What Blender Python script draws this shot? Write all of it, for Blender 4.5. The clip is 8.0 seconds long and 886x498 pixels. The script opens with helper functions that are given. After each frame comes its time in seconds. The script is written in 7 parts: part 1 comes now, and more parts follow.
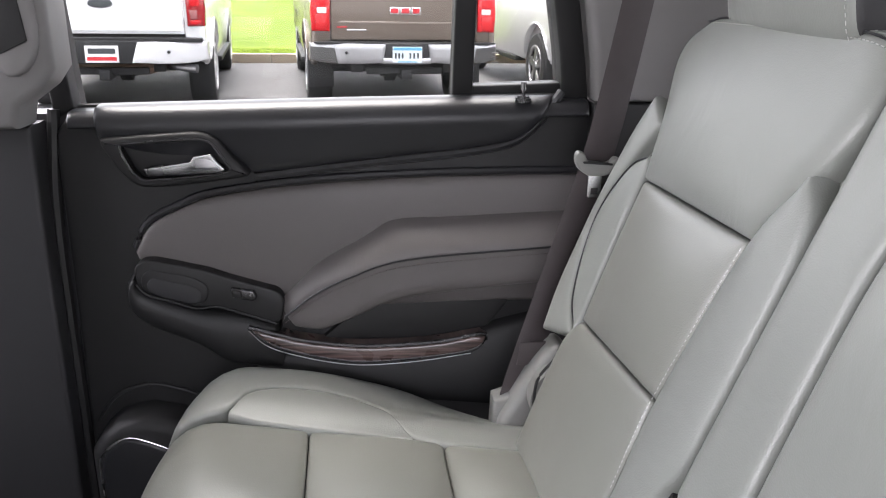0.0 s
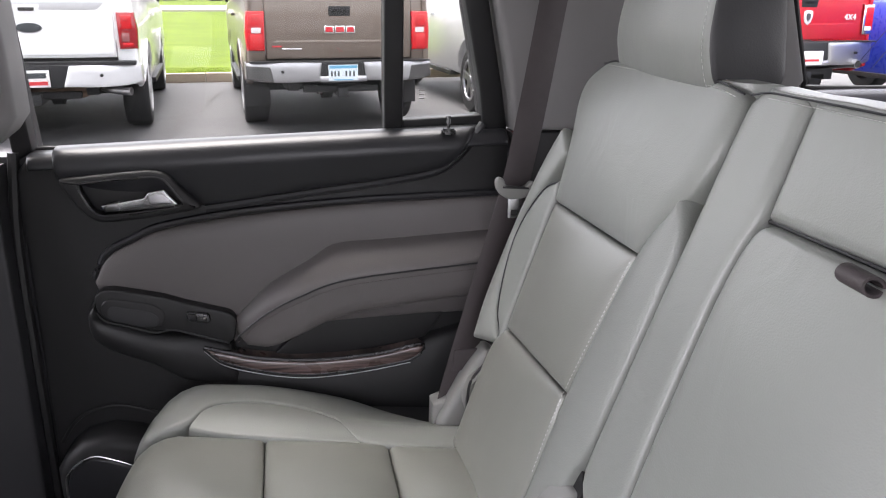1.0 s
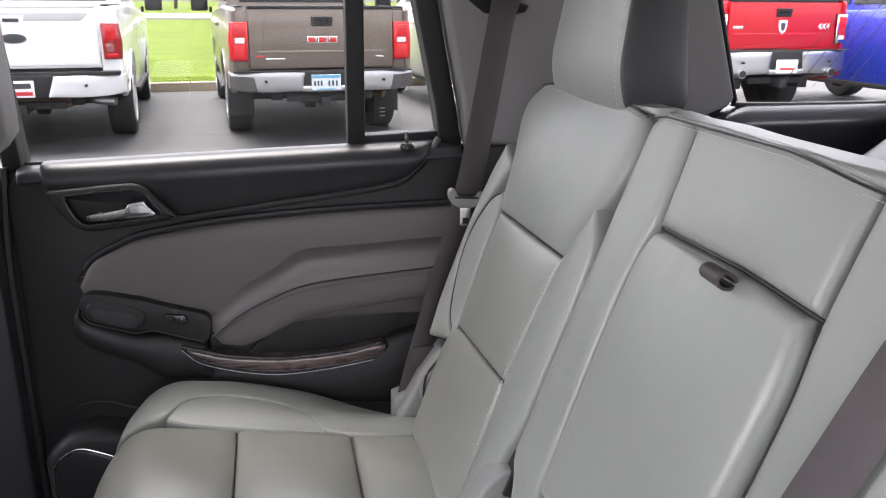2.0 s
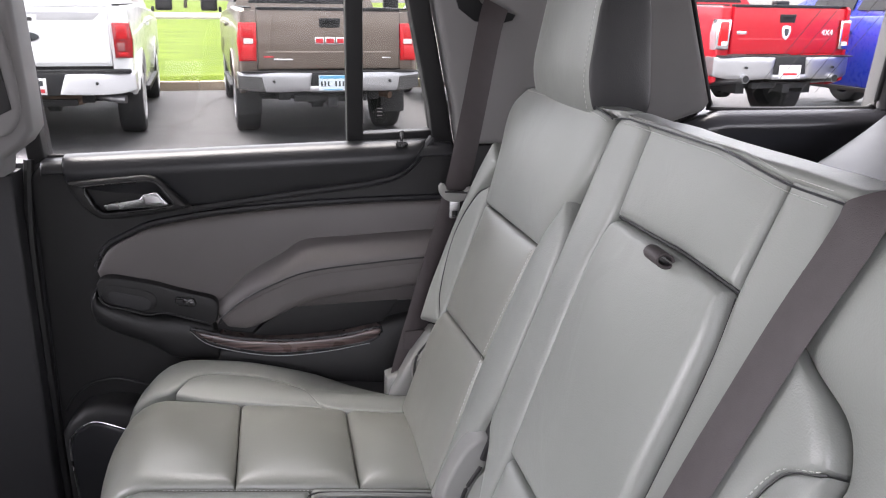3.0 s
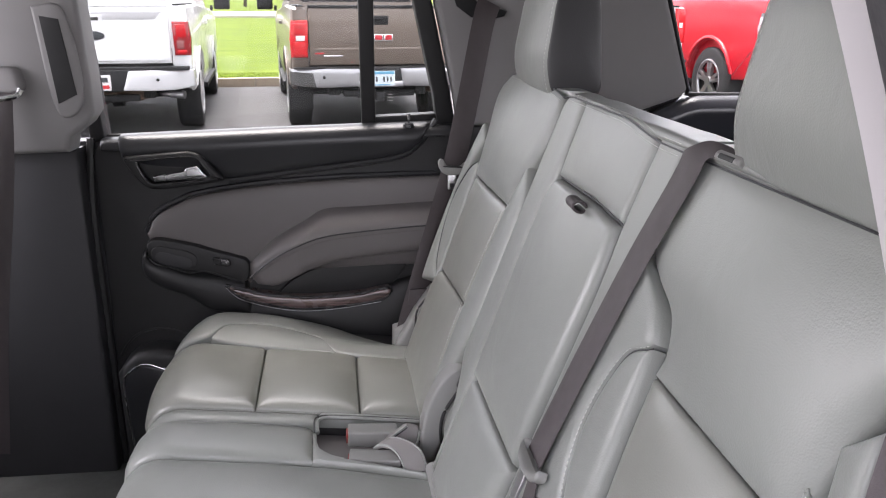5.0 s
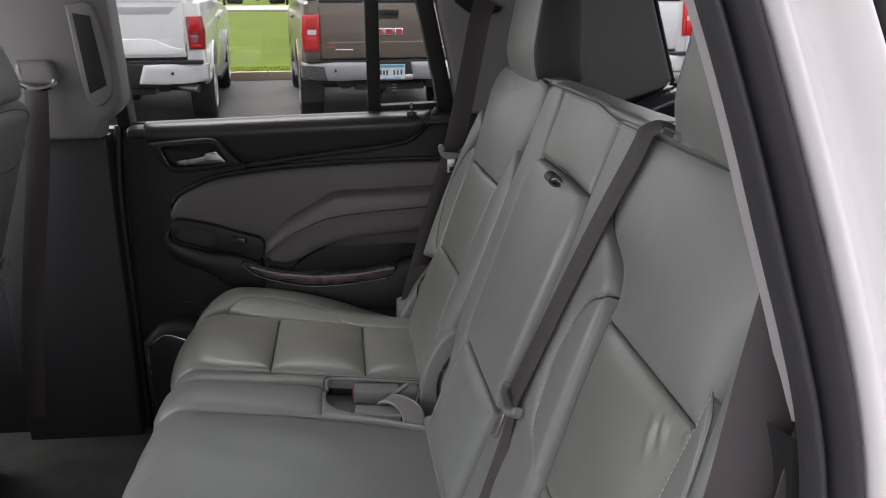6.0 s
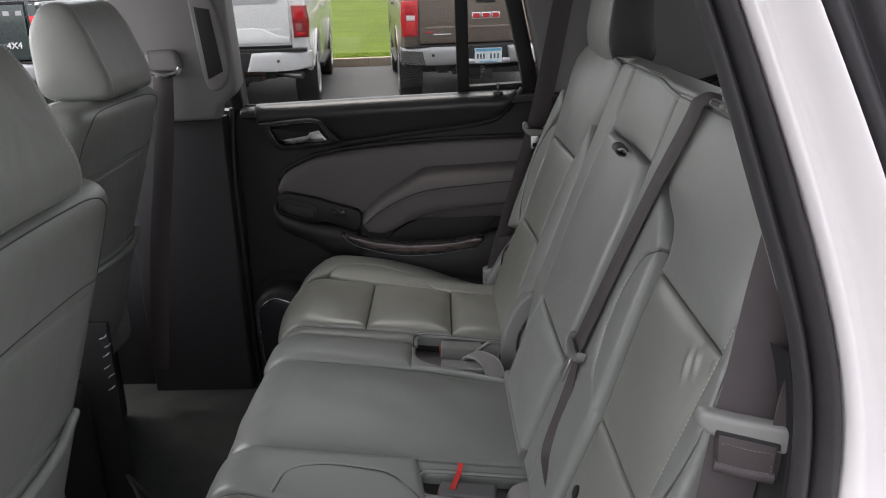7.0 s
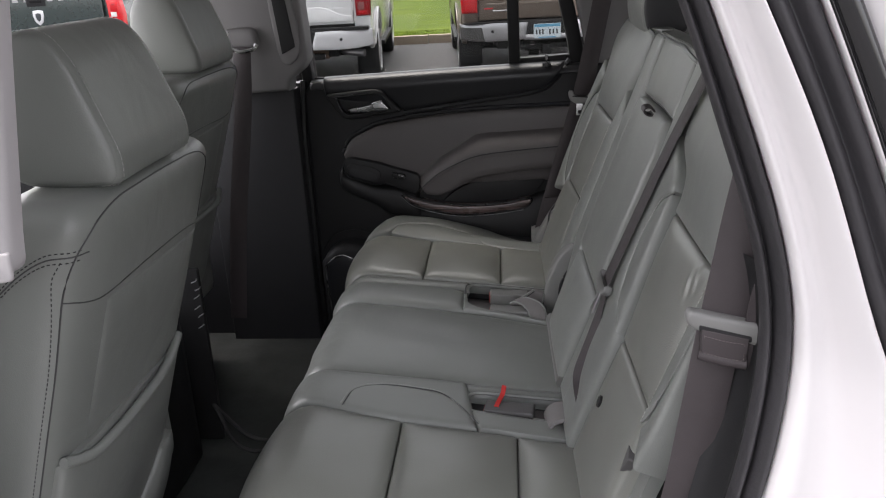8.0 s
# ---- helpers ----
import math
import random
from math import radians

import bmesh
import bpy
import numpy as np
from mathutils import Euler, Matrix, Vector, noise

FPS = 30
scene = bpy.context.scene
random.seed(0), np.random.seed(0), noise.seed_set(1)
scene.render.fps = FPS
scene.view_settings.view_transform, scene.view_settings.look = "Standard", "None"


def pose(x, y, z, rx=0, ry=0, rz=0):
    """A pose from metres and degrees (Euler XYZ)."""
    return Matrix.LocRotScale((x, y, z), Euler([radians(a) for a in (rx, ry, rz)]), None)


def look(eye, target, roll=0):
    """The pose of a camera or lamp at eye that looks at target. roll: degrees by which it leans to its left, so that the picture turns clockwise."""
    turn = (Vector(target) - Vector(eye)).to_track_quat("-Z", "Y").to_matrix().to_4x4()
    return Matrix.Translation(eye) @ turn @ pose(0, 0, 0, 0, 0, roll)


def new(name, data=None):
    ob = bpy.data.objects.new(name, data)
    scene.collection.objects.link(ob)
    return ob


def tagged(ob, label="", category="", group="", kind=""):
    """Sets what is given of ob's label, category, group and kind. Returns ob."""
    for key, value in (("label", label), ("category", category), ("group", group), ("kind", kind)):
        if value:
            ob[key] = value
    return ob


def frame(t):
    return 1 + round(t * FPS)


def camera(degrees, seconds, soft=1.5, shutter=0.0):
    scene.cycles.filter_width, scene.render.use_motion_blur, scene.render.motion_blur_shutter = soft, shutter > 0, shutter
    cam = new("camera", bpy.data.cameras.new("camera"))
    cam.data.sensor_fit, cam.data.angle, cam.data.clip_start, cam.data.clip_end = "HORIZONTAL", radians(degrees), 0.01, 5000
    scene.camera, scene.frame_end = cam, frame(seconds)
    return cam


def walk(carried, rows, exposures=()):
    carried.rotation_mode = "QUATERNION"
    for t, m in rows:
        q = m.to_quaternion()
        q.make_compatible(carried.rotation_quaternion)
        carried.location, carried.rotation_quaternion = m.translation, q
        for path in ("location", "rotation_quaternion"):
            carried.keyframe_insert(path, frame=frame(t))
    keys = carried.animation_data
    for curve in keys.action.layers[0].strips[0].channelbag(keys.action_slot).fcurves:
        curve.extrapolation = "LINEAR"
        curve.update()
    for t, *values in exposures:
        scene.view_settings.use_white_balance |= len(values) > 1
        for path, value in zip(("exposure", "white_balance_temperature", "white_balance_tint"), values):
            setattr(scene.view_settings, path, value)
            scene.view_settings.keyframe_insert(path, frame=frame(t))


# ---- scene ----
cam = camera(56.9, 8.0, soft=1.1)
PATH = [
    (0, (0.07, -0.018, 1.546), (0.261, 1.873, 0.922), 1.2),
    (0.5, (0.071, -0.065, 1.573), (0.343, 1.82, 0.963), 1.1),
    (1, (0.067, -0.136, 1.596), (0.396, 1.746, 1.001), 0.3),
    (1.5, (0.087, -0.199, 1.615), (0.443, 1.681, 1.032), 0.1),
    (3, (0.104, -0.366, 1.64), (0.45, 1.518, 1.065), 0.8),
    (3.5, (0.12, -0.43, 1.645), (0.43, 1.459, 1.066), 0.9),
    (4, (0.145, -0.489, 1.648), (0.428, 1.404, 1.069), 0.6),
    (4.5, (0.168, -0.539, 1.643), (0.415, 1.359, 1.062), 0.4),
    (6, (0.189, -0.744, 1.652), (0.376, 1.156, 1.054), -0.0),
    (6.5, (0.203, -0.808, 1.656), (0.377, 1.088, 1.043), 0.1),
    (7, (0.212, -0.879, 1.66), (0.159, 1.018, 1.03), -1.8),
    (7.5, (0.225, -0.979, 1.669), (0.05, 0.903, 1.015), -2.7),
    (8, (0.239, -1.065, 1.669), (0.039, 0.807, 0.995), -3.0),
]
EXPOSURE = [(0.0, 3.55, 6560, 18), (0.5, 3.36, 6560, 19), (1.5, 3.28, 6560, 19), (3.0, 3.36, 6560, 20), (3.5, 3.57, 6560, 21), (4.2, 3.66, 6560, 21), (4.7, 3.56, 6560, 21), (5.8, 2.26, 6650, 17), (6.5, 2.07, 6660, 16), (7.0, 2.13, 6660, 15), (8.0, 2.06, 6660, 16)]
walk(cam, [(t, look(eye, target, roll)) for t, eye, target, roll in PATH], EXPOSURE)

# ---- light ----
GROUND = 0.15
world = bpy.data.worlds.new("world")
scene.world = world
world.use_nodes = True
wn = world.node_tree
sky = wn.nodes.new("ShaderNodeTexSky")
sky.sky_type, sky.sun_disc = "NISHITA", False
sky.sun_elevation, sky.sun_rotation = radians(76), radians(-45)
sky.dust_density, sky.ozone_density, sky.air_density = 3.0, 0.6, 1.0
haze = wn.nodes.new("ShaderNodeHueSaturation")
haze.inputs["Saturation"].default_value = 0.22
wn.links.new(sky.outputs[0], haze.inputs["Color"])
wn.links.new(haze.outputs[0], wn.nodes["Background"].inputs[0])
wn.nodes["Background"].inputs[1].default_value = 0.15
sun = new("sun", bpy.data.lights.new("sun", "SUN"))
sun.data.energy, sun.data.angle, sun.data.color = 1.2, radians(50), (1.0, 0.97, 0.92)
sun.matrix_world = look((-5, 5, 30), (0, 0, 0))



def sky_lamp(name, at, target, sx, sy, watts):
    """The sky's light in a glazed opening."""
    l = new(name, bpy.data.lights.new(name, "AREA"))
    l.data.shape, l.data.size, l.data.size_y, l.data.energy = "RECTANGLE", sx, sy, watts
    l.data.color = (0.96, 0.98, 1.0)
    l.matrix_world = look(at, target)
    return l


sky_lamp("windscreen_light", (-1.30, 0.39, 1.56), (0.3, 0.39, 1.15), 1.3, 0.50, 2.0)
sky_lamp("near_window_light", (-0.80, -0.40, 1.58), (-0.2, 0.8, 1.1), 0.75, 0.40, 0.15)
sky_lamp("rear_window_light", (2.28, 0.39, 1.56), (0.6, 0.39, 1.3), 1.2, 0.40, 0.3)


# ---- materials ----
def mat(name, colour, rough=0.5, metal=0.0, var=0.12, vscale=3.0, bump=0.0, bscale=300.0, coat=0.0,
        kind="noise", emit=0.0, spec=0.5, soft=0.0, colour2=None, streaks=None):
    """A surface with broad tone variation, fine grain and relief."""
    m = bpy.data.materials.new(name)
    m.use_nodes = True
    nt = m.node_tree
    b = nt.nodes["Principled BSDF"]
    tc = nt.nodes.new("ShaderNodeTexCoord")
    big = nt.nodes.new("ShaderNodeTexNoise")
    big.inputs["Scale"].default_value, big.inputs["Detail"].default_value = vscale, 5
    if streaks:
        mp = nt.nodes.new("ShaderNodeMapping")
        mp.inputs["Scale"].default_value = streaks
        nt.links.new(tc.outputs["Object"], mp.inputs["Vector"])
        nt.links.new(mp.outputs["Vector"], big.inputs["Vector"])
    else:
        nt.links.new(tc.outputs["Object"], big.inputs["Vector"])
    ramp = nt.nodes.new("ShaderNodeMix")
    ramp.data_type = "RGBA"
    c2 = colour2 or tuple(c * (1 - 2 * var) for c in colour)
    ramp.inputs[6].default_value = (*[min(1, c * (1 + var)) for c in colour], 1)
    ramp.inputs[7].default_value = (*c2, 1)
    if streaks:
        wide_range = nt.nodes.new("ShaderNodeMapRange")
        wide_range.inputs[1].default_value, wide_range.inputs[2].default_value = 0.32, 0.68
        nt.links.new(big.outputs["Fac"], wide_range.inputs[0])
        nt.links.new(wide_range.outputs[0], ramp.inputs[0])
    else:
        nt.links.new(big.outputs["Fac"], ramp.inputs[0])
    nt.links.new(ramp.outputs[2], b.inputs["Base Color"])
    rr = nt.nodes.new("ShaderNodeMapRange")
    rr.inputs[3].default_value, rr.inputs[4].default_value = rough * 0.82, min(1, rough * 1.2)
    mid = nt.nodes.new("ShaderNodeTexNoise")
    mid.inputs["Scale"].default_value = vscale * 7
    nt.links.new(tc.outputs["Object"], mid.inputs["Vector"])
    nt.links.new(mid.outputs["Fac"], rr.inputs[0])
    nt.links.new(rr.outputs[0], b.inputs["Roughness"])
    b.inputs["Metallic"].default_value = metal
    b.inputs["Specular IOR Level"].default_value = spec
    b.inputs["Coat Weight"].default_value = coat
    b.inputs["Coat Roughness"].default_value = 0.06
    if bump:
        if kind == "cells":
            tex = nt.nodes.new("ShaderNodeTexVoronoi")
            tex.feature = "SMOOTH_F1"
            out = tex.outputs["Distance"]
        elif kind == "weave":
            tex = nt.nodes.new("ShaderNodeTexWave")
            tex.bands_direction = "Z"
            tex.inputs["Distortion"].default_value = 0.6
            out = tex.outputs["Fac"]
        else:
            tex = nt.nodes.new("ShaderNodeTexNoise")
            tex.inputs["Detail"].default_value = 4
            out = tex.outputs["Fac"]
        tex.inputs["Scale"].default_value = bscale
        nt.links.new(tc.outputs["Object"], tex.inputs["Vector"])
        bm_ = nt.nodes.new("ShaderNodeBump")
        bm_.inputs["Strength"].default_value = bump
        bm_.inputs["Distance"].default_value = 0.4 / bscale
        nt.links.new(out, bm_.inputs["Height"])
        if soft:
            fold = nt.nodes.new("ShaderNodeTexNoise")
            fold.inputs["Scale"].default_value, fold.inputs["Detail"].default_value = 10, 3
            fold.inputs["Distortion"].default_value = 0.8
            nt.links.new(tc.outputs["Object"], fold.inputs["Vector"])
            b2 = nt.nodes.new("ShaderNodeBump")
            b2.inputs["Strength"].default_value, b2.inputs["Distance"].default_value = soft, 0.012
            nt.links.new(fold.outputs["Fac"], b2.inputs["Height"])
            nt.links.new(b2.outputs[0], bm_.inputs["Normal"])
        nt.links.new(bm_.outputs[0], b.inputs["Normal"])
    if emit:
        b.inputs["Emission Strength"].default_value = emit
        b.inputs["Emission Color"].default_value = (*colour, 1)
    return m


def glass_mat(name, tint, gloss=0.06):
    m = bpy.data.materials.new(name)
    m.use_nodes = True
    nt = m.node_tree
    nt.nodes.clear()
    o = nt.nodes.new("ShaderNodeOutputMaterial")
    tr, gl, mx = nt.nodes.new("ShaderNodeBsdfTransparent"), nt.nodes.new("ShaderNodeBsdfGlossy"), nt.nodes.new("ShaderNodeMixShader")
    tr.inputs[0].default_value = (*tint, 1)
    gl.inputs["Roughness"].default_value = 0.02
    mx.inputs[0].default_value = gloss
    nt.links.new(tr.outputs[0], mx.inputs[1])
    nt.links.new(gl.outputs[0], mx.inputs[2])
    nt.links.new(mx.outputs[0], o.inputs[0])
    return m


LEATHER = mat("grey_leather", (0.218, 0.227, 0.212), 0.35, var=0.05, vscale=2.5, bump=0.3, bscale=650, kind="cells", soft=0.16)
LEATHER_INSERT = mat("smooth_grey_leather", (0.203, 0.207, 0.186), 0.33, var=0.05, spec=0.75, vscale=3.0, bump=0.25, bscale=650, kind="cells", soft=0.06)
# Dark vinyl, toned darker still for the shade on the headrest sides.
LEATHER_SIDE = mat("dark_vinyl_and_shade", (0.022, 0.022, 0.0235), 0.5, var=0.06, bump=0.25, bscale=600, kind="cells")
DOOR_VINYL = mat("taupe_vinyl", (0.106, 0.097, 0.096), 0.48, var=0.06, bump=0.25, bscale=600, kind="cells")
BLACK = mat("black_grained_plastic", (0.0150, 0.0150, 0.0158), 0.50, var=0.1, vscale=2, bump=0.3, bscale=700, spec=0.36)
CHARCOAL = mat("charcoal_grained_plastic", (0.030, 0.030, 0.0325), 0.55, var=0.1, vscale=2, bump=0.3, bscale=700, spec=0.35)
BLACK_SOFT = mat("black_soft_trim", (0.0185, 0.019, 0.0215), 0.32, var=0.1, vscale=2, bump=0.2, bscale=500)
CARGO_TRIM = mat("black_grained_plastic", (0.018, 0.0185, 0.020), 0.40, var=0.03, vscale=2, bump=0.10, bscale=600, spec=0.55)
BLACK_SATIN = mat("black_satin_plastic", (0.016, 0.0165, 0.018), 0.27, var=0.08, vscale=2, bump=0.12, bscale=600, spec=0.75)
GLOSS_BLACK = mat("black_grained_plastic", (0.009, 0.0093, 0.010), 0.52, var=0.1, vscale=2, bump=0.3, bscale=700, spec=0.28)
PILLAR = mat("light_grey_pillar_trim", (0.175, 0.170, 0.169), 0.6, var=0.04, bump=0.2, bscale=500)
HEADLINER = mat("grey_headliner_cloth", (0.42, 0.41, 0.40), 0.9, var=0.04, bump=0.3, bscale=900)
CARPET = mat("black_carpet", (0.043, 0.048, 0.045), 0.95, var=0.3, vscale=14, bump=0.8, bscale=420)
BELT = mat("brown_black_webbing", (0.052, 0.043, 0.0445), 0.6, var=0.08, vscale=9, bump=0.6, bscale=900)
STRAP_GREY = mat("grey_strap_cloth", (0.20, 0.19, 0.185), 0.7, var=0.08, vscale=9, bump=0.5, bscale=900)
BELT_THREAD = mat("brown_thread", (0.115, 0.097, 0.095), 0.7, var=0.1, vscale=60)
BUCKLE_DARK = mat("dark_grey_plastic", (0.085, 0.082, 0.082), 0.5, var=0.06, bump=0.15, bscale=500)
# Dark tone for seam tubes; the shade of sewn creases is in it.
SEAM_DARK = mat("dark_seam_crease", (0.055, 0.055, 0.055), 0.5, var=0.05)
GREY_PLASTIC = mat("grey_plastic", (0.198, 0.198, 0.190), 0.45, var=0.06, bump=0.15, bscale=500)
THREAD = mat("pale_thread", (0.48, 0.48, 0.46), 0.7, var=0.1, vscale=60)
CHROME = mat("satin_chrome", (0.78, 0.78, 0.79), 0.14, metal=1.0, var=0.03)
RED_BUTTON = mat("red_button", (0.20, 0.025, 0.02), 0.5)
RED_TAB = mat("red_cloth", (0.55, 0.03, 0.025), 0.7, bump=0.3, bscale=900)
# Chrome greyed in its colour for the asphalt that the bumpers mirror.
CHROME_DULL = mat("dull_chrome", (0.42, 0.42, 0.43), 0.34, metal=0.95, var=0.03, vscale=2)
SEAL = mat("grey_black_weatherstrip", (0.038, 0.036, 0.039), 0.55, var=0.2, vscale=8, bump=0.25, bscale=220)
RUBBER = mat("black_rubber", (0.018, 0.018, 0.019), 0.45, var=0.15, vscale=6, bump=0.25, bscale=220)
PAINT_JAMB = mat("silver_white_paint", (0.735, 0.712, 0.709), 0.3, metal=0.1, var=0.008, coat=0.3)
LEVER = mat("brushed_chrome", (0.62, 0.62, 0.63), 0.26, metal=1.0, var=0.01, vscale=2)
PIANO = mat("glossy_black_trim", (0.010, 0.010, 0.011), 0.07, var=0.05, spec=0.6, coat=0.5)
LEDGE = mat("dark_grey_soft_trim", (0.034, 0.035, 0.041), 0.25, var=0.06, bump=0.15, bscale=500, spec=0.6)
# Pillar trim's grey made paler; the daylight on it is in the colour.
LIT_TRIM = mat("lit_pillar_trim", (0.36, 0.345, 0.345), 0.5, var=0.03, bump=0.15, bscale=500)
DARK_THREAD = mat("dark_thread", (0.03, 0.03, 0.03), 0.7, var=0.1, vscale=60)
GLASS = glass_mat("tinted_window_glass", (0.70, 0.71, 0.70), 0.03)
CLEAR_GLASS = glass_mat("clear_window_glass", (0.83, 0.84, 0.83), 0.03)


def wood_mat():
    m = mat("dark_wood_trim", (0.085, 0.06, 0.055), 0.28, coat=0.4)
    nt = m.node_tree
    b = nt.nodes["Principled BSDF"]
    tc, mp, w = nt.nodes.new("ShaderNodeTexCoord"), nt.nodes.new("ShaderNodeMapping"), nt.nodes.new("ShaderNodeTexNoise")
    mp.inputs["Scale"].default_value = (6, 6, 260)
    w.inputs["Scale"].default_value, w.inputs["Detail"].default_value = 1.2, 5
    r = nt.nodes.new("ShaderNodeValToRGB")
    r.color_ramp.elements[0].position, r.color_ramp.elements[0].color = 0.35, (0.03, 0.02, 0.019, 1)
    r.color_ramp.elements[1].position, r.color_ramp.elements[1].color = 0.68, (0.17, 0.115, 0.105, 1)
    nt.links.new(tc.outputs["Object"], mp.inputs[0])
    nt.links.new(mp.outputs[0], w.inputs["Vector"])
    nt.links.new(w.outputs["Fac"], r.inputs[0])
    nt.links.new(r.outputs[0], b.inputs["Base Color"])
    return m


WOOD = wood_mat()


# ---- mesh helpers ----
def thing(name, label, category, group="", kind="", at=(0, 0, 0), turn=0.0):
    ob = new(name)
    ob.empty_display_size = 0.05
    ob.matrix_basis = pose(*at, 0, 0, turn)
    return tagged(ob, label, category, group, kind)


def part(name, bm, material, parent=None, label="", smooth=True, mark=""):
    """Links a bmesh as one mesh object under its thing."""
    bmesh.ops.recalc_face_normals(bm, faces=bm.faces)
    me = bpy.data.meshes.new(name)
    bm.to_mesh(me)
    bm.free()
    me.materials.append(material)
    if smooth:
        me.polygons.foreach_set("use_smooth", [True] * len(me.polygons))
        me.set_sharp_from_angle(angle=radians(42))
    ob = new(name, me)
    if parent:
        ob.parent = parent
    return tagged(ob, label, kind=mark)


def curve_pts(points, n):
    """n points at even steps along a smooth line through the given ones."""
    p = [Vector(q) for q in points]
    if len(p) == 2:
        return [p[0].lerp(p[1], i / (n - 1)) for i in range(n)]
    p = [2 * p[0] - p[1]] + p + [2 * p[-1] - p[-2]]
    fine = []
    for i in range(1, len(p) - 2):
        a, b, c, d = p[i - 1:i + 3]
        for k in range(24):
            s = k / 24
            fine.append(0.5 * (2 * b + (c - a) * s + (2 * a - 5 * b + 4 * c - d) * s ** 2 + (3 * b - a - 3 * c + d) * s ** 3))
    fine.append(p[-2])
    run = [0.0]
    for i in range(1, len(fine)):
        run.append(run[-1] + (fine[i] - fine[i - 1]).length)
    out, k = [], 0
    for i in range(n):
        want = run[-1] * i / (n - 1)
        while k < len(run) - 2 and run[k + 1] < want:
            k += 1
        f = (want - run[k]) / max(run[k + 1] - run[k], 1e-9)
        out.append(fine[k].lerp(fine[k + 1], min(max(f, 0), 1)))
    return out


def smoothstep(k):
    k = min(max(k, 0), 1)
    return k * k * (3 - 2 * k)


def ease(n):
    return [0.5 - 0.5 * math.cos(math.pi * i / n) for i in range(n + 1)]


def quarter(d, r):
    k = min(max(d / r, 0), 1)
    return math.sqrt(max(0.0, 1 - (1 - k) ** 2))


def pad(left, right, surf, height=0.015, r=0.02, nu=24, nv=40, bulge=0.0, skirt=0.02, base=0.0, wrinkle=0.0, lift=None, steep=0.42):
    """An upholstered piece between two lines of a surface: rounded edges, a filled middle and sides that go down."""
    bm = bmesh.new()
    ll, rr = curve_pts(left, 90), curve_pts(right, 90)
    ts, ss = ease(nv), ease(nu)
    length = sum((ll[i + 1] - ll[i]).length for i in range(89))
    rows = []
    for t in ts:
        k = t * 89
        i = min(int(k), 88)
        a, b = ll[i].lerp(ll[i + 1], k - i), rr[i].lerp(rr[i + 1], k - i)
        width = (b - a).length
        row = []
        for s in ss:
            q = a.lerp(b, s)
            d = min(min(s, 1 - s) * width, min(t, 1 - t) * length)
            h = base + height * (steep * quarter(d, min(0.004, width * 0.4)) + (1 - steep) * quarter(d, min(1.8 * r, max(width, 1e-4) * 0.5))) + bulge * 16 * s * (1 - s) * t * (1 - t)
            if lift:
                h += lift(q.x, q.y)
            if wrinkle:
                h += wrinkle * noise.noise(Vector((q.x * 14, q.y * 14, 3))) * quarter(d, r)
            row.append(bm.verts.new(surf(q.x, q.y, h)))
        rows.append(row)
    n, m = len(ts), len(ss)
    for i in range(n - 1):
        for j in range(m - 1):
            bm.faces.new((rows[i][j], rows[i][j + 1], rows[i + 1][j + 1], rows[i + 1][j]))
    if skirt:
        ring = [(i, 0) for i in range(n)] + [(n - 1, j) for j in range(1, m)] + [(i, m - 1) for i in range(n - 2, -1, -1)] + [(0, j) for j in range(m - 2, 0, -1)]
        low = []
        for i, j in ring:
            k = ts[i] * 89
            c = min(int(k), 88)
            a, b = ll[c].lerp(ll[c + 1], k - c), rr[c].lerp(rr[c + 1], k - c)
            q = a.lerp(b, ss[j])
            low.append(bm.verts.new(surf(q.x, q.y, base - skirt + (lift(q.x, q.y) if lift else 0))))
        for a in range(len(ring)):
            b = (a + 1) % len(ring)
            (i, j), (k, l) = ring[a], ring[b]
            bm.faces.new((rows[i][j], rows[k][l], low[b], low[a]))
    return bm


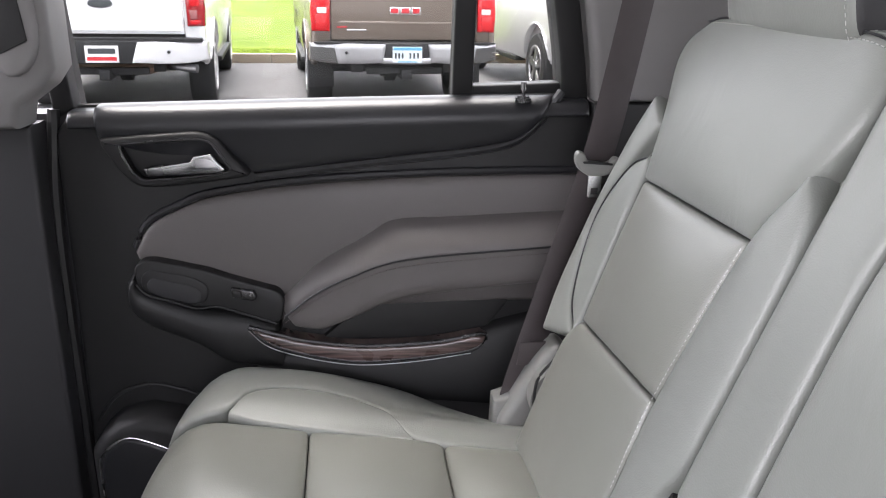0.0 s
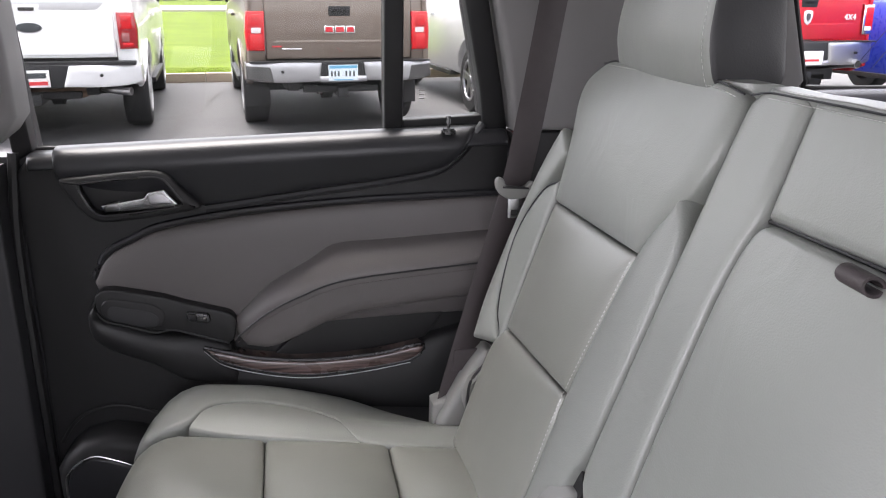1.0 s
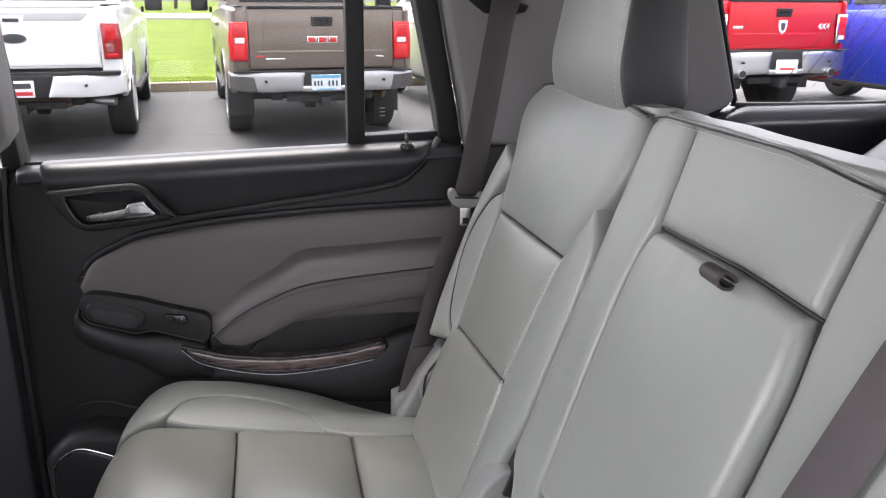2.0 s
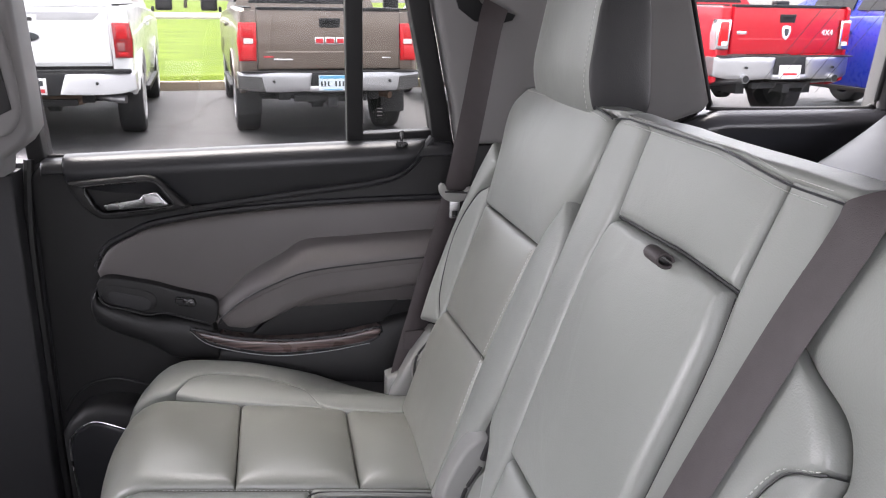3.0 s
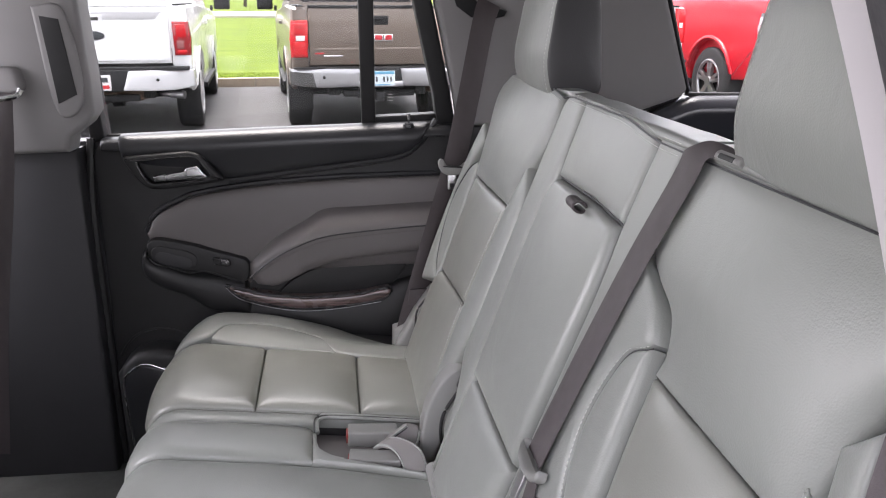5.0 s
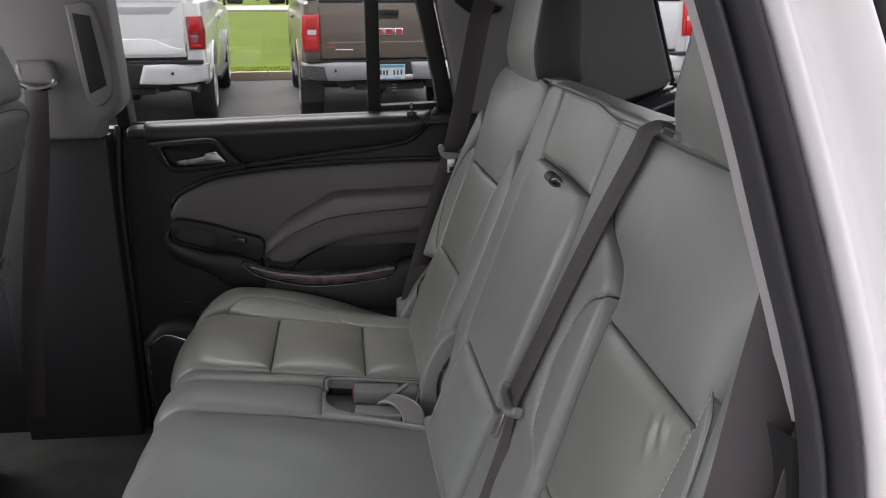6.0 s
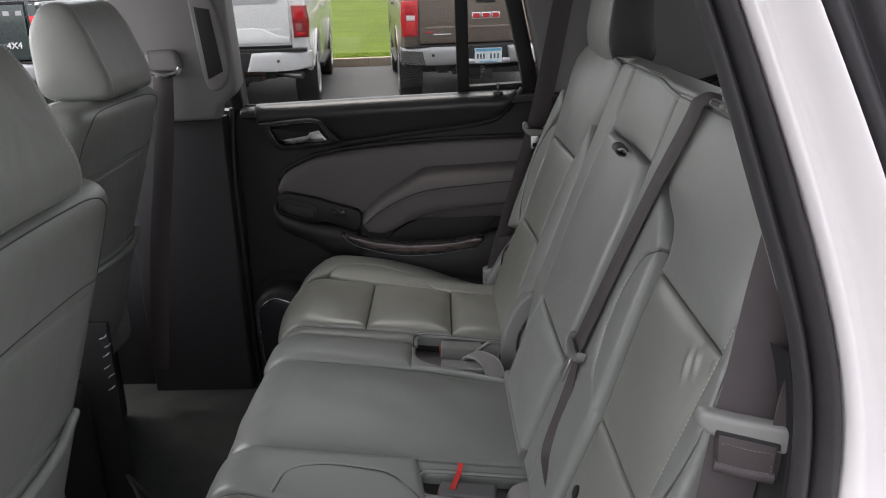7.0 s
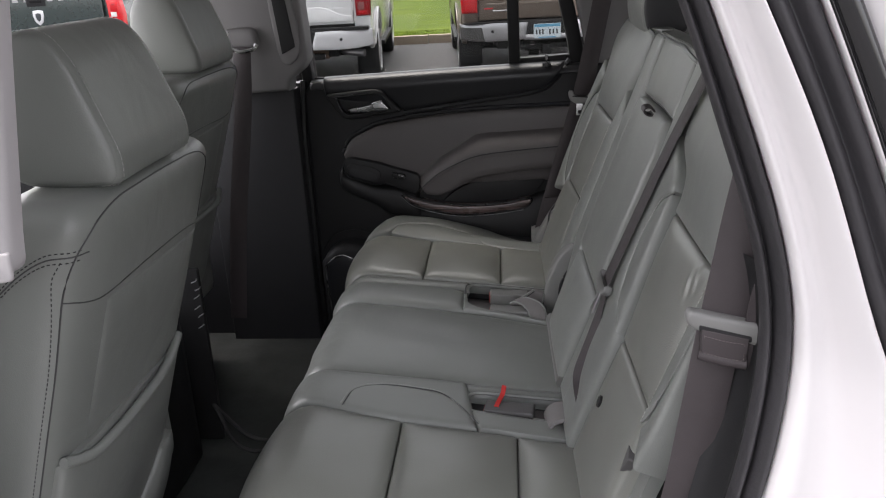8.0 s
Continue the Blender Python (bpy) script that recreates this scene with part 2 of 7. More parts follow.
def slab(outline, surf, low, high, bevel=0.004, steps=3, smooth_n=0, hole=None):
    """A plate with rounded upper edge from an outline on a surface. hole: an outline that goes through it."""
    def prep(o):
        return [Vector((*q, 0)) for q in o] if not smooth_n else [Vector((q.x, q.y, 0)) for q in curve_pts([(*q, 0) for q in list(o) + [o[0]]], smooth_n + 1)[:-1]]
    pts = prep(outline)
    n = len(pts)
    area = sum(pts[i].x * pts[(i + 1) % n].y - pts[(i + 1) % n].x * pts[i].y for i in range(n))
    sign = 1 if area > 0 else -1

    def inset(d):
        out = []
        for i in range(n):
            e1, e2 = (pts[i] - pts[i - 1]), (pts[(i + 1) % n] - pts[i])
            n1, n2 = Vector((-e1.y, e1.x, 0)).normalized() * sign, Vector((-e2.y, e2.x, 0)).normalized() * sign
            v = (n1 + n2)
            v = v.normalized() / max(0.5, v.normalized().dot(n1)) if v.length > 1e-6 else n1
            out.append(pts[i] + v * d)
        return out
    bm = bmesh.new()
    rings = [[bm.verts.new(surf(q.x, q.y, low)) for q in pts]]
    for k in range(steps + 1):
        a = math.pi / 2 * k / steps
        rings.append([bm.verts.new(surf(q.x, q.y, high - bevel + bevel * math.sin(a))) for q in inset(bevel * (1 - math.cos(a)))])
    for a, b in zip(rings, rings[1:]):
        for i in range(n):
            j = (i + 1) % n
            bm.faces.new((a[i], a[j], b[j], b[i]))
    if hole is None:
        f = bm.faces.new(rings[-1])
        g = bm.faces.new(rings[0][::-1])
        bmesh.ops.triangulate(bm, faces=[f, g])
    else:
        h = prep(hole)
        top = [bm.verts.new(surf(q.x, q.y, high)) for q in h]
        bot = [bm.verts.new(surf(q.x, q.y, low)) for q in h]
        for i in range(len(h)):
            j = (i + 1) % len(h)
            bm.faces.new((top[i], top[j], bot[j], bot[i]))
        # a ring of faces between outline and hole, matched by count
        for upper, lower in ((rings[-1], top), (rings[0], bot)):
            m = len(lower)
            for i in range(n):
                j = (i + 1) % n
                a, b = lower[i * m // n], lower[(i + 1) * m // n % m]
                bm.faces.new((upper[i], upper[j], b, a) if a is not b else (upper[i], upper[j], a))
    return bm


def box(x0, x1, y0, y1, z0, z1, bevel=0.0, seg=2, taper=None):
    bm = bmesh.new()
    bmesh.ops.create_cube(bm, size=1)
    for v in bm.verts:
        v.co = Vector(((x0 + x1) / 2 + v.co.x * (x1 - x0), (y0 + y1) / 2 + v.co.y * (y1 - y0), (z0 + z1) / 2 + v.co.z * (z1 - z0)))
        if taper:
            v.co = taper(v.co)
    if bevel:
        bmesh.ops.bevel(bm, geom=bm.edges[:], offset=bevel, segments=seg, profile=0.7, affect="EDGES", clamp_overlap=True)
    return bm


def move(bm, m):
    bmesh.ops.transform(bm, matrix=m, verts=bm.verts)
    return bm


def join(*bms):
    out = bms[0]
    for b in bms[1:]:
        me = bpy.data.meshes.new("tmp")
        b.to_mesh(me)
        b.free()
        out.from_mesh(me)
        bpy.data.meshes.remove(me)
    return out


def tube(points, radius, sides=8, n=0, closed=False):
    p = curve_pts(points, n) if n else [Vector(q) for q in points]
    bm = bmesh.new()
    rings = []
    for i, q in enumerate(p):
        d = (p[min(i + 1, len(p) - 1)] - p[max(i - 1, 0)]).normalized()
        up = Vector((0, 0, 1)) if abs(d.z) < 0.9 else Vector((1, 0, 0))
        a = d.cross(up).normalized()
        b = d.cross(a)
        rr = radius(i / (len(p) - 1)) if callable(radius) else radius
        rings.append([bm.verts.new(q + rr * (a * math.cos(t) + b * math.sin(t))) for t in [2 * math.pi * k / sides for k in range(sides)]])
    for r0, r1 in zip(rings, rings[1:]):
        for k in range(sides):
            l = (k + 1) % sides
            bm.faces.new((r0[k], r0[l], r1[l], r1[k]))
    bm.faces.new(rings[0][::-1])
    bm.faces.new(rings[-1])
    return bm


def stitches(points, surf, h=0.001, step=0.0058, length=0.0030, r=0.0005):
    """Short threads along a line of a surface."""
    fine = curve_pts([(*q, 0) for q in points], 60)
    world_pts = [surf(q.x, q.y, h) for q in fine]
    total = sum((b - a).length for a, b in zip(world_pts, world_pts[1:]))
    n = max(4, int(total / step))
    run = curve_pts(world_pts, 2 * n + 1)
    bm = bmesh.new()
    for i in range(n):
        a, b = run[2 * i], run[2 * i + 1]
        d = (b - a).normalized()
        a, b = (a + b) / 2 - d * length / 2, (a + b) / 2 + d * length / 2
        s = d.cross(Vector((0, 0, 1))).normalized() * r
        t = d.cross(s).normalized() * r
        ra = [bm.verts.new(a + o) for o in (s, t, -s, -t)]
        rb = [bm.verts.new(b + o) for o in (s, t, -s, -t)]
        for k in range(4):
            l = (k + 1) % 4
            bm.faces.new((ra[k], ra[l], rb[l], rb[k]))
        bm.faces.new(ra)
        bm.faces.new(rb)
    return bm


def seam(points, surf, h, r=0.0014, n=40):
    """A thin tube along a line of a surface, drawn as a seam or groove."""
    fine = curve_pts([(*q, 0) for q in points], n)
    return tube([surf(q.x, q.y, h) for q in fine], r, 6)


def ribbon(points, across, thick=0.0014, n=40, width=0.047):
    """Webbing along points; across: its sideways direction at each of them."""
    p = curve_pts(points, n)
    w = curve_pts(across, n)
    bm = bmesh.new()
    rings = []
    for i in range(n):
        d = (p[min(i + 1, n - 1)] - p[max(i - 1, 0)]).normalized()
        s = w[i] - d * w[i].dot(d)
        s = s.normalized() * width / 2
        nrm = d.cross(s).normalized() * thick / 2
        e = s * 0.96
        rings.append([bm.verts.new(p[i] + o) for o in (-s, -e + nrm, e + nrm, s, e - nrm, -e - nrm)])
    for r0, r1 in zip(rings, rings[1:]):
        for k in range(6):
            l = (k + 1) % 6
            bm.faces.new((r0[k], r0[l], r1[l], r1[k]))
    bm.faces.new(rings[0])
    bm.faces.new(rings[-1])
    return bm


def web(left, right, thick=0.0016, n=60):
    """Webbing or a sewn sleeve between two edge lines."""
    a, b = curve_pts(left, n), curve_pts(right, n)
    bm = bmesh.new()
    rings = []
    for i in range(n):
        d = a[min(i + 1, n - 1)] - a[max(i - 1, 0)] + b[min(i + 1, n - 1)] - b[max(i - 1, 0)]
        nrm = d.cross(b[i] - a[i]).normalized() * thick / 2
        rings.append([bm.verts.new(q) for q in (a[i], a[i].lerp(b[i], 0.06) + nrm, a[i].lerp(b[i], 0.5) + nrm * 1.3, a[i].lerp(b[i], 0.94) + nrm, b[i], a[i].lerp(b[i], 0.94) - nrm, a[i].lerp(b[i], 0.06) - nrm)])
    for r0, r1 in zip(rings, rings[1:]):
        for k in range(7):
            m = (k + 1) % 7
            bm.faces.new((r0[k], r0[m], r1[m], r1[k]))
    bm.faces.new(rings[0])
    bm.faces.new(rings[-1])
    return bm


def disc(centre, axis, radius, depth, sides=28, bevel=0.0):
    bm = bmesh.new()
    bmesh.ops.create_cone(bm, cap_ends=True, segments=sides, radius1=radius, radius2=radius, depth=depth)
    if bevel:
        bmesh.ops.bevel(bm, geom=[e for e in bm.edges if len(e.link_faces) == 2 and any(len(f.verts) > 4 for f in e.link_faces)], offset=bevel, segments=2, affect="EDGES")
    q = Vector(axis).to_track_quat("Z", "Y").to_matrix().to_4x4()
    return move(bm, Matrix.Translation(centre) @ q)


# ---- cabin shell ----
def rounded(corners, r, n=7):
    """A closed outline with rounded corners."""
    out = []
    for k, c in enumerate(corners):
        c = Vector(c)
        a, b = (Vector(corners[k - 1]) - c), (Vector(corners[(k + 1) % len(corners)]) - c)
        rr = min(r, a.length * 0.45, b.length * 0.45)
        p, q = c + a.normalized() * rr, c + b.normalized() * rr
        for i in range(n):
            t = i / (n - 1)
            out.append((1 - t) ** 2 * p + 2 * t * (1 - t) * c + t * t * q)
    return out


def door_s(x, z, h):
    return Vector((x, 1.195 - h, z))


def wall_y(y, flip=1):
    """A surface across the car at y; h goes towards flip."""
    return lambda x, z, h: Vector((x, y + flip * h, z))


def wall_x(x, flip=1):
    return lambda y, z, h: Vector((x + flip * h, y, z))


def flat_z(z, flip=1):
    return lambda x, y, h: Vector((x, y, z + flip * h))


def setting(name, bm, material, label="", category="", smooth=True):
    return tagged(part(name, bm, material, None, label, smooth), label, category, kind="structure")


setting("floor", box(-1.6, 2.3, -0.36, 1.20, 0.52, 0.585, 0.004), CARPET, "black carpeted vehicle floor", "floor")
setting("ceiling", slab([(-1.1, -0.30), (2.2, -0.30), (2.2, 1.08), (-1.1, 1.08)], flat_z(1.845), 0.0, 0.05, 0.01), HEADLINER, "light grey cloth headliner", "ceiling")
setting("roof", slab([(-1.15, -0.40), (2.3, -0.40), (2.3, 1.18), (-1.15, 1.18)], flat_z(1.897), 0.0, 0.03, 0.012), PAINT_JAMB, "silver white painted vehicle roof", "roof")
# closing walls front and back, with window openings
setting("wall_front", box(-1.75, -1.62, -0.42, 1.22, 0.5, 1.25, 0.02), BLACK, "black dashboard bulkhead", "wall")
setting("wall_rear", box(2.3, 2.4, -0.42, 1.22, 0.5, 1.30, 0.02), BLACK, "black liftgate trim", "wall")
# far side front door
setting("door_front_far", join(box(-1.62, -0.52, 1.20, 1.30, 0.5, 1.34, 0.01), box(-1.3, -0.42, 1.06, 1.12, 1.80, 1.9, 0.01)), CHARCOAL, "black front door trim", "door")
# near side front door
setting("door_front_near", join(box(-1.62, -0.40, -0.52, -0.42, 0.5, 1.34, 0.01), box(-1.3, -0.25, -0.36, -0.30, 1.80, 1.9, 0.01)), BLACK, "black front door trim", "door")
# Pane out of view, tinted dark to hold daylight off the passenger seat.
DIMMING_GLASS = glass_mat("dimming_window_glass", (0.30, 0.31, 0.31), 0.04)
setting("window_1", box(-1.30, -0.42, -0.47, -0.464, 1.33, 1.84), DIMMING_GLASS, "unseen front door window, tinted to dim the cabin", "window", smooth=False)
setting("sill", box(-0.4, 0.50, -0.52, -0.36, 0.42, 0.60, 0.02), PAINT_JAMB, "silver white painted door sill", "sill")


# ---- far rear door ----
door = thing("door_rear", "closed rear door with black and taupe trim", "door", kind="structure")
part("trim_panel", slab([(-0.372, 0.55), (-0.372, 1.325), (-0.35, 1.353), (0.1, 1.364), (0.43, 1.376), (0.50, 1.30), (0.50, 0.85), (0.42, 0.7), (0.40, 0.55)], door_s, -0.06, 0.0, 0.008), BLACK, door)


def belt_s(x, s, h):
    """The door's upper edge: flat beside the glass, then rolled over to the room side."""
    zt, r, flat = 1.362 + 0.030 * (x + 0.352), 0.028, 0.034
    a = min(max(s - flat, 0) / r, math.pi / 2)
    down = max(0, s - flat - r * math.pi / 2)
    return Vector((x, 1.229 - min(s, flat) - (r + h) * math.sin(a) + 0.25 * down, zt - r + (r + h) * math.cos(a) - down))


part("belt_pad", pad([(-0.352, 0, 0), (-0.1, 0, 0), (0.2, 0, 0), (0.405, 0, 0)], [(-0.345, 0.075, 0), (-0.1, 0.075, 0), (0.2, 0.075, 0), (0.405, 0.075, 0)], belt_s, 0.003, 0.004, 30, 50, base=-0.006, skirt=0.01), BLACK_SOFT, door)


def belt_down(x, z):
    """How far along the rolled edge a height lies."""
    top_z, r = 1.362 + 0.030 * (x + 0.352), 0.028
    if z < top_z - r:
        return 0.034 + r * math.pi / 2 + top_z - r - z
    return 0.034 + r * math.acos(min(1, (z - top_z + r) / r))


up_low = [(-0.304, 1.322, 0), (-0.20, 1.285, 0), (-0.09, 1.270, 0), (0.07, 1.290, 0), (0.264, 1.314, 0), (0.322, 1.342, 0), (0.356, 1.386, 0)]
up_top = [(-0.318, 0, 0), (-0.21, 0, 0), (-0.09, 0, 0), (0.07, 0, 0), (0.264, 0, 0), (0.33, 0, 0), (0.372, 0, 0)]
part("upper_pad", pad(up_top, [(x, belt_down(x, z), 0) for x, z, _ in up_low], belt_s, 0.010, 0.010, 44, 60, base=-0.006, bulge=0.003, skirt=0.02), BLACK_SOFT, door)
part("upper_roll", tube([door_s(x, z - 0.006, 0.006) for x, z, _ in up_low[2:]] + [door_s(0.365, 1.392, 0.004)], 0.007, 8, 50), BLACK_SOFT, door)
ins_top = [(-0.272, 1.150, 0), (-0.250, 1.190, 0), (-0.205, 1.215, 0), (-0.155, 1.234, 0), (-0.025, 1.252, 0), (0.165, 1.264, 0), (0.38, 1.268, 0), (0.47, 1.268, 0)]
ins_low = [(-0.268, 1.138, 0), (-0.23, 1.12, 0), (-0.18, 1.105, 0), (-0.11, 1.075, 0), (-0.02, 1.05, 0), (0.1, 1.055, 0), (0.3, 1.06, 0), (0.47, 1.06, 0)]
part("insert", pad(ins_top, ins_low, door_s, 0.016, 0.016, 24, 60, bulge=0.006), DOOR_VINYL, door, "taupe vinyl door insert")
part("insert_bead", tube([door_s(x, z + 0.006, 0.006) for x, z, _ in ins_top], 0.006, 8, 60), BLACK_SOFT, door)


def arm_s(x, z, h):
    out = 0.045 * min(1, max(0, (x + 0.08) / 0.14))
    return Vector((x, 1.180 - out - h, z))


arm_top = [(-0.064, 1.066, 0), (-0.03, 1.098, 0), (0.006, 1.132, 0), (0.073, 1.172, 0), (0.112, 1.196, 0), (0.2, 1.200, 0), (0.35, 1.206, 0), (0.45, 1.208, 0)]
arm_mid = [(-0.052, 1.052, 0), (-0.01, 1.09, 0), (0.04, 1.122, 0), (0.09, 1.144, 0), (0.15, 1.156, 0), (0.25, 1.165, 0), (0.35, 1.172, 0), (0.45, 1.178, 0)]
arm_low = [(-0.038, 1.034, 0), (0.0, 1.033, 0), (0.03, 1.046, 0), (0.07, 1.068, 0), (0.12, 1.088, 0), (0.2, 1.10, 0), (0.33, 1.112, 0), (0.45, 1.118, 0)]


def at_x(line, x):
    """The height of a line at x."""
    for i in range(len(line) - 1):
        (xa, za, _), (xb, zb, _) = line[i], line[i + 1]
        if x <= xb:
            k, w = max(0, x - xa) / (xb - xa), xb - xa
            ma = (zb - line[i - 1][1]) / (xb - line[i - 1][0]) if i else (zb - za) / w
            mb_ = (line[i + 2][1] - za) / (line[i + 2][0] - xa) if i + 2 < len(line) else (zb - za) / w
            return (2 * k ** 3 - 3 * k * k + 1) * za + (k ** 3 - 2 * k * k + k) * w * ma + (3 * k * k - 2 * k ** 3) * zb + (k ** 3 - k * k) * w * mb_
    return line[-1][1]


def armrest_s(x, z, h):
    """Upright face that rolls over to a level top at the door."""
    zm, zt = at_x(arm_mid, x), at_x(arm_top, x)
    k = min(max((z - zm) / (zt - zm), -0.3), 1.0)
    roll = smoothstep((k + 0.3) / 1.0)
    back = (0.058 * max(0, k) ** 1.5) * min(1, max(0, (x + 0.06) / 0.12))
    p = arm_s(x, z, 0)
    return Vector((x, p.y + back - h * math.cos(1.1 * roll), z + h * math.sin(1.1 * roll)))


part("armrest", pad(arm_top, arm_low, armrest_s, 0.016, 0.014, 48, 70, skirt=0.05, steep=0.3), DOOR_VINYL, door, "taupe padded armrest")
part("armrest_seam", seam([(x, z - 0.002) for x, z, _ in arm_mid], armrest_s, 0.0180, 0.0016, 70), BLACK_SOFT, door)
part("armrest_stitching", stitches([(x, z - 0.009) for x, z, _ in arm_mid], armrest_s, 0.0182, 0.007, 0.0045, 0.0006), BELT_THREAD, door)
# pocket and wood strip
part("pocket", slab([(0.0, 1.0), (0.04, 1.035), (0.10, 1.062), (0.2, 1.08), (0.30, 1.086), (0.275, 1.03), (0.25, 1.015), (0.14, 1.0)], door_s, -0.004, 0.012, 0.003, smooth_n=40), BLACK, door, "dark map pocket")
low_top = [(-0.11, 0.94, 0), (-0.09, 0.97, 0), (-0.06, 0.985, 0), (0.05, 0.998, 0), (0.2, 1.005, 0), (0.30, 1.03, 0), (0.42, 1.06, 0)]
low_bot = [(-0.11, 0.58, 0), (-0.09, 0.58, 0), (-0.06, 0.58, 0), (0.05, 0.58, 0), (0.2, 0.58, 0), (0.3, 0.58, 0), (0.42, 0.62, 0)]
part("lower_panel", pad(low_top, low_bot, door_s, 0.034, 0.05, 24, 40, bulge=0.004), BLACK, door)


def wood_s(x, z, h):
    return Vector((x, 1.160 - h, z))


wood_out = [(-0.108, 1.035), (-0.06, 1.020), (-0.022, 1.010), (0.055, 1.000), (0.12, 1.000), (0.19, 1.005), (0.258, 1.016), (0.240, 0.991), (0.16, 0.979), (0.09, 0.974), (0.04, 0.976), (-0.02, 0.988), (-0.078, 1.008)]
part("wood_strip", slab(wood_out, wood_s, -0.03, 0.008, 0.006, smooth_n=70), WOOD, door, "dark striped wood trim strip")
part("strip_rim", tube([wood_s(x, z, 0.003) for x, z in wood_out + wood_out[:1]], 0.0035, 6, 90), BLACK_SATIN, door)
part("strip_bead", tube([wood_s(x, z - 0.004, 0.005) for x, z in ((-0.108, 1.034), (-0.078, 1.006), (-0.02, 0.986), (0.04, 0.974), (0.09, 0.972), (0.16, 0.977), (0.236, 0.988))], 0.0008, 6, 60), CHROME_DULL, door, "thin bright bead under the wood")


def sw_s(x, z, h):
    return Vector((x, 1.165 - h, z))


sw_out = [tuple(q) for q in rounded([(-0.270, 1.134), (-0.258, 1.144), (-0.240, 1.145), (-0.165, 1.128), (-0.133, 1.116), (-0.060, 1.094), (-0.052, 1.080), (-0.056, 1.050), (-0.066, 1.040), (-0.123, 1.061), (-0.156, 1.071), (-0.183, 1.068), (-0.254, 1.092), (-0.268, 1.106)], 0.010, 5)]
panel = part("switch_panel", slab(sw_out, sw_s, -0.04, 0.008, 0.004), BLACK, door, "black switch panel")
cup = rounded([(-0.262, 1.120), (-0.248, 1.132), (-0.185, 1.119), (-0.162, 1.104), (-0.166, 1.080), (-0.185, 1.072), (-0.246, 1.090), (-0.260, 1.100)], 0.012, 5)
part("pull_cup", slab([tuple(q) for q in cup], sw_s, 0.0, 0.0100, 0.0035), BLACK, panel)
lining = rounded([(-0.253, 1.110), (-0.245, 1.119), (-0.185, 1.105), (-0.172, 1.094), (-0.176, 1.079), (-0.190, 1.076), (-0.243, 1.091), (-0.252, 1.099)], 0.010, 5)
part("pull_cup_lining", slab([tuple(q) for q in lining], sw_s, 0.0, 0.0108, 0.002), CHARCOAL, panel)
switch = part("window_switch", slab([tuple(q) for q in rounded([(-0.132, 1.102), (-0.095, 1.097), (-0.092, 1.084), (-0.098, 1.079), (-0.130, 1.085)], 0.006, 5)], sw_s, 0.0, 0.0135, 0.004), BLACK_SATIN, panel)
part("switch_key", slab([tuple(q) for q in rounded([(-0.129, 1.099), (-0.114, 1.097), (-0.114, 1.085), (-0.129, 1.088)], 0.003, 4)], sw_s, 0.0, 0.0165, 0.002), BLACK, switch)
part("switch_mark", slab([(-0.104, 1.092), (-0.100, 1.0915), (-0.100, 1.088), (-0.104, 1.0885)], sw_s, 0.0, 0.0142, 0.0005), STRAP_GREY, switch)
part("panel_rim", tube([sw_s(x, z, 0.004) for x, z in ((-0.269, 1.106), (-0.256, 1.090), (-0.22, 1.078), (-0.183, 1.066), (-0.156, 1.069), (-0.123, 1.059), (-0.066, 1.039))], 0.0020, 8, 50), BLACK, panel)
part("lower_shelf", pad([(-0.270, 1.125, 0), (-0.266, 1.10, 0), (-0.25, 1.088, 0), (-0.183, 1.062, 0), (-0.123, 1.054, 0), (-0.062, 1.034, 0)], [(-0.286, 1.105, 0), (-0.284, 1.06, 0), (-0.256, 1.032, 0), (-0.188, 1.0, 0), (-0.140, 0.968, 0), (-0.05, 0.955, 0)],
     door_s, 0.036, 0.022, 18, 40), BLACK, door)
# handle
bez = [(-0.300, 1.326), (-0.23, 1.332), (-0.163, 1.337), (-0.141, 1.330), (-0.118, 1.302), (-0.090, 1.272), (-0.15, 1.263), (-0.211, 1.256), (-0.250, 1.255), (-0.272, 1.274), (-0.296, 1.312)]
bez_in = [(-0.272, 1.318), (-0.221, 1.323), (-0.160, 1.326), (-0.145, 1.321), (-0.132, 1.302), (-0.116, 1.279), (-0.15, 1.274), (-0.187, 1.270), (-0.243, 1.266), (-0.257, 1.278), (-0.270, 1.306)]


def hb_s(x, z, h):
    return Vector((x, 1.162 - h, z))


bez, bez_in = ([tuple(q) for q in rounded(o, 0.012, 6)] for o in (bez, bez_in))
handle = part("handle_bezel", slab(bez, hb_s, -0.02, 0.008, 0.007, hole=bez_in), BLACK, door)
part("handle_cup", slab(bez_in, hb_s, -0.018, -0.010, 0.002), BLACK, handle)
part("bezel_rim", tube([hb_s(x, z, 0.008) for x, z in bez_in + bez_in[:1]], 0.002, 6, 90), BLACK_SATIN, handle)
part("handle_lever", slab([tuple(q) for q in rounded([(-0.242, 1.283), (-0.210, 1.288), (-0.176, 1.294), (-0.171, 1.302), (-0.146, 1.306), (-0.139, 1.296), (-0.127, 1.283), (-0.133, 1.279), (-0.187, 1.274), (-0.238, 1.272)], 0.0022, 4)],
     lambda x, z, h: hb_s(x, z, h + 0.005 * smoothstep((x + 0.25) / 0.10) + 0.10 * (z - 1.285)), -0.004, 0.007, 0.0022), LEVER, handle, "chrome door lever")
part("lever_plate", slab([tuple(q) for q in rounded([(-0.170, 1.2985), (-0.149, 1.3025), (-0.140, 1.291), (-0.136, 1.285), (-0.168, 1.285)], 0.002, 4)],
     lambda x, z, h: hb_s(x, z, h + 0.012), -0.003, 0.0012, 0.001), CHROME_DULL, handle)
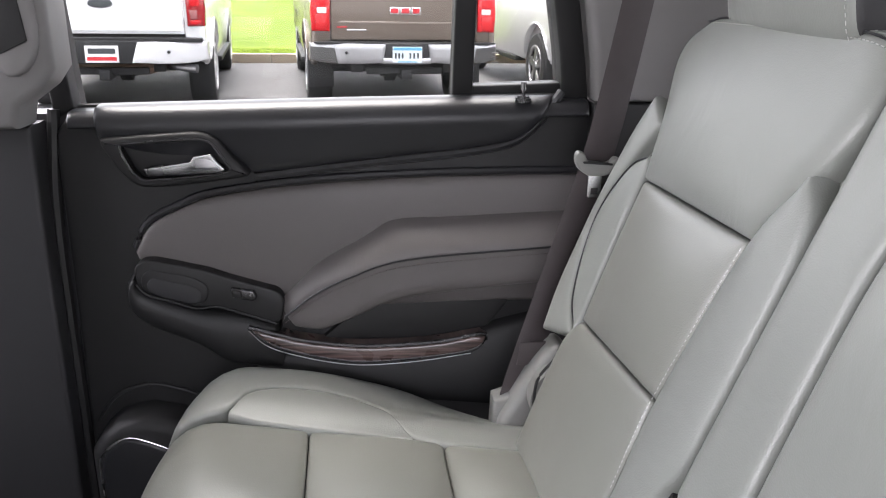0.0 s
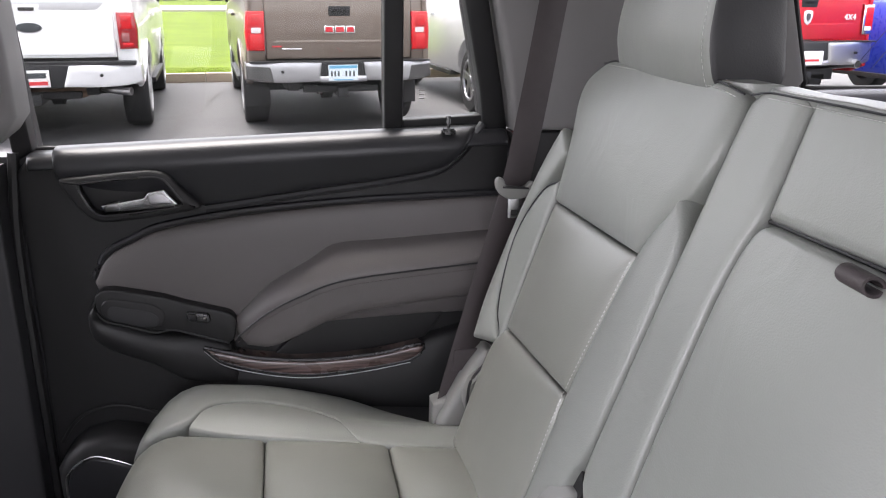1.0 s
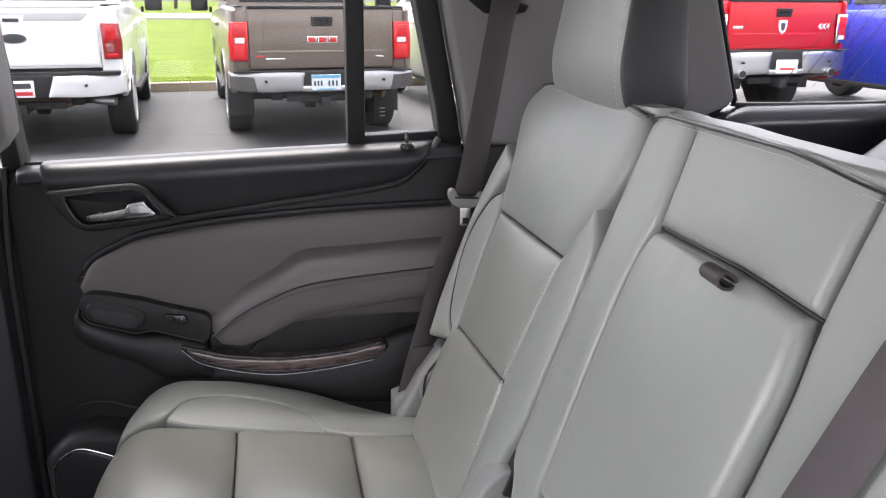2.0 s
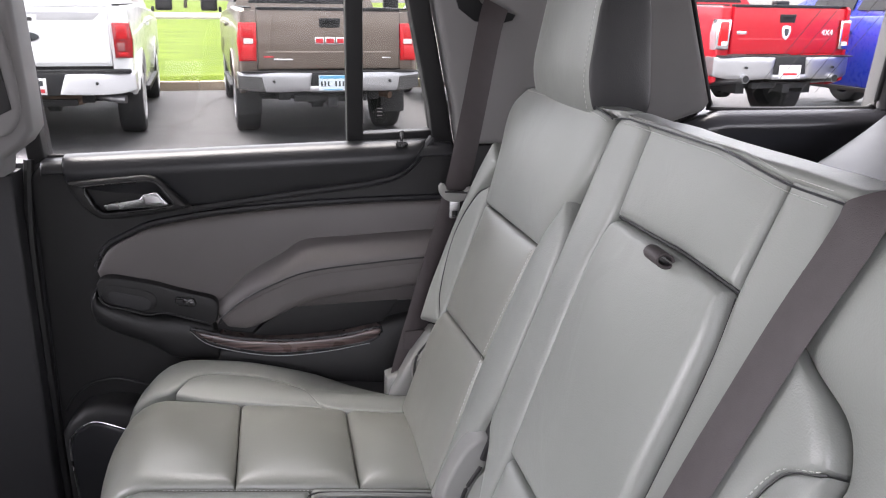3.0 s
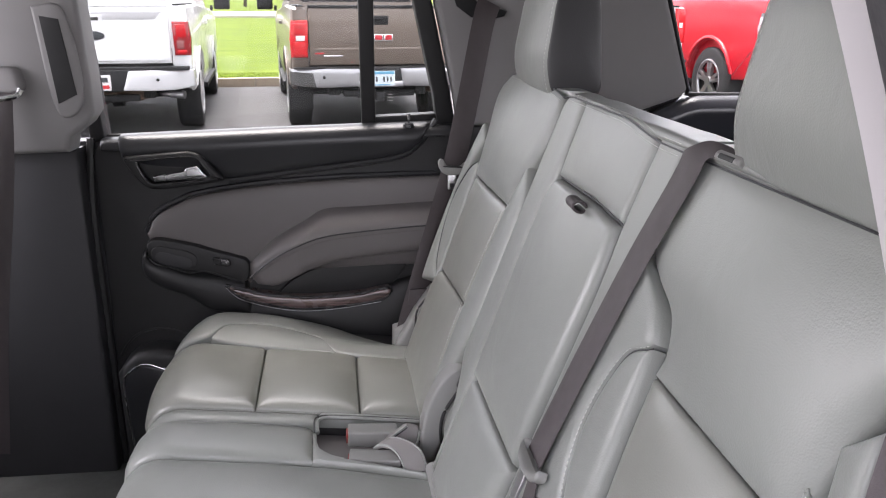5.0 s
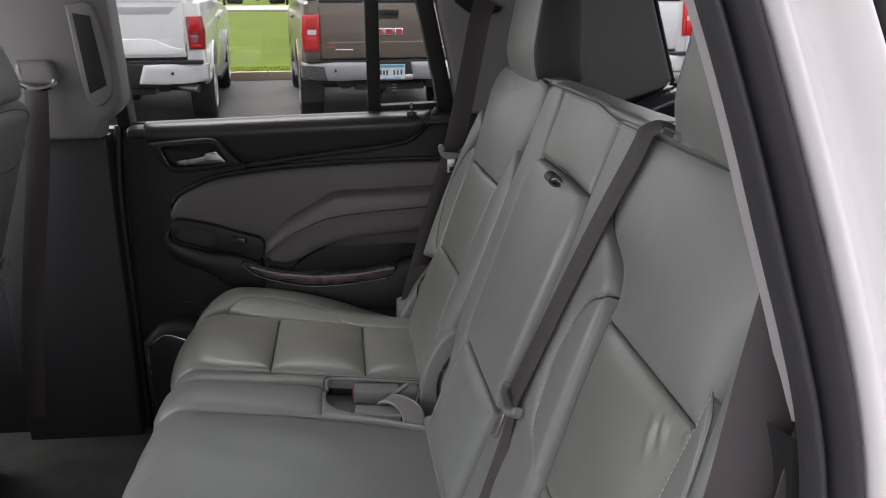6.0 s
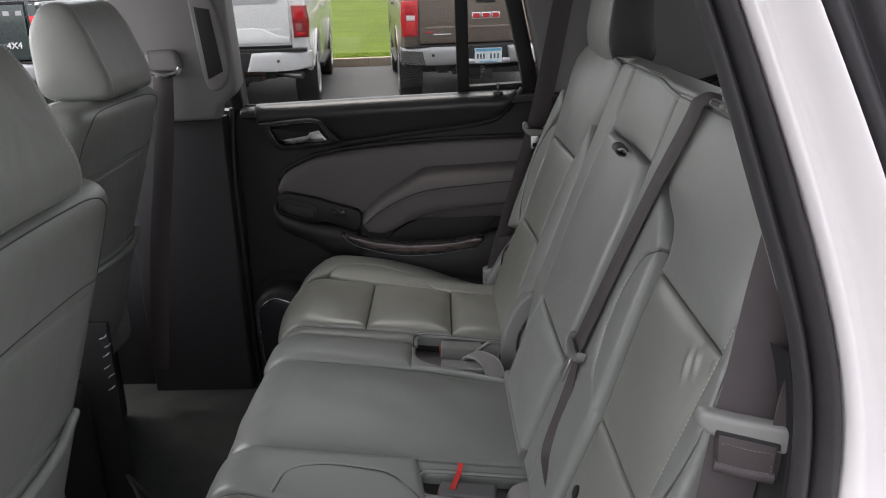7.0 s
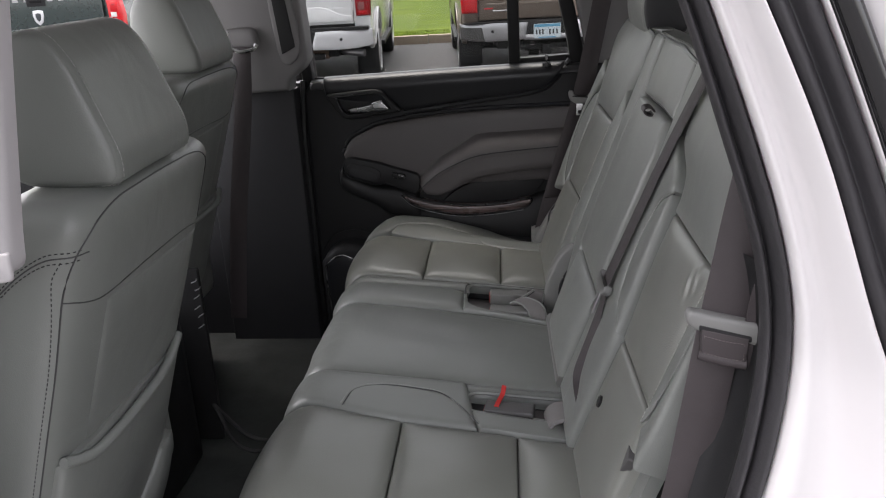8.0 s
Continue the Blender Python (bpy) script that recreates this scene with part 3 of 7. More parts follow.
# lock pin
part("lock_pin", join(tube([(0.304, 1.174, 1.372), (0.304, 1.174, 1.400)], 0.0026, 10), tube([(0.304, 1.174, 1.396), (0.304, 1.174, 1.408)], lambda t: 0.005 - 0.0012 * t, 10, 4),
     disc((0.304, 1.174, 1.383), (0, 0, 1), 0.012, 0.010, 18, 0.003)), BLACK_SATIN, door)
# speaker
sp_arch = [(-0.372, 0.60), (-0.376, 0.808), (-0.355, 0.839), (-0.33, 0.860), (-0.285, 0.871), (-0.24, 0.862), (-0.18, 0.836), (-0.10, 0.79), (-0.08, 0.60)]
sp_gr = [(-0.352, 0.62), (-0.360, 0.78), (-0.35, 0.815), (-0.315, 0.838), (-0.28, 0.830), (-0.22, 0.80), (-0.16, 0.76), (-0.15, 0.62)]
sp_arch, sp_gr = [[(0.168 + (x - 0.168) * 0.968, 1.643 - (1.643 - z) * 0.968) for x, z in o] for o in (sp_arch, sp_gr)]
part("speaker_surround", slab(sp_arch, door_s, 0.0, 0.062, 0.022), BLACK, door)
part("speaker_bead", tube([door_s(x, z + 0.030 - 0.02 * abs(x + 0.26), 0.004) for x, z in sp_arch[1:8]], 0.0030, 8, 50), BLACK, door)
part("speaker_grille", slab(sp_gr, door_s, 0.05, 0.066, 0.006), BLACK_SOFT, door)
part("speaker_rim", tube([door_s(x, z, 0.064) for x, z in sp_gr], 0.0016, 6, 60), LEVER, door, "thin chrome speaker rim")


# window frame, glass
def glass_s(x, z, h):
    return Vector((x, 1.232 - 0.22 * (z - 1.38) - h, z))


part("window_divider", slab([(0.203, 1.34), (0.198, 1.85), (0.230, 1.85), (0.234, 1.34)], glass_s, -0.02, 0.022, 0.004), BLACK, door)
part("window_frame", slab([(0.376, 1.34), (0.418, 1.34), (0.398, 1.44), (0.35, 1.65), (0.305, 1.84), (0.265, 1.84), (0.312, 1.65), (0.358, 1.45)], glass_s, -0.03, 0.03, 0.006), BLACK, door)
part("quarter_sill", slab([(0.23, 1.355), (0.23, 1.397), (0.39, 1.404), (0.39, 1.360)], glass_s, -0.02, 0.016, 0.004), BLACK, door)
part("front_frame", slab([(-0.375, 1.34), (-0.345, 1.36), (-0.350, 1.84), (-0.38, 1.84)], glass_s, -0.03, 0.03, 0.006), BLACK, door)
part("window_seal", tube([glass_s(-0.35, 1.360, 0.006), glass_s(0.0, 1.366, 0.006), glass_s(0.2, 1.371, 0.006)], 0.004, 8, 20), RUBBER, door)
for nm, o in (("window_pane", [(-0.36, 1.345), (0.215, 1.35), (0.212, 1.85), (-0.362, 1.85)]), ("quarter_pane", [(0.22, 1.355), (0.38, 1.365), (0.285, 1.84), (0.216, 1.84)])):
    part(nm, slab(o, glass_s, -0.006, -0.002, 0.001), GLASS, door, smooth=False)
part("outer_skin", box(-0.372, 0.5, 1.262, 1.30, 0.5, 1.335, 0.01), PAINT_JAMB, door)
part("edge_backing", box(-0.50, -0.33, 1.212, 1.26, 0.5, 1.352), CHARCOAL, door)
part("front_edge_seal", tube([(-0.380, 1.20, 0.58), (-0.383, 1.20, 0.9), (-0.384, 1.20, 1.2), (-0.372, 1.205, 1.36)], 0.009, 8, 30), BLACK, door)
# tiny marks etched on the quarter pane
for k in range(3):
    part("pane_mark", slab([(0.262, 1.4300 + 0.007 * k), (0.272, 1.4300 + 0.007 * k), (0.272, 1.4316 + 0.007 * k), (0.262, 1.4316 + 0.007 * k)], glass_s, -0.002, -0.001, 0.0003), STRAP_GREY, door)

# ---- far B pillar ----
bp = thing("pillar_far", "light grey door pillar trim", "pillar", kind="structure")
bs = wall_y(1.125, -1)
sl = [(-0.410, 1.612), (-0.375, 1.606), (-0.357, 1.462), (-0.394, 1.444)]
part("pillar_trim", slab([(-0.62, 1.342), (-0.50, 1.342), (-0.39, 1.345), (-0.384, 1.375), (-0.35, 1.40), (-0.332, 1.425), (-0.333, 1.50), (-0.340, 1.64), (-0.352, 1.86), (-0.62, 1.86)], bs, -0.06, 0.012, 0.011), PILLAR, bp)
part("slot_frame", slab([(-0.425, 1.63), (-0.366, 1.622), (-0.346, 1.455), (-0.40, 1.428)], bs, 0.0, 0.020, 0.006, smooth_n=40), PILLAR, bp)
part("slot", slab(sl, bs, 0.012, 0.022, 0.001), BLACK, bp, "dark belt adjuster slot")
part("belt_guide", slab([(-0.535, 1.515), (-0.47, 1.515), (-0.455, 1.49), (-0.463, 1.465), (-0.52, 1.462), (-0.54, 1.48)], bs, 0.0, 0.035, 0.012, smooth_n=36), PILLAR, bp)
part("belt_ring", tube([(-0.53, 1.085, 1.47), (-0.50, 1.080, 1.458), (-0.465, 1.083, 1.462), (-0.455, 1.087, 1.475)], 0.006, 8, 20), CHROME, bp)
part("lower_trim", slab([(-0.66, 0.55), (-0.385, 0.55), (-0.388, 1.343), (-0.66, 1.343)], wall_y(1.165, -1), -0.06, 0.01, 0.008), CHARCOAL, bp)
part("front_belt", ribbon([(-0.495, 1.085, 1.47), (-0.51, 1.07, 1.30), (-0.56, 1.06, 1.0), (-0.6, 1.06, 0.7)], [(1, 0.1, 0)] * 4, n=24), BELT, bp)

# ---- far quarter trim with its window ----
qt = thing("quarter_trim_far", "light grey pillar trim over black quarter panel", "wall trim", kind="structure")
qs = wall_y(1.170, -1)


def cp_s(x, z, h):
    """The pillar trim leans in towards the roof."""
    return Vector((x, 1.180 - 0.16 * (z - 1.38) - h, z))


part("pillar_trim", slab([(0.414, 1.380), (0.402, 1.45), (0.356, 1.65), (0.31, 1.86), (0.79, 1.86), (0.846, 1.655), (0.921, 1.458), (0.910, 1.440), (0.83, 1.412), (0.74, 1.386), (0.62, 1.378)], cp_s, -0.05, 0.012, 0.012), PILLAR, qt)
part("belt_slot", slab([(0.39, 1.66), (0.40, 1.632), (0.43, 1.610), (0.47, 1.604), (0.50, 1.612), (0.505, 1.622), (0.48, 1.630), (0.44, 1.642), (0.42, 1.67)], cp_s, 0.010, 0.020, 0.003), GLOSS_BLACK, qt)
part("lower_panel", slab([(0.41, 0.60), (0.41, 1.378), (0.62, 1.378), (0.74, 1.382), (0.83, 1.406), (0.91, 1.434), (1.50, 1.437), (2.2, 1.437), (2.2, 0.6)], qs, -0.06, 0.0, 0.004), BLACK, qt)


def ledge_s(x, s, h):
    """The ledge under the window: level, then rolled down to the cabin side."""
    zt, r, flat = 1.439 - 0.42 * max(0, 0.93 - x), 0.032, 0.030
    a = min(max(s - flat, 0) / r, math.pi / 2)
    down = max(0, s - flat - r * math.pi / 2)
    return Vector((x, 1.200 - min(s, flat) - (r + h) * math.sin(a) + 0.30 * down, zt - r + (r + h) * math.cos(a) - down))


part("window_ledge", pad([(0.70, 0, 0), (0.85, 0, 0), (1.1, 0, 0), (1.6, 0, 0)], [(0.70, 0.20, 0), (0.85, 0.20, 0), (1.1, 0.20, 0), (1.6, 0.20, 0)], ledge_s, 0.004, 0.006, 40, 40, skirt=0.02), LEDGE, qt)
part("window_base", box(0.80, 1.34, 1.185, 1.25, 1.36, 1.438, 0.004), BLACK, qt)
part("rear_pillar_trim", slab([(1.306, 1.425), (1.298, 1.86), (2.2, 1.86), (2.2, 1.425)], cp_s, -0.05, 0.012, 0.012), PILLAR, qt)
part("window_seal", tube([cp_s(0.80, 1.80, 0.0), cp_s(0.852, 1.655, 0), cp_s(0.914, 1.485, 0), cp_s(0.926, 1.456, 0), cp_s(0.95, 1.444, 0), cp_s(1.255, 1.442, 0), cp_s(1.290, 1.450, 0), cp_s(1.299, 1.478, 0), cp_s(1.294, 1.80, 0)], 0.0055, 8, 80), BLACK, qt)
g = part("window_pane", slab([(0.79, 1.83), (0.915, 1.438), (1.322, 1.438), (1.318, 1.83)], cp_s, -0.016, -0.012, 0.001), CLEAR_GLASS, qt, smooth=False)
g.visible_shadow = False
# Thin black tubes before the pane draw slanted lines of strap shadow.
for k in range(5):
    x = 1.02 + 0.035 * k
    part("strap_shadow_line", tube([cp_s(x, 1.475, -0.010), cp_s(x + 0.22, 1.80, -0.010)], 0.0006, 4), BLACK, qt)
part("outer_skin", slab([(0.5, 0.5), (0.5, 1.34), (0.93, 1.405), (2.3, 1.405), (2.3, 0.5)], wall_y(1.27, 1), 0, 0.03, 0.01), PAINT_JAMB, qt)

shelf = thing("cargo_side_cover", "black moulded cargo side cover behind the seats", "trim cover", kind="structure")


def ramp_s(a, b, h):
    """A moulding that rises rearward from the seat to the rear pillar."""
    return Vector((0.97 + 0.31 * a + 0.10 * b - 0.46 * h, 0.95 + 0.15 * a - 0.99 * b - 0.10 * h, 1.357 + 0.075 * a - 0.05 * b + 0.03 * a * a + 0.88 * h))


part("cover", pad([(-0.2, 0, 0), (0.5, 0, 0), (1.9, 0, 0)], [(-0.2, 0.30, 0), (0.5, 0.30, 0), (1.9, 0.30, 0)], ramp_s, 0.03, 0.07, 24, 30, base=-0.03, skirt=0.30), CARGO_TRIM, shelf)
setting("wall_cargo", box(1.05, 2.3, -0.36, -0.30, 0.55, 1.44, 0.02), BLACK, "black cargo side panel", "wall")

# ---- near rear door opening ----
jamb = thing("door_frame", "silver white painted door frame with black weatherstrip", "door frame", kind="structure")


EDGES = {  # the opening's edges by height: seal, start of the paint, its end, outer seal's end
    "seal": [(0.60, 0.23), (0.80, 0.33), (1.00, 0.41), (1.18, 0.453), (1.277, 0.466), (1.32, 0.465), (1.38, 0.457), (1.438, 0.440), (1.497, 0.418), (1.59, 0.386), (1.649, 0.362), (1.84, 0.285)],
    "paint": [(0.60, 0.24), (0.80, 0.34), (1.00, 0.42), (1.146, 0.466), (1.213, 0.479), (1.275, 0.487), (1.322, 0.488), (1.378, 0.479), (1.432, 0.465), (1.503, 0.4405), (1.584, 0.4085), (1.649, 0.381), (1.84, 0.297)],
    "rim": [(0.60, 0.58), (0.80, 0.62), (1.00, 0.64), (1.15, 0.620), (1.25, 0.588), (1.30, 0.563), (1.34, 0.546), (1.387, 0.529), (1.45, 0.507), (1.51, 0.484), (1.58, 0.451), (1.65, 0.416), (1.84, 0.320)],
    "body": [(0.60, 0.66), (0.80, 0.70), (1.00, 0.72), (1.15, 0.690), (1.25, 0.640), (1.30, 0.610), (1.40, 0.566), (1.488, 0.531), (1.58, 0.490), (1.65, 0.457), (1.84, 0.360)],
}


def edge_x(name, z):
    pts = EDGES[name]
    z = min(max(z, pts[0][0]), pts[-1][0])
    for (a, xa), (b, xb) in zip(pts, pts[1:]):
        if z <= b:
            return xa + (xb - xa) * (z - a) / (b - a)


def jamb_strip(profile, z0=0.60, z1=1.84, n=80):
    """A moulding along the opening. profile: (edge, next edge, share of the way, sideways, y)."""
    bm = bmesh.new()
    zs = [z0 + (z1 - z0) * i / n for i in range(n + 1)]
    cols = []
    for e1, e2, k, off, y in profile:
        col = []
        for z in zs:
            x = sum((1 - k) * edge_x(e1, z + 0.012 * j) + k * edge_x(e2, z + 0.012 * j) for j in range(-3, 4)) / 7
            col.append(bm.verts.new((x + off, y - 0.12 * max(0, 1.30 - z), z)))
        cols.append(col)
    for a, b in zip(cols, cols[1:]):
        for i in range(n):
            bm.faces.new((a[i], a[i + 1], b[i + 1], b[i]))
    return bm


def between(e1, e2, points, n=28):
    return [(e1, e2, p.x, 0.0, p.y) for p in curve_pts([(*q, 0) for q in points], n)]


def beside(edge, points, n=12):
    return [(edge, edge, 0.0, p.x, p.y) for p in curve_pts([(*q, 0) for q in points], n)]


part("pillar_trim_edge", jamb_strip([("seal", "seal", 0.0, o, y) for o, y in ((0.25, -0.256), (0.05, -0.258), (0.016, -0.264), (0.0122, -0.270), (0.0140, -0.275), (0.034, -0.300))], 1.376), LIT_TRIM, jamb)
part("weatherstrip", jamb_strip(between("seal", "paint", [(0.25, -0.305), (0.06, -0.312), (0.0, -0.324), (0.04, -0.334), (0.16, -0.338), (0.30, -0.336), (0.39, -0.329), (0.45, -0.331), (0.52, -0.341), (0.66, -0.352), (0.80, -0.355), (0.92, -0.353), (1.01, -0.342)], 44)), SEAL, jamb)
part("painted_flange", jamb_strip(between("paint", "rim", [(0.0, -0.342), (0.01, -0.354), (0.06, -0.363), (0.14, -0.366), (0.25, -0.362), (0.36, -0.360), (0.46, -0.364), (0.60, -0.374), (0.78, -0.383), (0.92, -0.387), (0.98, -0.384), (1.01, -0.368)], 56)), PAINT_JAMB, jamb)
part("outer_seal", jamb_strip(between("rim", "body", [(-0.02, -0.368), (0.04, -0.380), (0.16, -0.388), (0.30, -0.386), (0.42, -0.378), (0.52, -0.380), (0.66, -0.388), (0.82, -0.389), (0.94, -0.384), (1.02, -0.372)], 36)), SEAL, jamb)
part("painted_edge", jamb_strip(beside("body", [(-0.001, -0.376), (0.0, -0.388), (0.0015, -0.391), (0.0035, -0.390), (0.0045, -0.380)], 16)), PAINT_JAMB, jamb)
part("outer_trim", jamb_strip(beside("body", [(0.003, -0.385), (0.006, -0.396), (0.014, -0.400), (0.024, -0.398), (0.028, -0.390)], 16)), PIANO, jamb)
part("body_side", jamb_strip(beside("body", [(0.026, -0.388), (0.030, -0.402), (0.10, -0.410), (0.6, -0.43)], 16)), PAINT_JAMB, jamb)
# lower inner quarter trim beside the seat
part("inner_trim", box(0.50, 1.1, -0.325, -0.30, 0.6, 1.371, 0.008), BLACK, jamb)
part("trim_edge", jamb_strip(beside("seal", [(0.10, -0.300), (0.014, -0.297), (0.004, -0.282), (-0.003, -0.268), (-0.008, -0.260), (-0.016, -0.255)], 16), 0.60, 1.374), BLACK, jamb)
bn = thing("pillar_near", "light grey door pillar trim", "pillar", kind="structure")
part("pillar_trim", slab([(-0.47, 1.385), (-0.303, 1.388), (-0.270, 1.40), (-0.256, 1.42), (-0.226, 1.60), (-0.20, 1.86), (-0.44, 1.86)], wall_y(-0.36, 1), -0.06, 0.012, 0.010), PILLAR, bn)
part("pillar_cover", slab([tuple(q) for q in rounded([(-0.44, 1.405), (-0.236, 1.418), (-0.207, 1.424), (-0.204, 1.451), (-0.192, 1.52), (-0.176, 1.611), (-0.131, 1.86), (-0.42, 1.86)], 0.014, 6)], wall_y(-0.415, -1), 0.0, 0.025, 0.010), LIT_TRIM, bn, "pillar cover coloured pale for the daylight on it")
part("cover_foot", slab([tuple(q) for q in rounded([(-0.30, 1.408), (-0.236, 1.415), (-0.205, 1.421), (-0.2025, 1.4475), (-0.223, 1.444), (-0.227, 1.425), (-0.30, 1.418)], 0.004, 5)], wall_y(-0.4385, -1), 0.0, 0.004, 0.002), LIT_TRIM, bn)
part("lower_trim", slab([(-0.56, 0.55), (-0.40, 0.55), (-0.37, 1.383), (-0.56, 1.383)], wall_y(-0.38, 1), -0.06, 0.01, 0.008), BLACK, bn)

# ---- rear bench ----
BP, BD, BN = Vector((0.362, 0, 1.096)), Vector((0.3487, 0, 0.9372)), Vector((-0.9372, 0, 0.3487))
SKIN = 0.018  # the height of the sewn skin over the shell
V1, R_EDGE, R_BACK, FLAT = 0.432, 0.006, 0.028, 0.030
TURN = radians(69.6)
V2 = V1 + R_EDGE * TURN
V3 = V2 + FLAT
V4 = V3 + R_BACK * (math.pi - TURN)
MID = 0.776


def back_s(u, v, h):
    """The backrest's skin: up the front to a sharp sewn edge, over a level top, down the back. The top sinks at the middle."""
    v -= 0.0115 * smoothstep((0.37 - u) / 0.15) * smoothstep((v - 0.22) / 0.19)
    if v <= V1:
        a, p = 0.0, BP + BD * v
    else:
        a = min((v - V1) / R_EDGE, TURN)
        p = BP + BD * V1 + R_EDGE * (BN * (math.cos(a) - 1) + BD * math.sin(a)) + Vector((1, 0, 0)) * min(max(0, v - V2), FLAT)
        if v > V3:
            t = BN * math.cos(TURN) + BD * math.sin(TURN)
            a = min(TURN + (v - V3) / R_BACK, math.pi)
            p += R_BACK * (BN * math.cos(a) + BD * math.sin(a) - t) - BD * max(0, v - V4)
    p = p + BN * SKIN + (h - SKIN) * (BN * math.cos(a) + BD * math.sin(a))
    return Vector((p.x + 0.033 * (0.6 - u), u, p.z))


def core(u0, u1, v_low=-0.20):
    """The shell of a backrest, all round."""
    bm = bmesh.new()
    vs = [v_low + (V1 - 0.02 - v_low) * i / 8 for i in range(9)] + [V2 + 0.026 + (V3 - V2 - 0.026) * i / 2 for i in range(3)] + [V3 + (V4 - V3) * i / 7 for i in range(1, 8)] + [V4 + 0.1 * i for i in range(1, 7)]
    a = [bm.verts.new(back_s(u0, v, -0.008)) for v in vs]
    b = [bm.verts.new(back_s(u1, v, -0.008)) for v in vs]
    for i in range(len(vs)):
        j = (i + 1) % len(vs)
        bm.faces.new((a[i], a[j], b[j], b[i]))
    bm.faces.new(a)
    bm.faces.new(b[::-1])
    return bm


def far_side(u):
    """The matching place of the driver's side of the bench."""
    return MID - u + 0.022 * smoothstep((u - 0.93) / 0.06)


def v3(points, mirror=False):
    return [(far_side(u) if mirror else u, v, 0) for u, v in points]


def outer_lift(mirror):
    def f(u, v):
        k = (MID - u) if mirror else u
        return 0.012 * smoothstep((k - 0.945) / 0.08)
    return f


LEAF_IN = [(0.957, 0.256), (0.954, 0.2), (0.949, 0.1), (0.944, 0.012)]
LEAF_OUT = [(0.955, 0.260), (0.990, 0.232), (1.012, 0.15), (0.985, 0.05), (0.946, 0.012)]
BOL_IN = [(0.968, 0.300), (0.994, 0.238), (1.016, 0.15), (0.989, 0.045), (0.95, 0.004)]
BOL_OUT = [(1.005, 0.330), (1.022, 0.26), (1.034, 0.15), (1.036, 0.05), (1.022, -0.022)]


def seat_back_sides(parent, mirror):
    """The shaped pieces that both outer places share."""
    lift = outer_lift(mirror)
    a = part("bolster_leaf", pad(v3(LEAF_IN, mirror), v3(LEAF_OUT, mirror), back_s, 0.007, 0.006, 20, 40, lift=lift, base=0.009), LEATHER, parent)
    part("bolster", pad(v3(BOL_IN, mirror), v3(BOL_OUT, mirror), back_s, 0.009, 0.010, 20, 44, lift=lift, base=0.007, skirt=0.10), LEATHER, parent)
    part("leaf_seam", seam([(far_side(u) if mirror else u, v) for u, v in LEAF_OUT], lambda u, v, h: back_s(u, v, h + lift(u, v)), 0.0138, 0.0013), LEATHER if mirror else BLACK_SOFT, parent)
    if mirror:
        part("stitching", stitches([(far_side(u) - 0.004, v) for u, v in LEAF_IN], lambda u, v, h: back_s(u, v, h + lift(u, v)), 0.0162), THREAD, parent)
    return a


def headrest_shell(head, profile, w, taper, side_material, crown=0.010, back_material=None):
    """Side outline (x back, z up) carried across; a band of leather and two sewn side panels."""
    mid = sum(profile, Vector((0, 0))) / len(profile)
    z0, z1 = min(p.y for p in profile), max(p.y for p in profile)

    def ring(bm, y, s, bow=0.0):
        out = []
        for p in profile:
            q = mid + (p - mid) * s
            k = 1 - taper * smoothstep((q.y - z0) / (z1 - z0))
            out.append(bm.verts.new((q.x + bow, y * k, q.y)))
        return out

    def close(bm, rings, caps):
        for a, b in zip(rings, rings[1:]):
            for k in range(len(a)):
                l = (k + 1) % len(a)
                bm.faces.new((a[k], a[l], b[l], b[k]))
        for c in caps:
            bm.faces.new(c)
        return bm
    bm = bmesh.new()
    ys = [(-w, 0.945), (-w + 0.002, 0.968), (-w + 0.006, 0.986), (-w + 0.014, 0.996)] + [(-w + 0.028 + (2 * w - 0.056) * i / 8, 1.0) for i in range(9)] + [(w - 0.014, 0.996), (w - 0.006, 0.986), (w - 0.002, 0.968), (w, 0.945)]
    close(bm, [ring(bm, y, s, 0.35 * y * y) for y, s in ys], [])
    if back_material:
        cut = mid.x + 0.015
        back = bm.copy()
        bmesh.ops.delete(bm, geom=[f for f in bm.faces if f.calc_center_median().x >= cut], context="FACES")
        bmesh.ops.delete(back, geom=[f for f in back.faces if f.calc_center_median().x < cut], context="FACES")
        part("back_cover", back, back_material, head, "dark grey vinyl back")
    part("cover", bm, LEATHER, head, "grey leather cover")
    for e in (-1, 1):
        bm = bmesh.new()
        rows = [ring(bm, e * (w - 0.003), 0.955, 0.35 * w * w)] + [ring(bm, e * (w + crown * k), s, 0.35 * w * w) for s, k in ((0.942, 0.0), (0.92, 0.25), (0.84, 0.5), (0.68, 0.75), (0.4, 0.95), (0.1, 1.0))]
        part("side_panel", close(bm, rows, [rows[-1]]), side_material, head, "sewn side panel")

        def on_edge(k, _, h):
            q = mid + (profile[int(k) % len(profile)] - mid) * 1.0
            t = 1 - taper * smoothstep((q.y - z0) / (z1 - z0))
            return Vector((q.x + 0.35 * (w - 0.010) ** 2, e * (w - 0.010) * t, q.y))
        run = curve_pts([on_edge(k, 0, 0) for k in range(len(profile) + 1)], 121)
        part("stitching", stitches([(k, 0) for k in range(121)], lambda k, _, h: run[min(120, max(0, int(round(k))))], 0, 0.0068, 0.0038, 0.0005), THREAD, head)


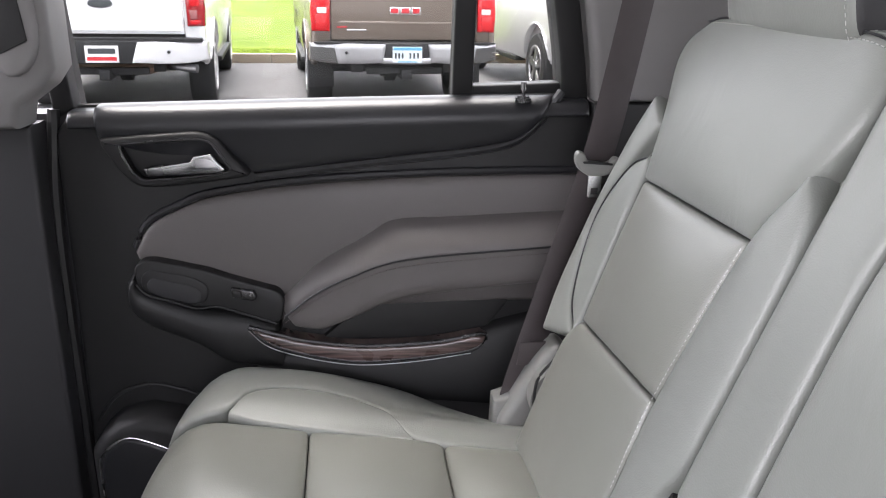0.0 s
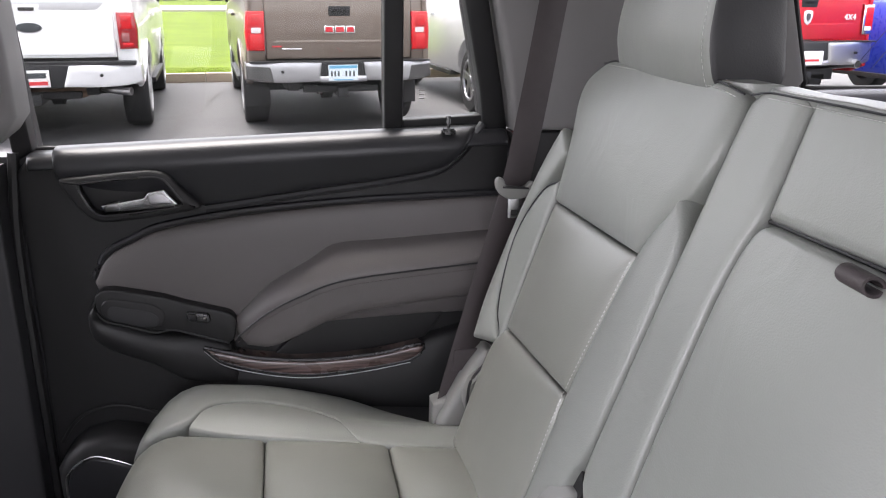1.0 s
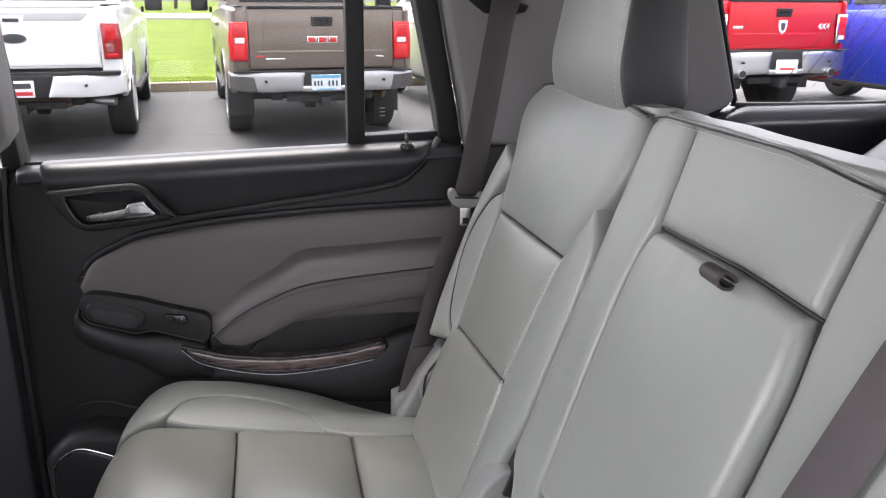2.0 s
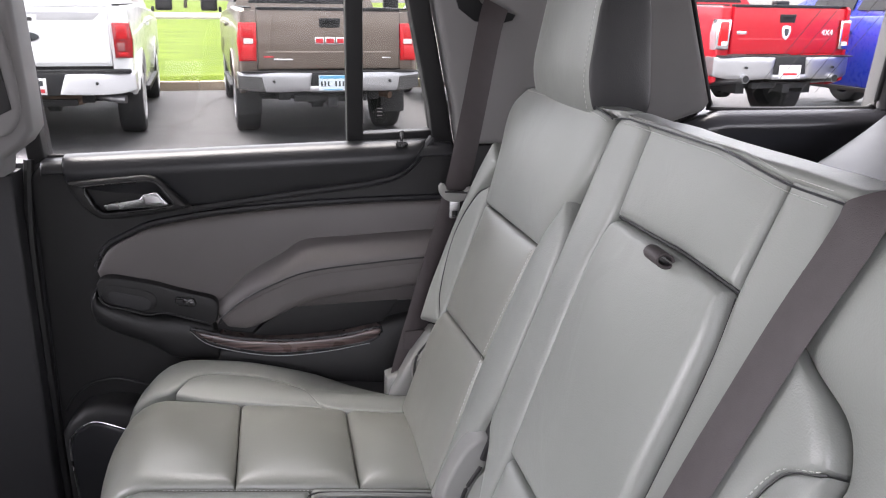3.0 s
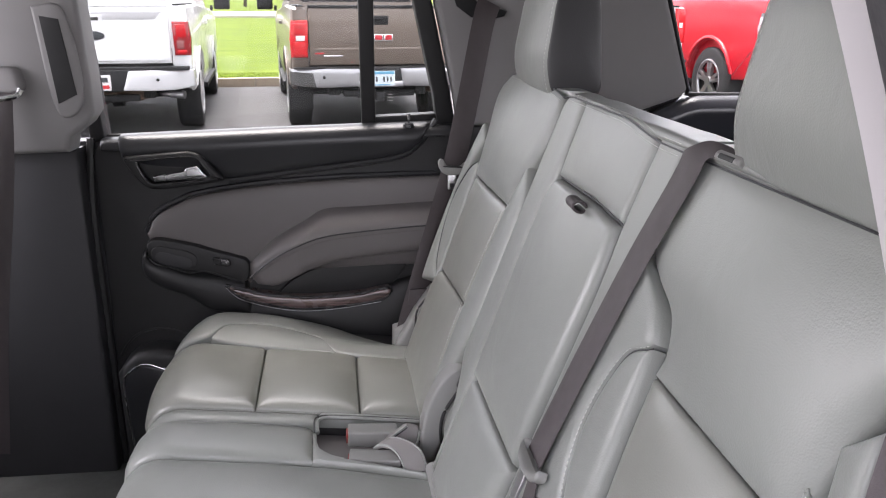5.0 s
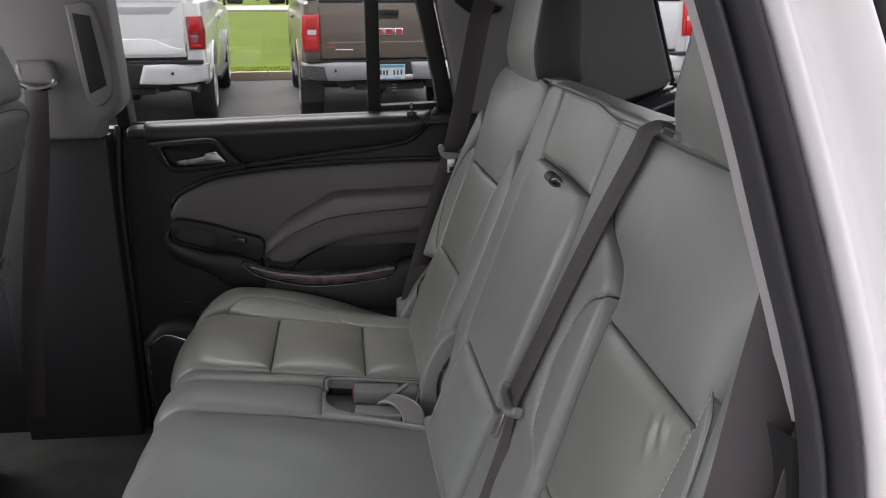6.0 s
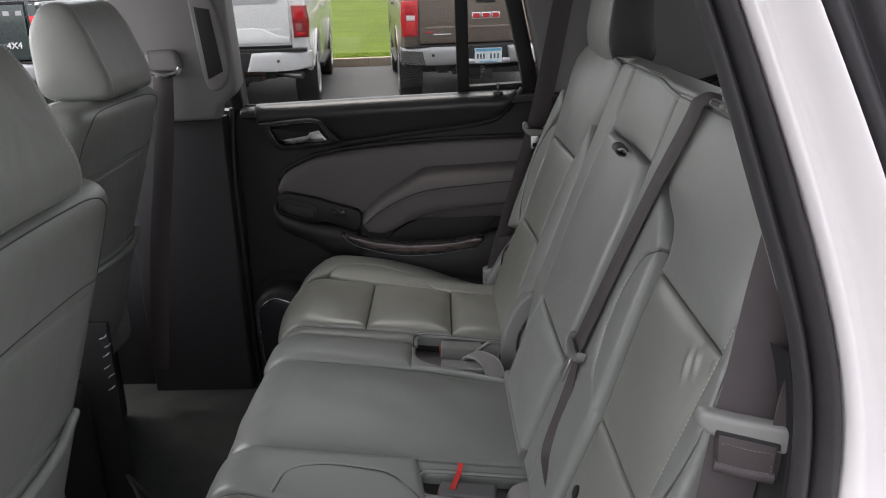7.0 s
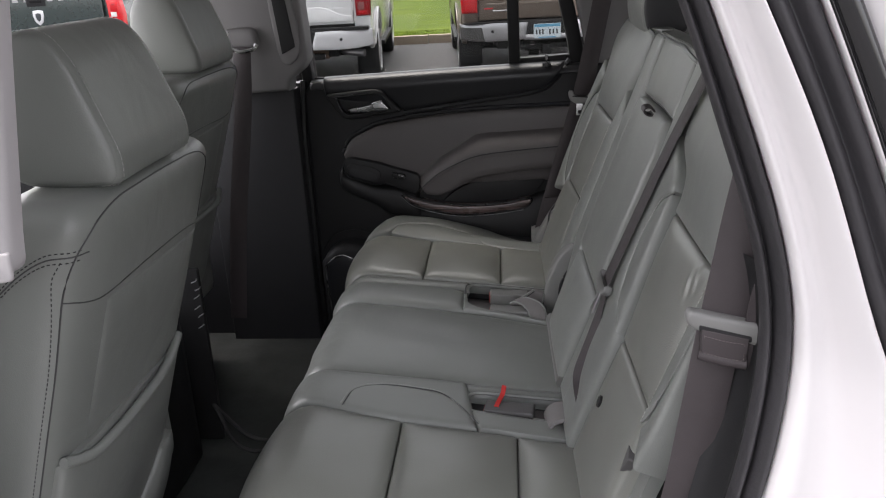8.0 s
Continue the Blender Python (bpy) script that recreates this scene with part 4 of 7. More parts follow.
def headrest(parent, u):
    head = new("headrest")
    head.parent = parent
    head.matrix_basis = Matrix.Translation((0.480 + 0.033 * (0.78 - u), u, 1.497))
    profile = rounded([(0.004, 0.0), (-0.006, 0.05), (0.012, 0.16), (0.040, 0.205), (0.066, 0.205), (0.084, 0.15), (0.089, 0.0), (0.045, -0.008)], 0.034)
    headrest_shell(head, profile, 0.129, 0.12, LEATHER_SIDE, 0.008, LEATHER_SIDE)
    for s in (-0.06, 0.06):
        part("post", tube([(0.040, s, -0.04), (0.040, s, 0.03)], 0.006, 10), BLACK, head)
    return head


narrow = thing("bench_seat_narrow", "grey leather rear bench seat, narrow part beside the door", "car seat", "rear bench", at=(0, 0, 0))
part("back_shell", core(0.606, 1.01), LEATHER, narrow)
UP_L = [(0.938, 0.4480), (0.983, 0.4240), (1.011, 0.402), (1.012, 0.372), (0.984, 0.315), (0.956, 0.229)]
UP_R = [(0.645, 0.4480), (0.617, 0.4280), (0.610, 0.402), (0.611, 0.36), (0.634, 0.310), (0.686, 0.234)]
part("shoulder_panel", pad(v3(UP_L), v3(UP_R), back_s, 0.017, 0.018, 44, 50, bulge=0.011), LEATHER, narrow)
part("insert", pad(v3([(0.954, 0.2275), (0.945, 0.0305)]), v3([(0.686, 0.2325), (0.706, 0.0445)]), back_s, 0.009, 0.012, 30, 30, base=0.005, bulge=0.013, steep=0.3), LEATHER_INSERT, narrow)
part("lower_panel", pad(v3([(0.946, 0.028), (0.972, -0.02), (0.968, -0.18)]), v3([(0.707, 0.042), (0.700, -0.02), (0.698, -0.18)]), back_s, 0.011, 0.014, 30, 30, base=0.005, bulge=0.008, steep=0.3), LEATHER_INSERT, narrow)
part("inner_bolster", pad(v3([(0.638, 0.309), (0.684, 0.231), (0.703, 0.045), (0.696, -0.06), (0.692, -0.18)]), v3([(0.632, 0.314), (0.608, 0.25), (0.606, 0.06), (0.609, 0.012), (0.620, -0.008), (0.627, -0.06), (0.632, -0.18)]), back_s, 0.020, 0.024, 24, 60, skirt=0.05), LEATHER, narrow)
part("stitching", stitches([(0.679, 0.225), (0.698, 0.045), (0.691, -0.06)], back_s, 0.0185), THREAD, narrow)
seat_back_sides(narrow, False)
def narrow_edge(u, v, h):
    """The sewn edge falls away at both ends."""
    return back_s(u, v, h - 0.007 * smoothstep((0.655 - u) / 0.045) - 0.007 * smoothstep((u - 0.925) / 0.05))


part("top_panel", pad(v3([(0.928, 0.4372), (0.956, 0.452), (0.97, 0.48), (0.96, 0.54)]), v3([(0.650, 0.4372), (0.620, 0.452), (0.608, 0.48), (0.61, 0.54)]), back_s, 0.0200, 0.004, 30, 40, steep=0.85), LEATHER, narrow)
part("top_seam", seam([(0.972, 0.4330), (0.935, 0.4358), (0.87, 0.4362), (0.80, 0.4362), (0.70, 0.4362), (0.645, 0.4350), (0.615, 0.4300)], narrow_edge, 0.0200, 0.0013), BLACK_SOFT, narrow)
part("top_stitching", stitches([(0.945, 0.4300), (0.87, 0.4305), (0.80, 0.4305), (0.70, 0.4305), (0.650, 0.4290), (0.622, 0.4250)], narrow_edge, 0.0212, 0.0058, 0.0034, 0.0006), THREAD, narrow)
part("top_stitching", stitches([(0.925, 0.4425), (0.8, 0.4425), (0.655, 0.4425)], back_s, 0.0202, 0.0050, 0.0034, 0.0004), THREAD, narrow)
headrest(narrow, 0.794)

wide = thing("bench_seat_wide", "grey leather rear bench seat, wide part with folding armrest", "car seat", "rear bench")
part("back_shell", core(-0.21, 0.598, -0.09), LEATHER, wide)
part("strip", pad(v3([(0.572, 0.4480), (0.594, 0.4280), (0.600, 0.40), (0.601, 0.25), (0.600, 0.04), (0.596, 0.0), (0.575, -0.02), (0.550, -0.06), (0.528, -0.10), (0.518, -0.18)]), v3([(0.512, 0.4480), (0.504, 0.335), (0.508, 0.312), (0.517, 0.25), (0.513, 0.12), (0.506, 0.0), (0.508, -0.10), (0.512, -0.18)]), back_s, 0.018, 0.010, 22, 60, skirt=0.06, steep=0.5), LEATHER, wide)
part("middle_pad", pad(v3([(0.508, 0.4480), (0.499, 0.328)]), v3([(0.243, 0.4480), (0.246, 0.332)]), back_s, 0.0165, 0.006, 40, 34, bulge=0.004, steep=0.5), LEATHER, wide)
# Black tubes sunk beside the armrest, drawn as the shade in its grooves.
part("armrest_groove_shade", seam([(0.503, 0.3275), (0.37, 0.3290), (0.245, 0.3305)], back_s, 0.0070, 0.0020), BLACK, wide)
part("armrest_gap_shade", seam([(0.2445, 0.325), (0.2405, 0.30), (0.2365, 0.25), (0.2380, 0.12), (0.2430, 0.0)], back_s, 0.0080, 0.0030), BLACK, wide)
ARM_L = [(0.484, 0.3265), (0.503, 0.309), (0.511, 0.25), (0.507, 0.12), (0.500, 0.006)]
ARM_R = [(0.252, 0.3290), (0.245, 0.306), (0.239, 0.25), (0.241, 0.12), (0.246, 0.006)]
part("folding_armrest", pad(v3(ARM_L), v3(ARM_R), back_s, 0.023, 0.009, 44, 60, bulge=0.008, skirt=0.03), LEATHER, wide, "folded grey leather centre armrest")
part("lower_pad", pad(v3([(0.500, 0.001), (0.500, -0.18)]), v3([(0.246, 0.001), (0.25, -0.18)]), back_s, 0.025, 0.020, 34, 34, bulge=0.010), LEATHER, wide)
part("strip", pad(v3([(0.238, 0.4480), (0.240, 0.335), (0.233, 0.25), (0.235, 0.1), (0.240, -0.18)]), v3([(0.172, 0.4480), (0.160, 0.335), (0.164, 0.2), (0.168, 0.05), (0.17, -0.18)]), back_s, 0.018, 0.006, 20, 60, steep=0.55), LEATHER, wide)
D_UP_L = [(0.168, 0.4480), (0.157, 0.34), (0.132, 0.314), (0.080, 0.291), (0.057, 0.256), (0.060, 0.2275)]
D_UP_R = [(far_side(u), v) for u, v in UP_L[:-1]] + [(far_side(0.956), 0.2235)]
part("shoulder_panel", pad(v3(D_UP_L), v3(D_UP_R), back_s, 0.017, 0.020, 44, 50, bulge=0.012), LEATHER, wide)


def creases(u, v):
    """Two short creases pressed into the leather."""
    out = 0.0
    for u0, v0, lean in ((-0.134, 0.204, 0.45), (-0.168, 0.214, 0.15), (-0.122, 0.190, 0.3)):
        out += 0.0022 * math.exp(-((u - u0 - lean * (v - v0)) / 0.0055) ** 2) * math.exp(-((v - v0) / 0.016) ** 2)
    return out


part("insert", pad(v3([(0.060, 0.2260), (0.036, 0.0285)]), v3([(-0.175, 0.2220), (-0.170, 0.0285)]), back_s, 0.009, 0.012, 90, 90, base=0.005, bulge=0.010, wrinkle=0.002, steep=0.3, lift=creases), LEATHER_INSERT, wide)
part("lower_panel", pad(v3([(0.036, 0.026), (0.04, -0.18)]), v3([(-0.172, 0.026), (-0.19, -0.18)]), back_s, 0.011, 0.014, 30, 30, base=0.005, bulge=0.006, steep=0.3), LEATHER_INSERT, wide)
D_LEAF = [(0.062, 0.252), (0.100, 0.225), (0.120, 0.145), (0.100, 0.072), (0.044, 0.034)]
part("bolster_leaf", pad(v3(D_LEAF), v3([(0.061, 0.246), (0.056, 0.19), (0.047, 0.1), (0.040, 0.034)]), back_s, 0.009, 0.007, 18, 40, base=0.016, bulge=0.002), LEATHER, wide)
part("inner_bolster", pad(v3([(0.153, 0.328), (0.165, 0.25), (0.167, 0.05), (0.168, -0.18)]), v3([(0.138, 0.317), (0.086, 0.288), (0.064, 0.2535), (0.1012, 0.226), (0.1216, 0.145), (0.1014, 0.0695), (0.042, 0.028), (0.044, -0.18)]), back_s, 0.013, 0.011, 26, 60, base=0.012), LEATHER, wide)
part("leaf_seam", seam([(u + 0.0008, v) for u, v in D_LEAF], back_s, 0.0205, 0.0010), SEAM_DARK, wide)
part("stitching", stitches([(u + 0.005, v) for u, v in D_LEAF], back_s, 0.0232, 0.0062, 0.0036, 0.0005), THREAD, wide)
seat_back_sides(wide, True)
for u0, u1, cut in ((0.600, 0.150, 0.034), (0.148, -0.188, 0.0)):
    part("top_panel", pad(v3([(u0 - cut, 0.4372), (u0 - 0.2 * cut, 0.456), (u0, 0.54)]), v3([(u1, 0.4372), (u1, 0.456), (u1, 0.54)]), back_s, 0.0200, 0.004, 60, 40, steep=0.85, wrinkle=0.0015), LEATHER, wide)
part("top_seam", seam([(0.594, 0.4300), (0.570, 0.4350), (0.54, 0.4358), (0.45, 0.4358), (0.37, 0.4358), (0.33, 0.4358), (0.28, 0.4358), (0.22, 0.4358), (0.1, 0.4358), (-0.18, 0.4358)], back_s, 0.0186, 0.0012, 90), BLACK_SOFT, wide)
for v, h in ((0.4300, 0.0186), (0.4425, 0.0202)):
    part("top_stitching", stitches([(0.566, v), (0.45, v), (0.37, v), (0.33, v), (0.28, v), (0.22, v), (0.18, v)], back_s, h, 0.0050, 0.0034, 0.0004), THREAD, wide)
headrest(wide, -0.045)
# pull strap over the armrest
loop = []
for k in range(13):
    a = math.pi * 2 * (0.04 + 0.92 * k / 12)
    loop.append(back_s(0.350, 0.318 + 0.0065 * math.sin(a), 0.032 - 0.009 * math.cos(a)))
part("pull_strap", ribbon(loop, [(0, 1, 0.02)] * 13, 0.0028, 40, 0.031), BELT, wide, "dark webbing pull loop")


# cushions
def cush_s(w, y, h):
    r, w0 = 0.055, -0.125
    sk = 0.02 * (0.6 - y) + 1.5 * max(0, y - 1.0) ** 2 + 1.5 * max(0, -0.224 - y) ** 2
    if w >= w0:
        return Vector((w + 0.1 * h + sk, y, 0.945 - 0.1 * w + h))
    a = (w0 - w) / r
    lim = radians(82)
    cx, cz = w0 - 0.1 * r, 0.945 - 0.1 * w0 - r
    nx, nz = -math.sin(min(a, lim) - 0.1), math.cos(min(a, lim) - 0.1)
    down = max(0, a - lim) * r
    return Vector((cx + (r + h) * nx + 0.1 * r + sk + down * 0.14, y, cz + (r + h) * nz - down))


def c_core(y0, y1):
    bm = bmesh.new()
    ws = [0.36 - 0.05 * i for i in range(10)] + [-0.125 - 0.012 * i for i in range(1, 9)] + [-0.27, -0.32]
    a = [bm.verts.new(cush_s(w, y0, -0.012)) for w in ws] + [bm.verts.new((0.30, y0, 0.74))]
    b = [bm.verts.new(cush_s(w, y1, -0.012)) for w in ws] + [bm.verts.new((0.30, y1, 0.74))]
    for i in range(len(a)):
        j = (i + 1) % len(a)
        bm.faces.new((a[i], a[j], b[j], b[i]))
    bm.faces.new(a)
    bm.faces.new(b[::-1])
    return bm


def c_lift(mirror):
    def f(w, y):
        k = (MID - y) if mirror else y
        rise = 0.013 * smoothstep((k - 0.965) / 0.07) - 0.05 * smoothstep((k - 1.11) / 0.09)
        fall = 0.030 * smoothstep((k - 0.99) / 0.09) * smoothstep((w + 0.06) / 0.26)
        return rise * (1 - 0.6 * smoothstep((w - 0.05) / 0.25)) * smoothstep((w + 0.22) / 0.12) - fall
    return f


def m3(points, mirror):
    return [(w, (MID - y) if mirror else y, 0) for w, y in points]


CL_OUT = [(-0.112, 1.000), (-0.080, 1.052), (0.01, 1.066), (0.09, 1.046), (0.142, 0.964)]
CL_IN = [(-0.112, 0.992), (-0.06, 0.980), (0.0, 0.974), (0.07, 0.968), (0.138, 0.960)]
CB_OUT = [(-0.29, 1.14), (-0.20, 1.165), (-0.125, 1.182), (-0.02, 1.165), (0.1, 1.13), (0.2, 1.095), (0.28, 1.06), (0.335, 1.01)]
CB_IN = [(-0.29, 0.992), (-0.20, 0.995), (-0.117, 1.003), (-0.082, 1.054), (0.01, 1.068), (0.092, 1.048), (0.145, 0.964), (0.335, 0.948)]


def cushion(parent, mirror, inner, splits=(-0.001, 0.182)):
    """inner: the inboard edge of the seat inserts, by depth."""
    lift = c_lift(mirror)
    a, b = splits
    for w0, w1 in ((-0.29, a - 0.0006), (a + 0.0006, b - 0.0006), (b + 0.0006, 0.335)):
        def yo(w):
            return 0.985 - 0.10 * max(w, -0.05)
        part("cushion_insert", pad(m3([(w0, yo(w0)), ((w0 + w1) / 2, yo((w0 + w1) / 2)), (w1, yo(w1))], mirror), m3([(w0, inner(w0)), ((w0 + w1) / 2, inner((w0 + w1) / 2)), (w1, inner(w1))], mirror),
             cush_s, 0.011, 0.016, 30, 30, base=0.005, bulge=0.014, wrinkle=0.0022, steep=0.25), LEATHER_INSERT, parent)
    part("cushion_leaf", pad(m3(CL_OUT, mirror), m3(CL_IN, mirror), cush_s, 0.005, 0.0025, 20, 40, base=0.013, lift=lift), LEATHER, parent)
    part("cushion_bolster", pad(m3(CB_OUT, mirror), m3(CB_IN, mirror), cush_s, 0.007, 0.005, 24, 60, base=0.011, lift=lift, skirt=0.12), LEATHER, parent)
    part("leaf_seam", seam([(w, (MID - y) if mirror else y) for w, y in CL_OUT], lambda w, y, h: cush_s(w, y, h + lift(w, y)), 0.0135, 0.0011), SEAM_DARK, parent)


# The shell's dark colour adds shade to the gaps between the pads.
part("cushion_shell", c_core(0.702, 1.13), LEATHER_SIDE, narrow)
cushion(narrow, False, lambda w: 0.722 - 0.010 * max(0.0, w))
part("cushion_piping", pad(m3([(-0.29, 0.718), (0.0, 0.718), (0.108, 0.716)], False), m3([(-0.29, 0.672), (0.0, 0.676), (0.108, 0.682)], False), cush_s, 0.014, 0.02, 12, 40, base=-0.004, skirt=0.05), LEATHER, narrow)
part("cushion_piping", pad(m3([(0.110, 0.717), (0.2, 0.717), (0.335, 0.71)], False), m3([(0.110, 0.702), (0.2, 0.702), (0.335, 0.698)], False), cush_s, 0.012, 0.01, 8, 40, base=0.0, skirt=0.06), LEATHER, narrow)
part("well_piping", seam([(0.108, 0.645), (0.107, 0.682), (0.114, 0.696), (0.135, 0.701), (0.2, 0.701), (0.30, 0.697)], cush_s, 0.009, 0.0034), LEATHER, narrow)
part("well_seam", seam([(0.103, 0.645), (0.102, 0.688), (0.112, 0.7025), (0.135, 0.7065), (0.2, 0.7065), (0.30, 0.7025)], cush_s, 0.0105, 0.0012), SEAM_DARK, narrow)
part("cushion_stitching", stitches([(-0.10, 0.712), (0.1, 0.712), (0.30, 0.705)], cush_s, 0.0095), THREAD, narrow)
part("seat_base", box(-0.10, 0.34, 0.68, 1.10, 0.58, 0.80, 0.02), BLACK, narrow)

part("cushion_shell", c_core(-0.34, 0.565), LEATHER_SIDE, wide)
part("cushion_strip", pad(m3([(-0.29, 0.665), (-0.12, 0.668), (0.07, 0.664), (0.104, 0.640)], False), m3([(-0.29, 0.562), (-0.12, 0.558), (0.06, 0.551), (0.105, 0.549)], False), cush_s, 0.018, 0.016, 24, 40, base=-0.002, skirt=0.06, bulge=0.004), LEATHER, wide)
part("cushion_strip", pad(m3([(0.100, 0.636), (0.106, 0.592), (0.130, 0.564), (0.20, 0.545), (0.27, 0.527), (0.335, 0.515)], False), m3([(0.100, 0.549), (0.115, 0.547), (0.14, 0.544), (0.20, 0.535), (0.27, 0.519), (0.335, 0.506)], False), cush_s, 0.016, 0.005, 12, 40, base=0.0, skirt=0.05), LEATHER, wide)
part("cushion_pad", pad(m3([(-0.29, 0.557), (-0.12, 0.554), (0.06, 0.547), (0.2, 0.531), (0.335, 0.503)], False), m3([(-0.29, 0.245), (0.0, 0.243), (0.2, 0.240), (0.335, 0.240)], False), cush_s, 0.014, 0.014, 40, 50, base=-0.003, bulge=0.010, wrinkle=0.003), LEATHER, wide)
part("cushion_strip", pad(m3([(-0.29, 0.240), (-0.1, 0.238), (0.124, 0.236)], False), m3([(-0.29, 0.124), (-0.15, 0.120), (0.0, 0.093), (0.124, 0.085), (0.147, 0.083)], False), cush_s, 0.018, 0.008, 30, 60, base=-0.002, bulge=0.004), LEATHER, wide)
part("cushion_strip", pad(m3([(0.120, 0.236), (0.2, 0.236), (0.335, 0.236)], False), m3([(0.120, 0.212), (0.135, 0.204), (0.2, 0.203), (0.335, 0.204)], False), cush_s, 0.014, 0.010, 8, 30, base=-0.002, skirt=0.05), LEATHER, wide)
part("cushion_strip", pad(m3([(0.132, 0.140), (0.16, 0.139), (0.2, 0.136), (0.27, 0.128), (0.335, 0.126)], False), m3([(0.148, 0.084), (0.165, 0.082), (0.2, 0.079), (0.27, 0.073), (0.335, 0.068)], False), cush_s, 0.018, 0.005, 12, 30, base=-0.002, skirt=0.05), LEATHER, wide)
NEAR_LEAF = [(-0.081, 0.112), (-0.068, 0.166), (-0.021, 0.188), (0.04, 0.186), (0.082, 0.176), (0.118, 0.136), (0.146, 0.090)]
part("leaf_seam", seam(NEAR_LEAF, cush_s, 0.0192, 0.0011), SEAM_DARK, wide)
part("leaf_stitching", stitches([(w - 0.004, y + 0.005) for w, y in NEAR_LEAF[:-1]], cush_s, 0.0196, 0.0062, 0.0036, 0.0005), THREAD, wide)
for off, rad, mt in ((0.0, 0.0030, LEATHER), (0.0045, 0.0012, SEAM_DARK)):
    part("well_piping", seam([(0.30, 0.205 + off), (0.2, 0.204 + off), (0.145, 0.204 + off), (0.128 - off, 0.194), (0.124 - off, 0.172), (0.128 - off, 0.150), (0.145, 0.140 - off), (0.2, 0.137 - off), (0.27, 0.129 - off)], cush_s, 0.0105, rad), mt, wide)
    part("well_piping", seam([(0.150, 0.561), (0.128, 0.570), (0.108 - off, 0.594), (0.103 - off, 0.636)], cush_s, 0.0115, rad * 0.8), mt, wide)
cushion(wide, True, lambda w: 0.656 + 0.030 * smoothstep((w + 0.20) / 0.24) + 0.075 * max(0.0, w), (0.022, 0.21))
part("seat_base", box(-0.10, 0.34, -0.30, 0.64, 0.58, 0.80, 0.02), BLACK, wide)
# buckle wells, their floors coloured darker than the leather for the shade inside
part("buckle_well", slab([(0.10, 0.550), (0.106, 0.700), (0.335, 0.700), (0.335, 0.50)], cush_s, -0.06, -0.024, 0.003), DOOR_VINYL, wide, "buckle recess with its shade in the colour")
part("buckle_well", slab([(0.118, 0.130), (0.118, 0.206), (0.33, 0.206), (0.33, 0.125)], cush_s, -0.06, -0.016, 0.003), BUCKLE_DARK, wide, "buckle recess with its shade in the colour")
# side covers at the hinge
part("hinge_cover", slab([(0.268, 0.885), (0.262, 0.93), (0.285, 0.975), (0.318, 1.03), (0.345, 1.055), (0.37, 1.02), (0.36, 0.95), (0.345, 0.885)], wall_y(1.04, -1), -0.03, 0.02, 0.012, smooth_n=48), GREY_PLASTIC, narrow, "grey plastic hinge cover")
part("hinge_disc", disc((0.352, 1.005, 0.985), (0, -1, 0), 0.052, 0.04, 36, 0.006), GREY_PLASTIC, narrow)
part("hinge_button", disc((0.333, 0.984, 0.975), (-0.5, -1, 0.2), 0.008, 0.012, 16, 0.002), BLACK, narrow)
part("hinge_cover", slab([tuple(q) for q in rounded([(0.286, 0.880), (0.279, 0.930), (0.281, 0.960), (0.289, 0.998), (0.304, 1.031), (0.320, 1.056), (0.345, 1.074), (0.372, 1.060), (0.375, 0.882)], 0.012, 5)], wall_y(0.622, -1), -0.02, 0.016, 0.006), GREY_PLASTIC, wide, "grey plastic hinge cover")
# Black tube draws the dark gap around the hinge disc.
part("hinge_gap_line", tube([(0.338, 0.606, 0.875), (0.3275, 0.606, 0.895), (0.3165, 0.606, 0.927), (0.3125, 0.606, 0.958), (0.3185, 0.606, 0.990), (0.340, 0.606, 1.026)], 0.0030, 8, 30), BLACK, wide)
side_arc = [(0.407 + 0.089 * math.cos(radians(a)), 0.957 + 0.089 * math.sin(radians(a))) for a in range(128, 236, 6)]
part("hinge_disc", slab(side_arc, wall_y(0.600, -1), -0.003, 0.045, 0.008, 4), LEATHER, wide)
# Black tube again for the gap's dark arc.
part("hinge_gap_line", tube([(0.330, 0.972, 1.064), (0.306, 0.970, 1.036), (0.300, 0.970, 1.005), (0.304, 0.972, 0.965), (0.318, 0.974, 0.932)], 0.0022, 8, 30), BLACK, narrow)
# Dark flush plates stand for the shade inside the hinge gaps.
part("hinge_gap_shade", slab([tuple(q) for q in rounded([(-0.166, -0.022), (-0.176, -0.058), (-0.186, -0.032)], 0.003, 4)], back_s, 0.004, 0.0160, 0.001), BUCKLE_DARK, wide, "dark plate drawn as shade in the hinge gap")
part("hinge_button", disc((0.331, 0.556, 0.966), (-0.2, -1, 0.1), 0.006, 0.006, 14, 0.002), BUCKLE_DARK, wide)
part("hinge_gap_shade", slab([tuple(q) for q in rounded([(0.621, -0.004), (0.627, -0.060), (0.600, -0.062), (0.601, -0.020)], 0.003, 4)], back_s, -0.012, 0.0025, 0.001), BLACK, narrow, "dark plate drawn as shade in the hinge gap")
part("anchor_hole", disc(back_s(-0.010, -0.0566, 0.019), BN, 0.009, 0.008, 18, 0.001), BLACK, wide)
part("back_gap_trim", tube([(0.292, 0.53, 0.935), (0.297, 0.39, 0.934), (0.302, 0.25, 0.935)], 0.012, 10, 20), GREY_PLASTIC, wide, "pale plastic strip behind the cushion")
part("back_gap_roll", tube([(0.310, 0.96, 0.93), (0.315, 0.85, 0.925), (0.320, 0.70, 0.93)], 0.014, 10, 20), LEATHER, narrow)
part("back_gap_roll", tube([(0.335, 0.10, 0.935), (0.345, 0.0, 0.93), (0.35, -0.2, 0.93)], 0.014, 10, 20), LEATHER, wide)


# ---- belts ----
def belt_thing(label):
    return thing("seat_belt", label, "seat belt", "rear seat belts")


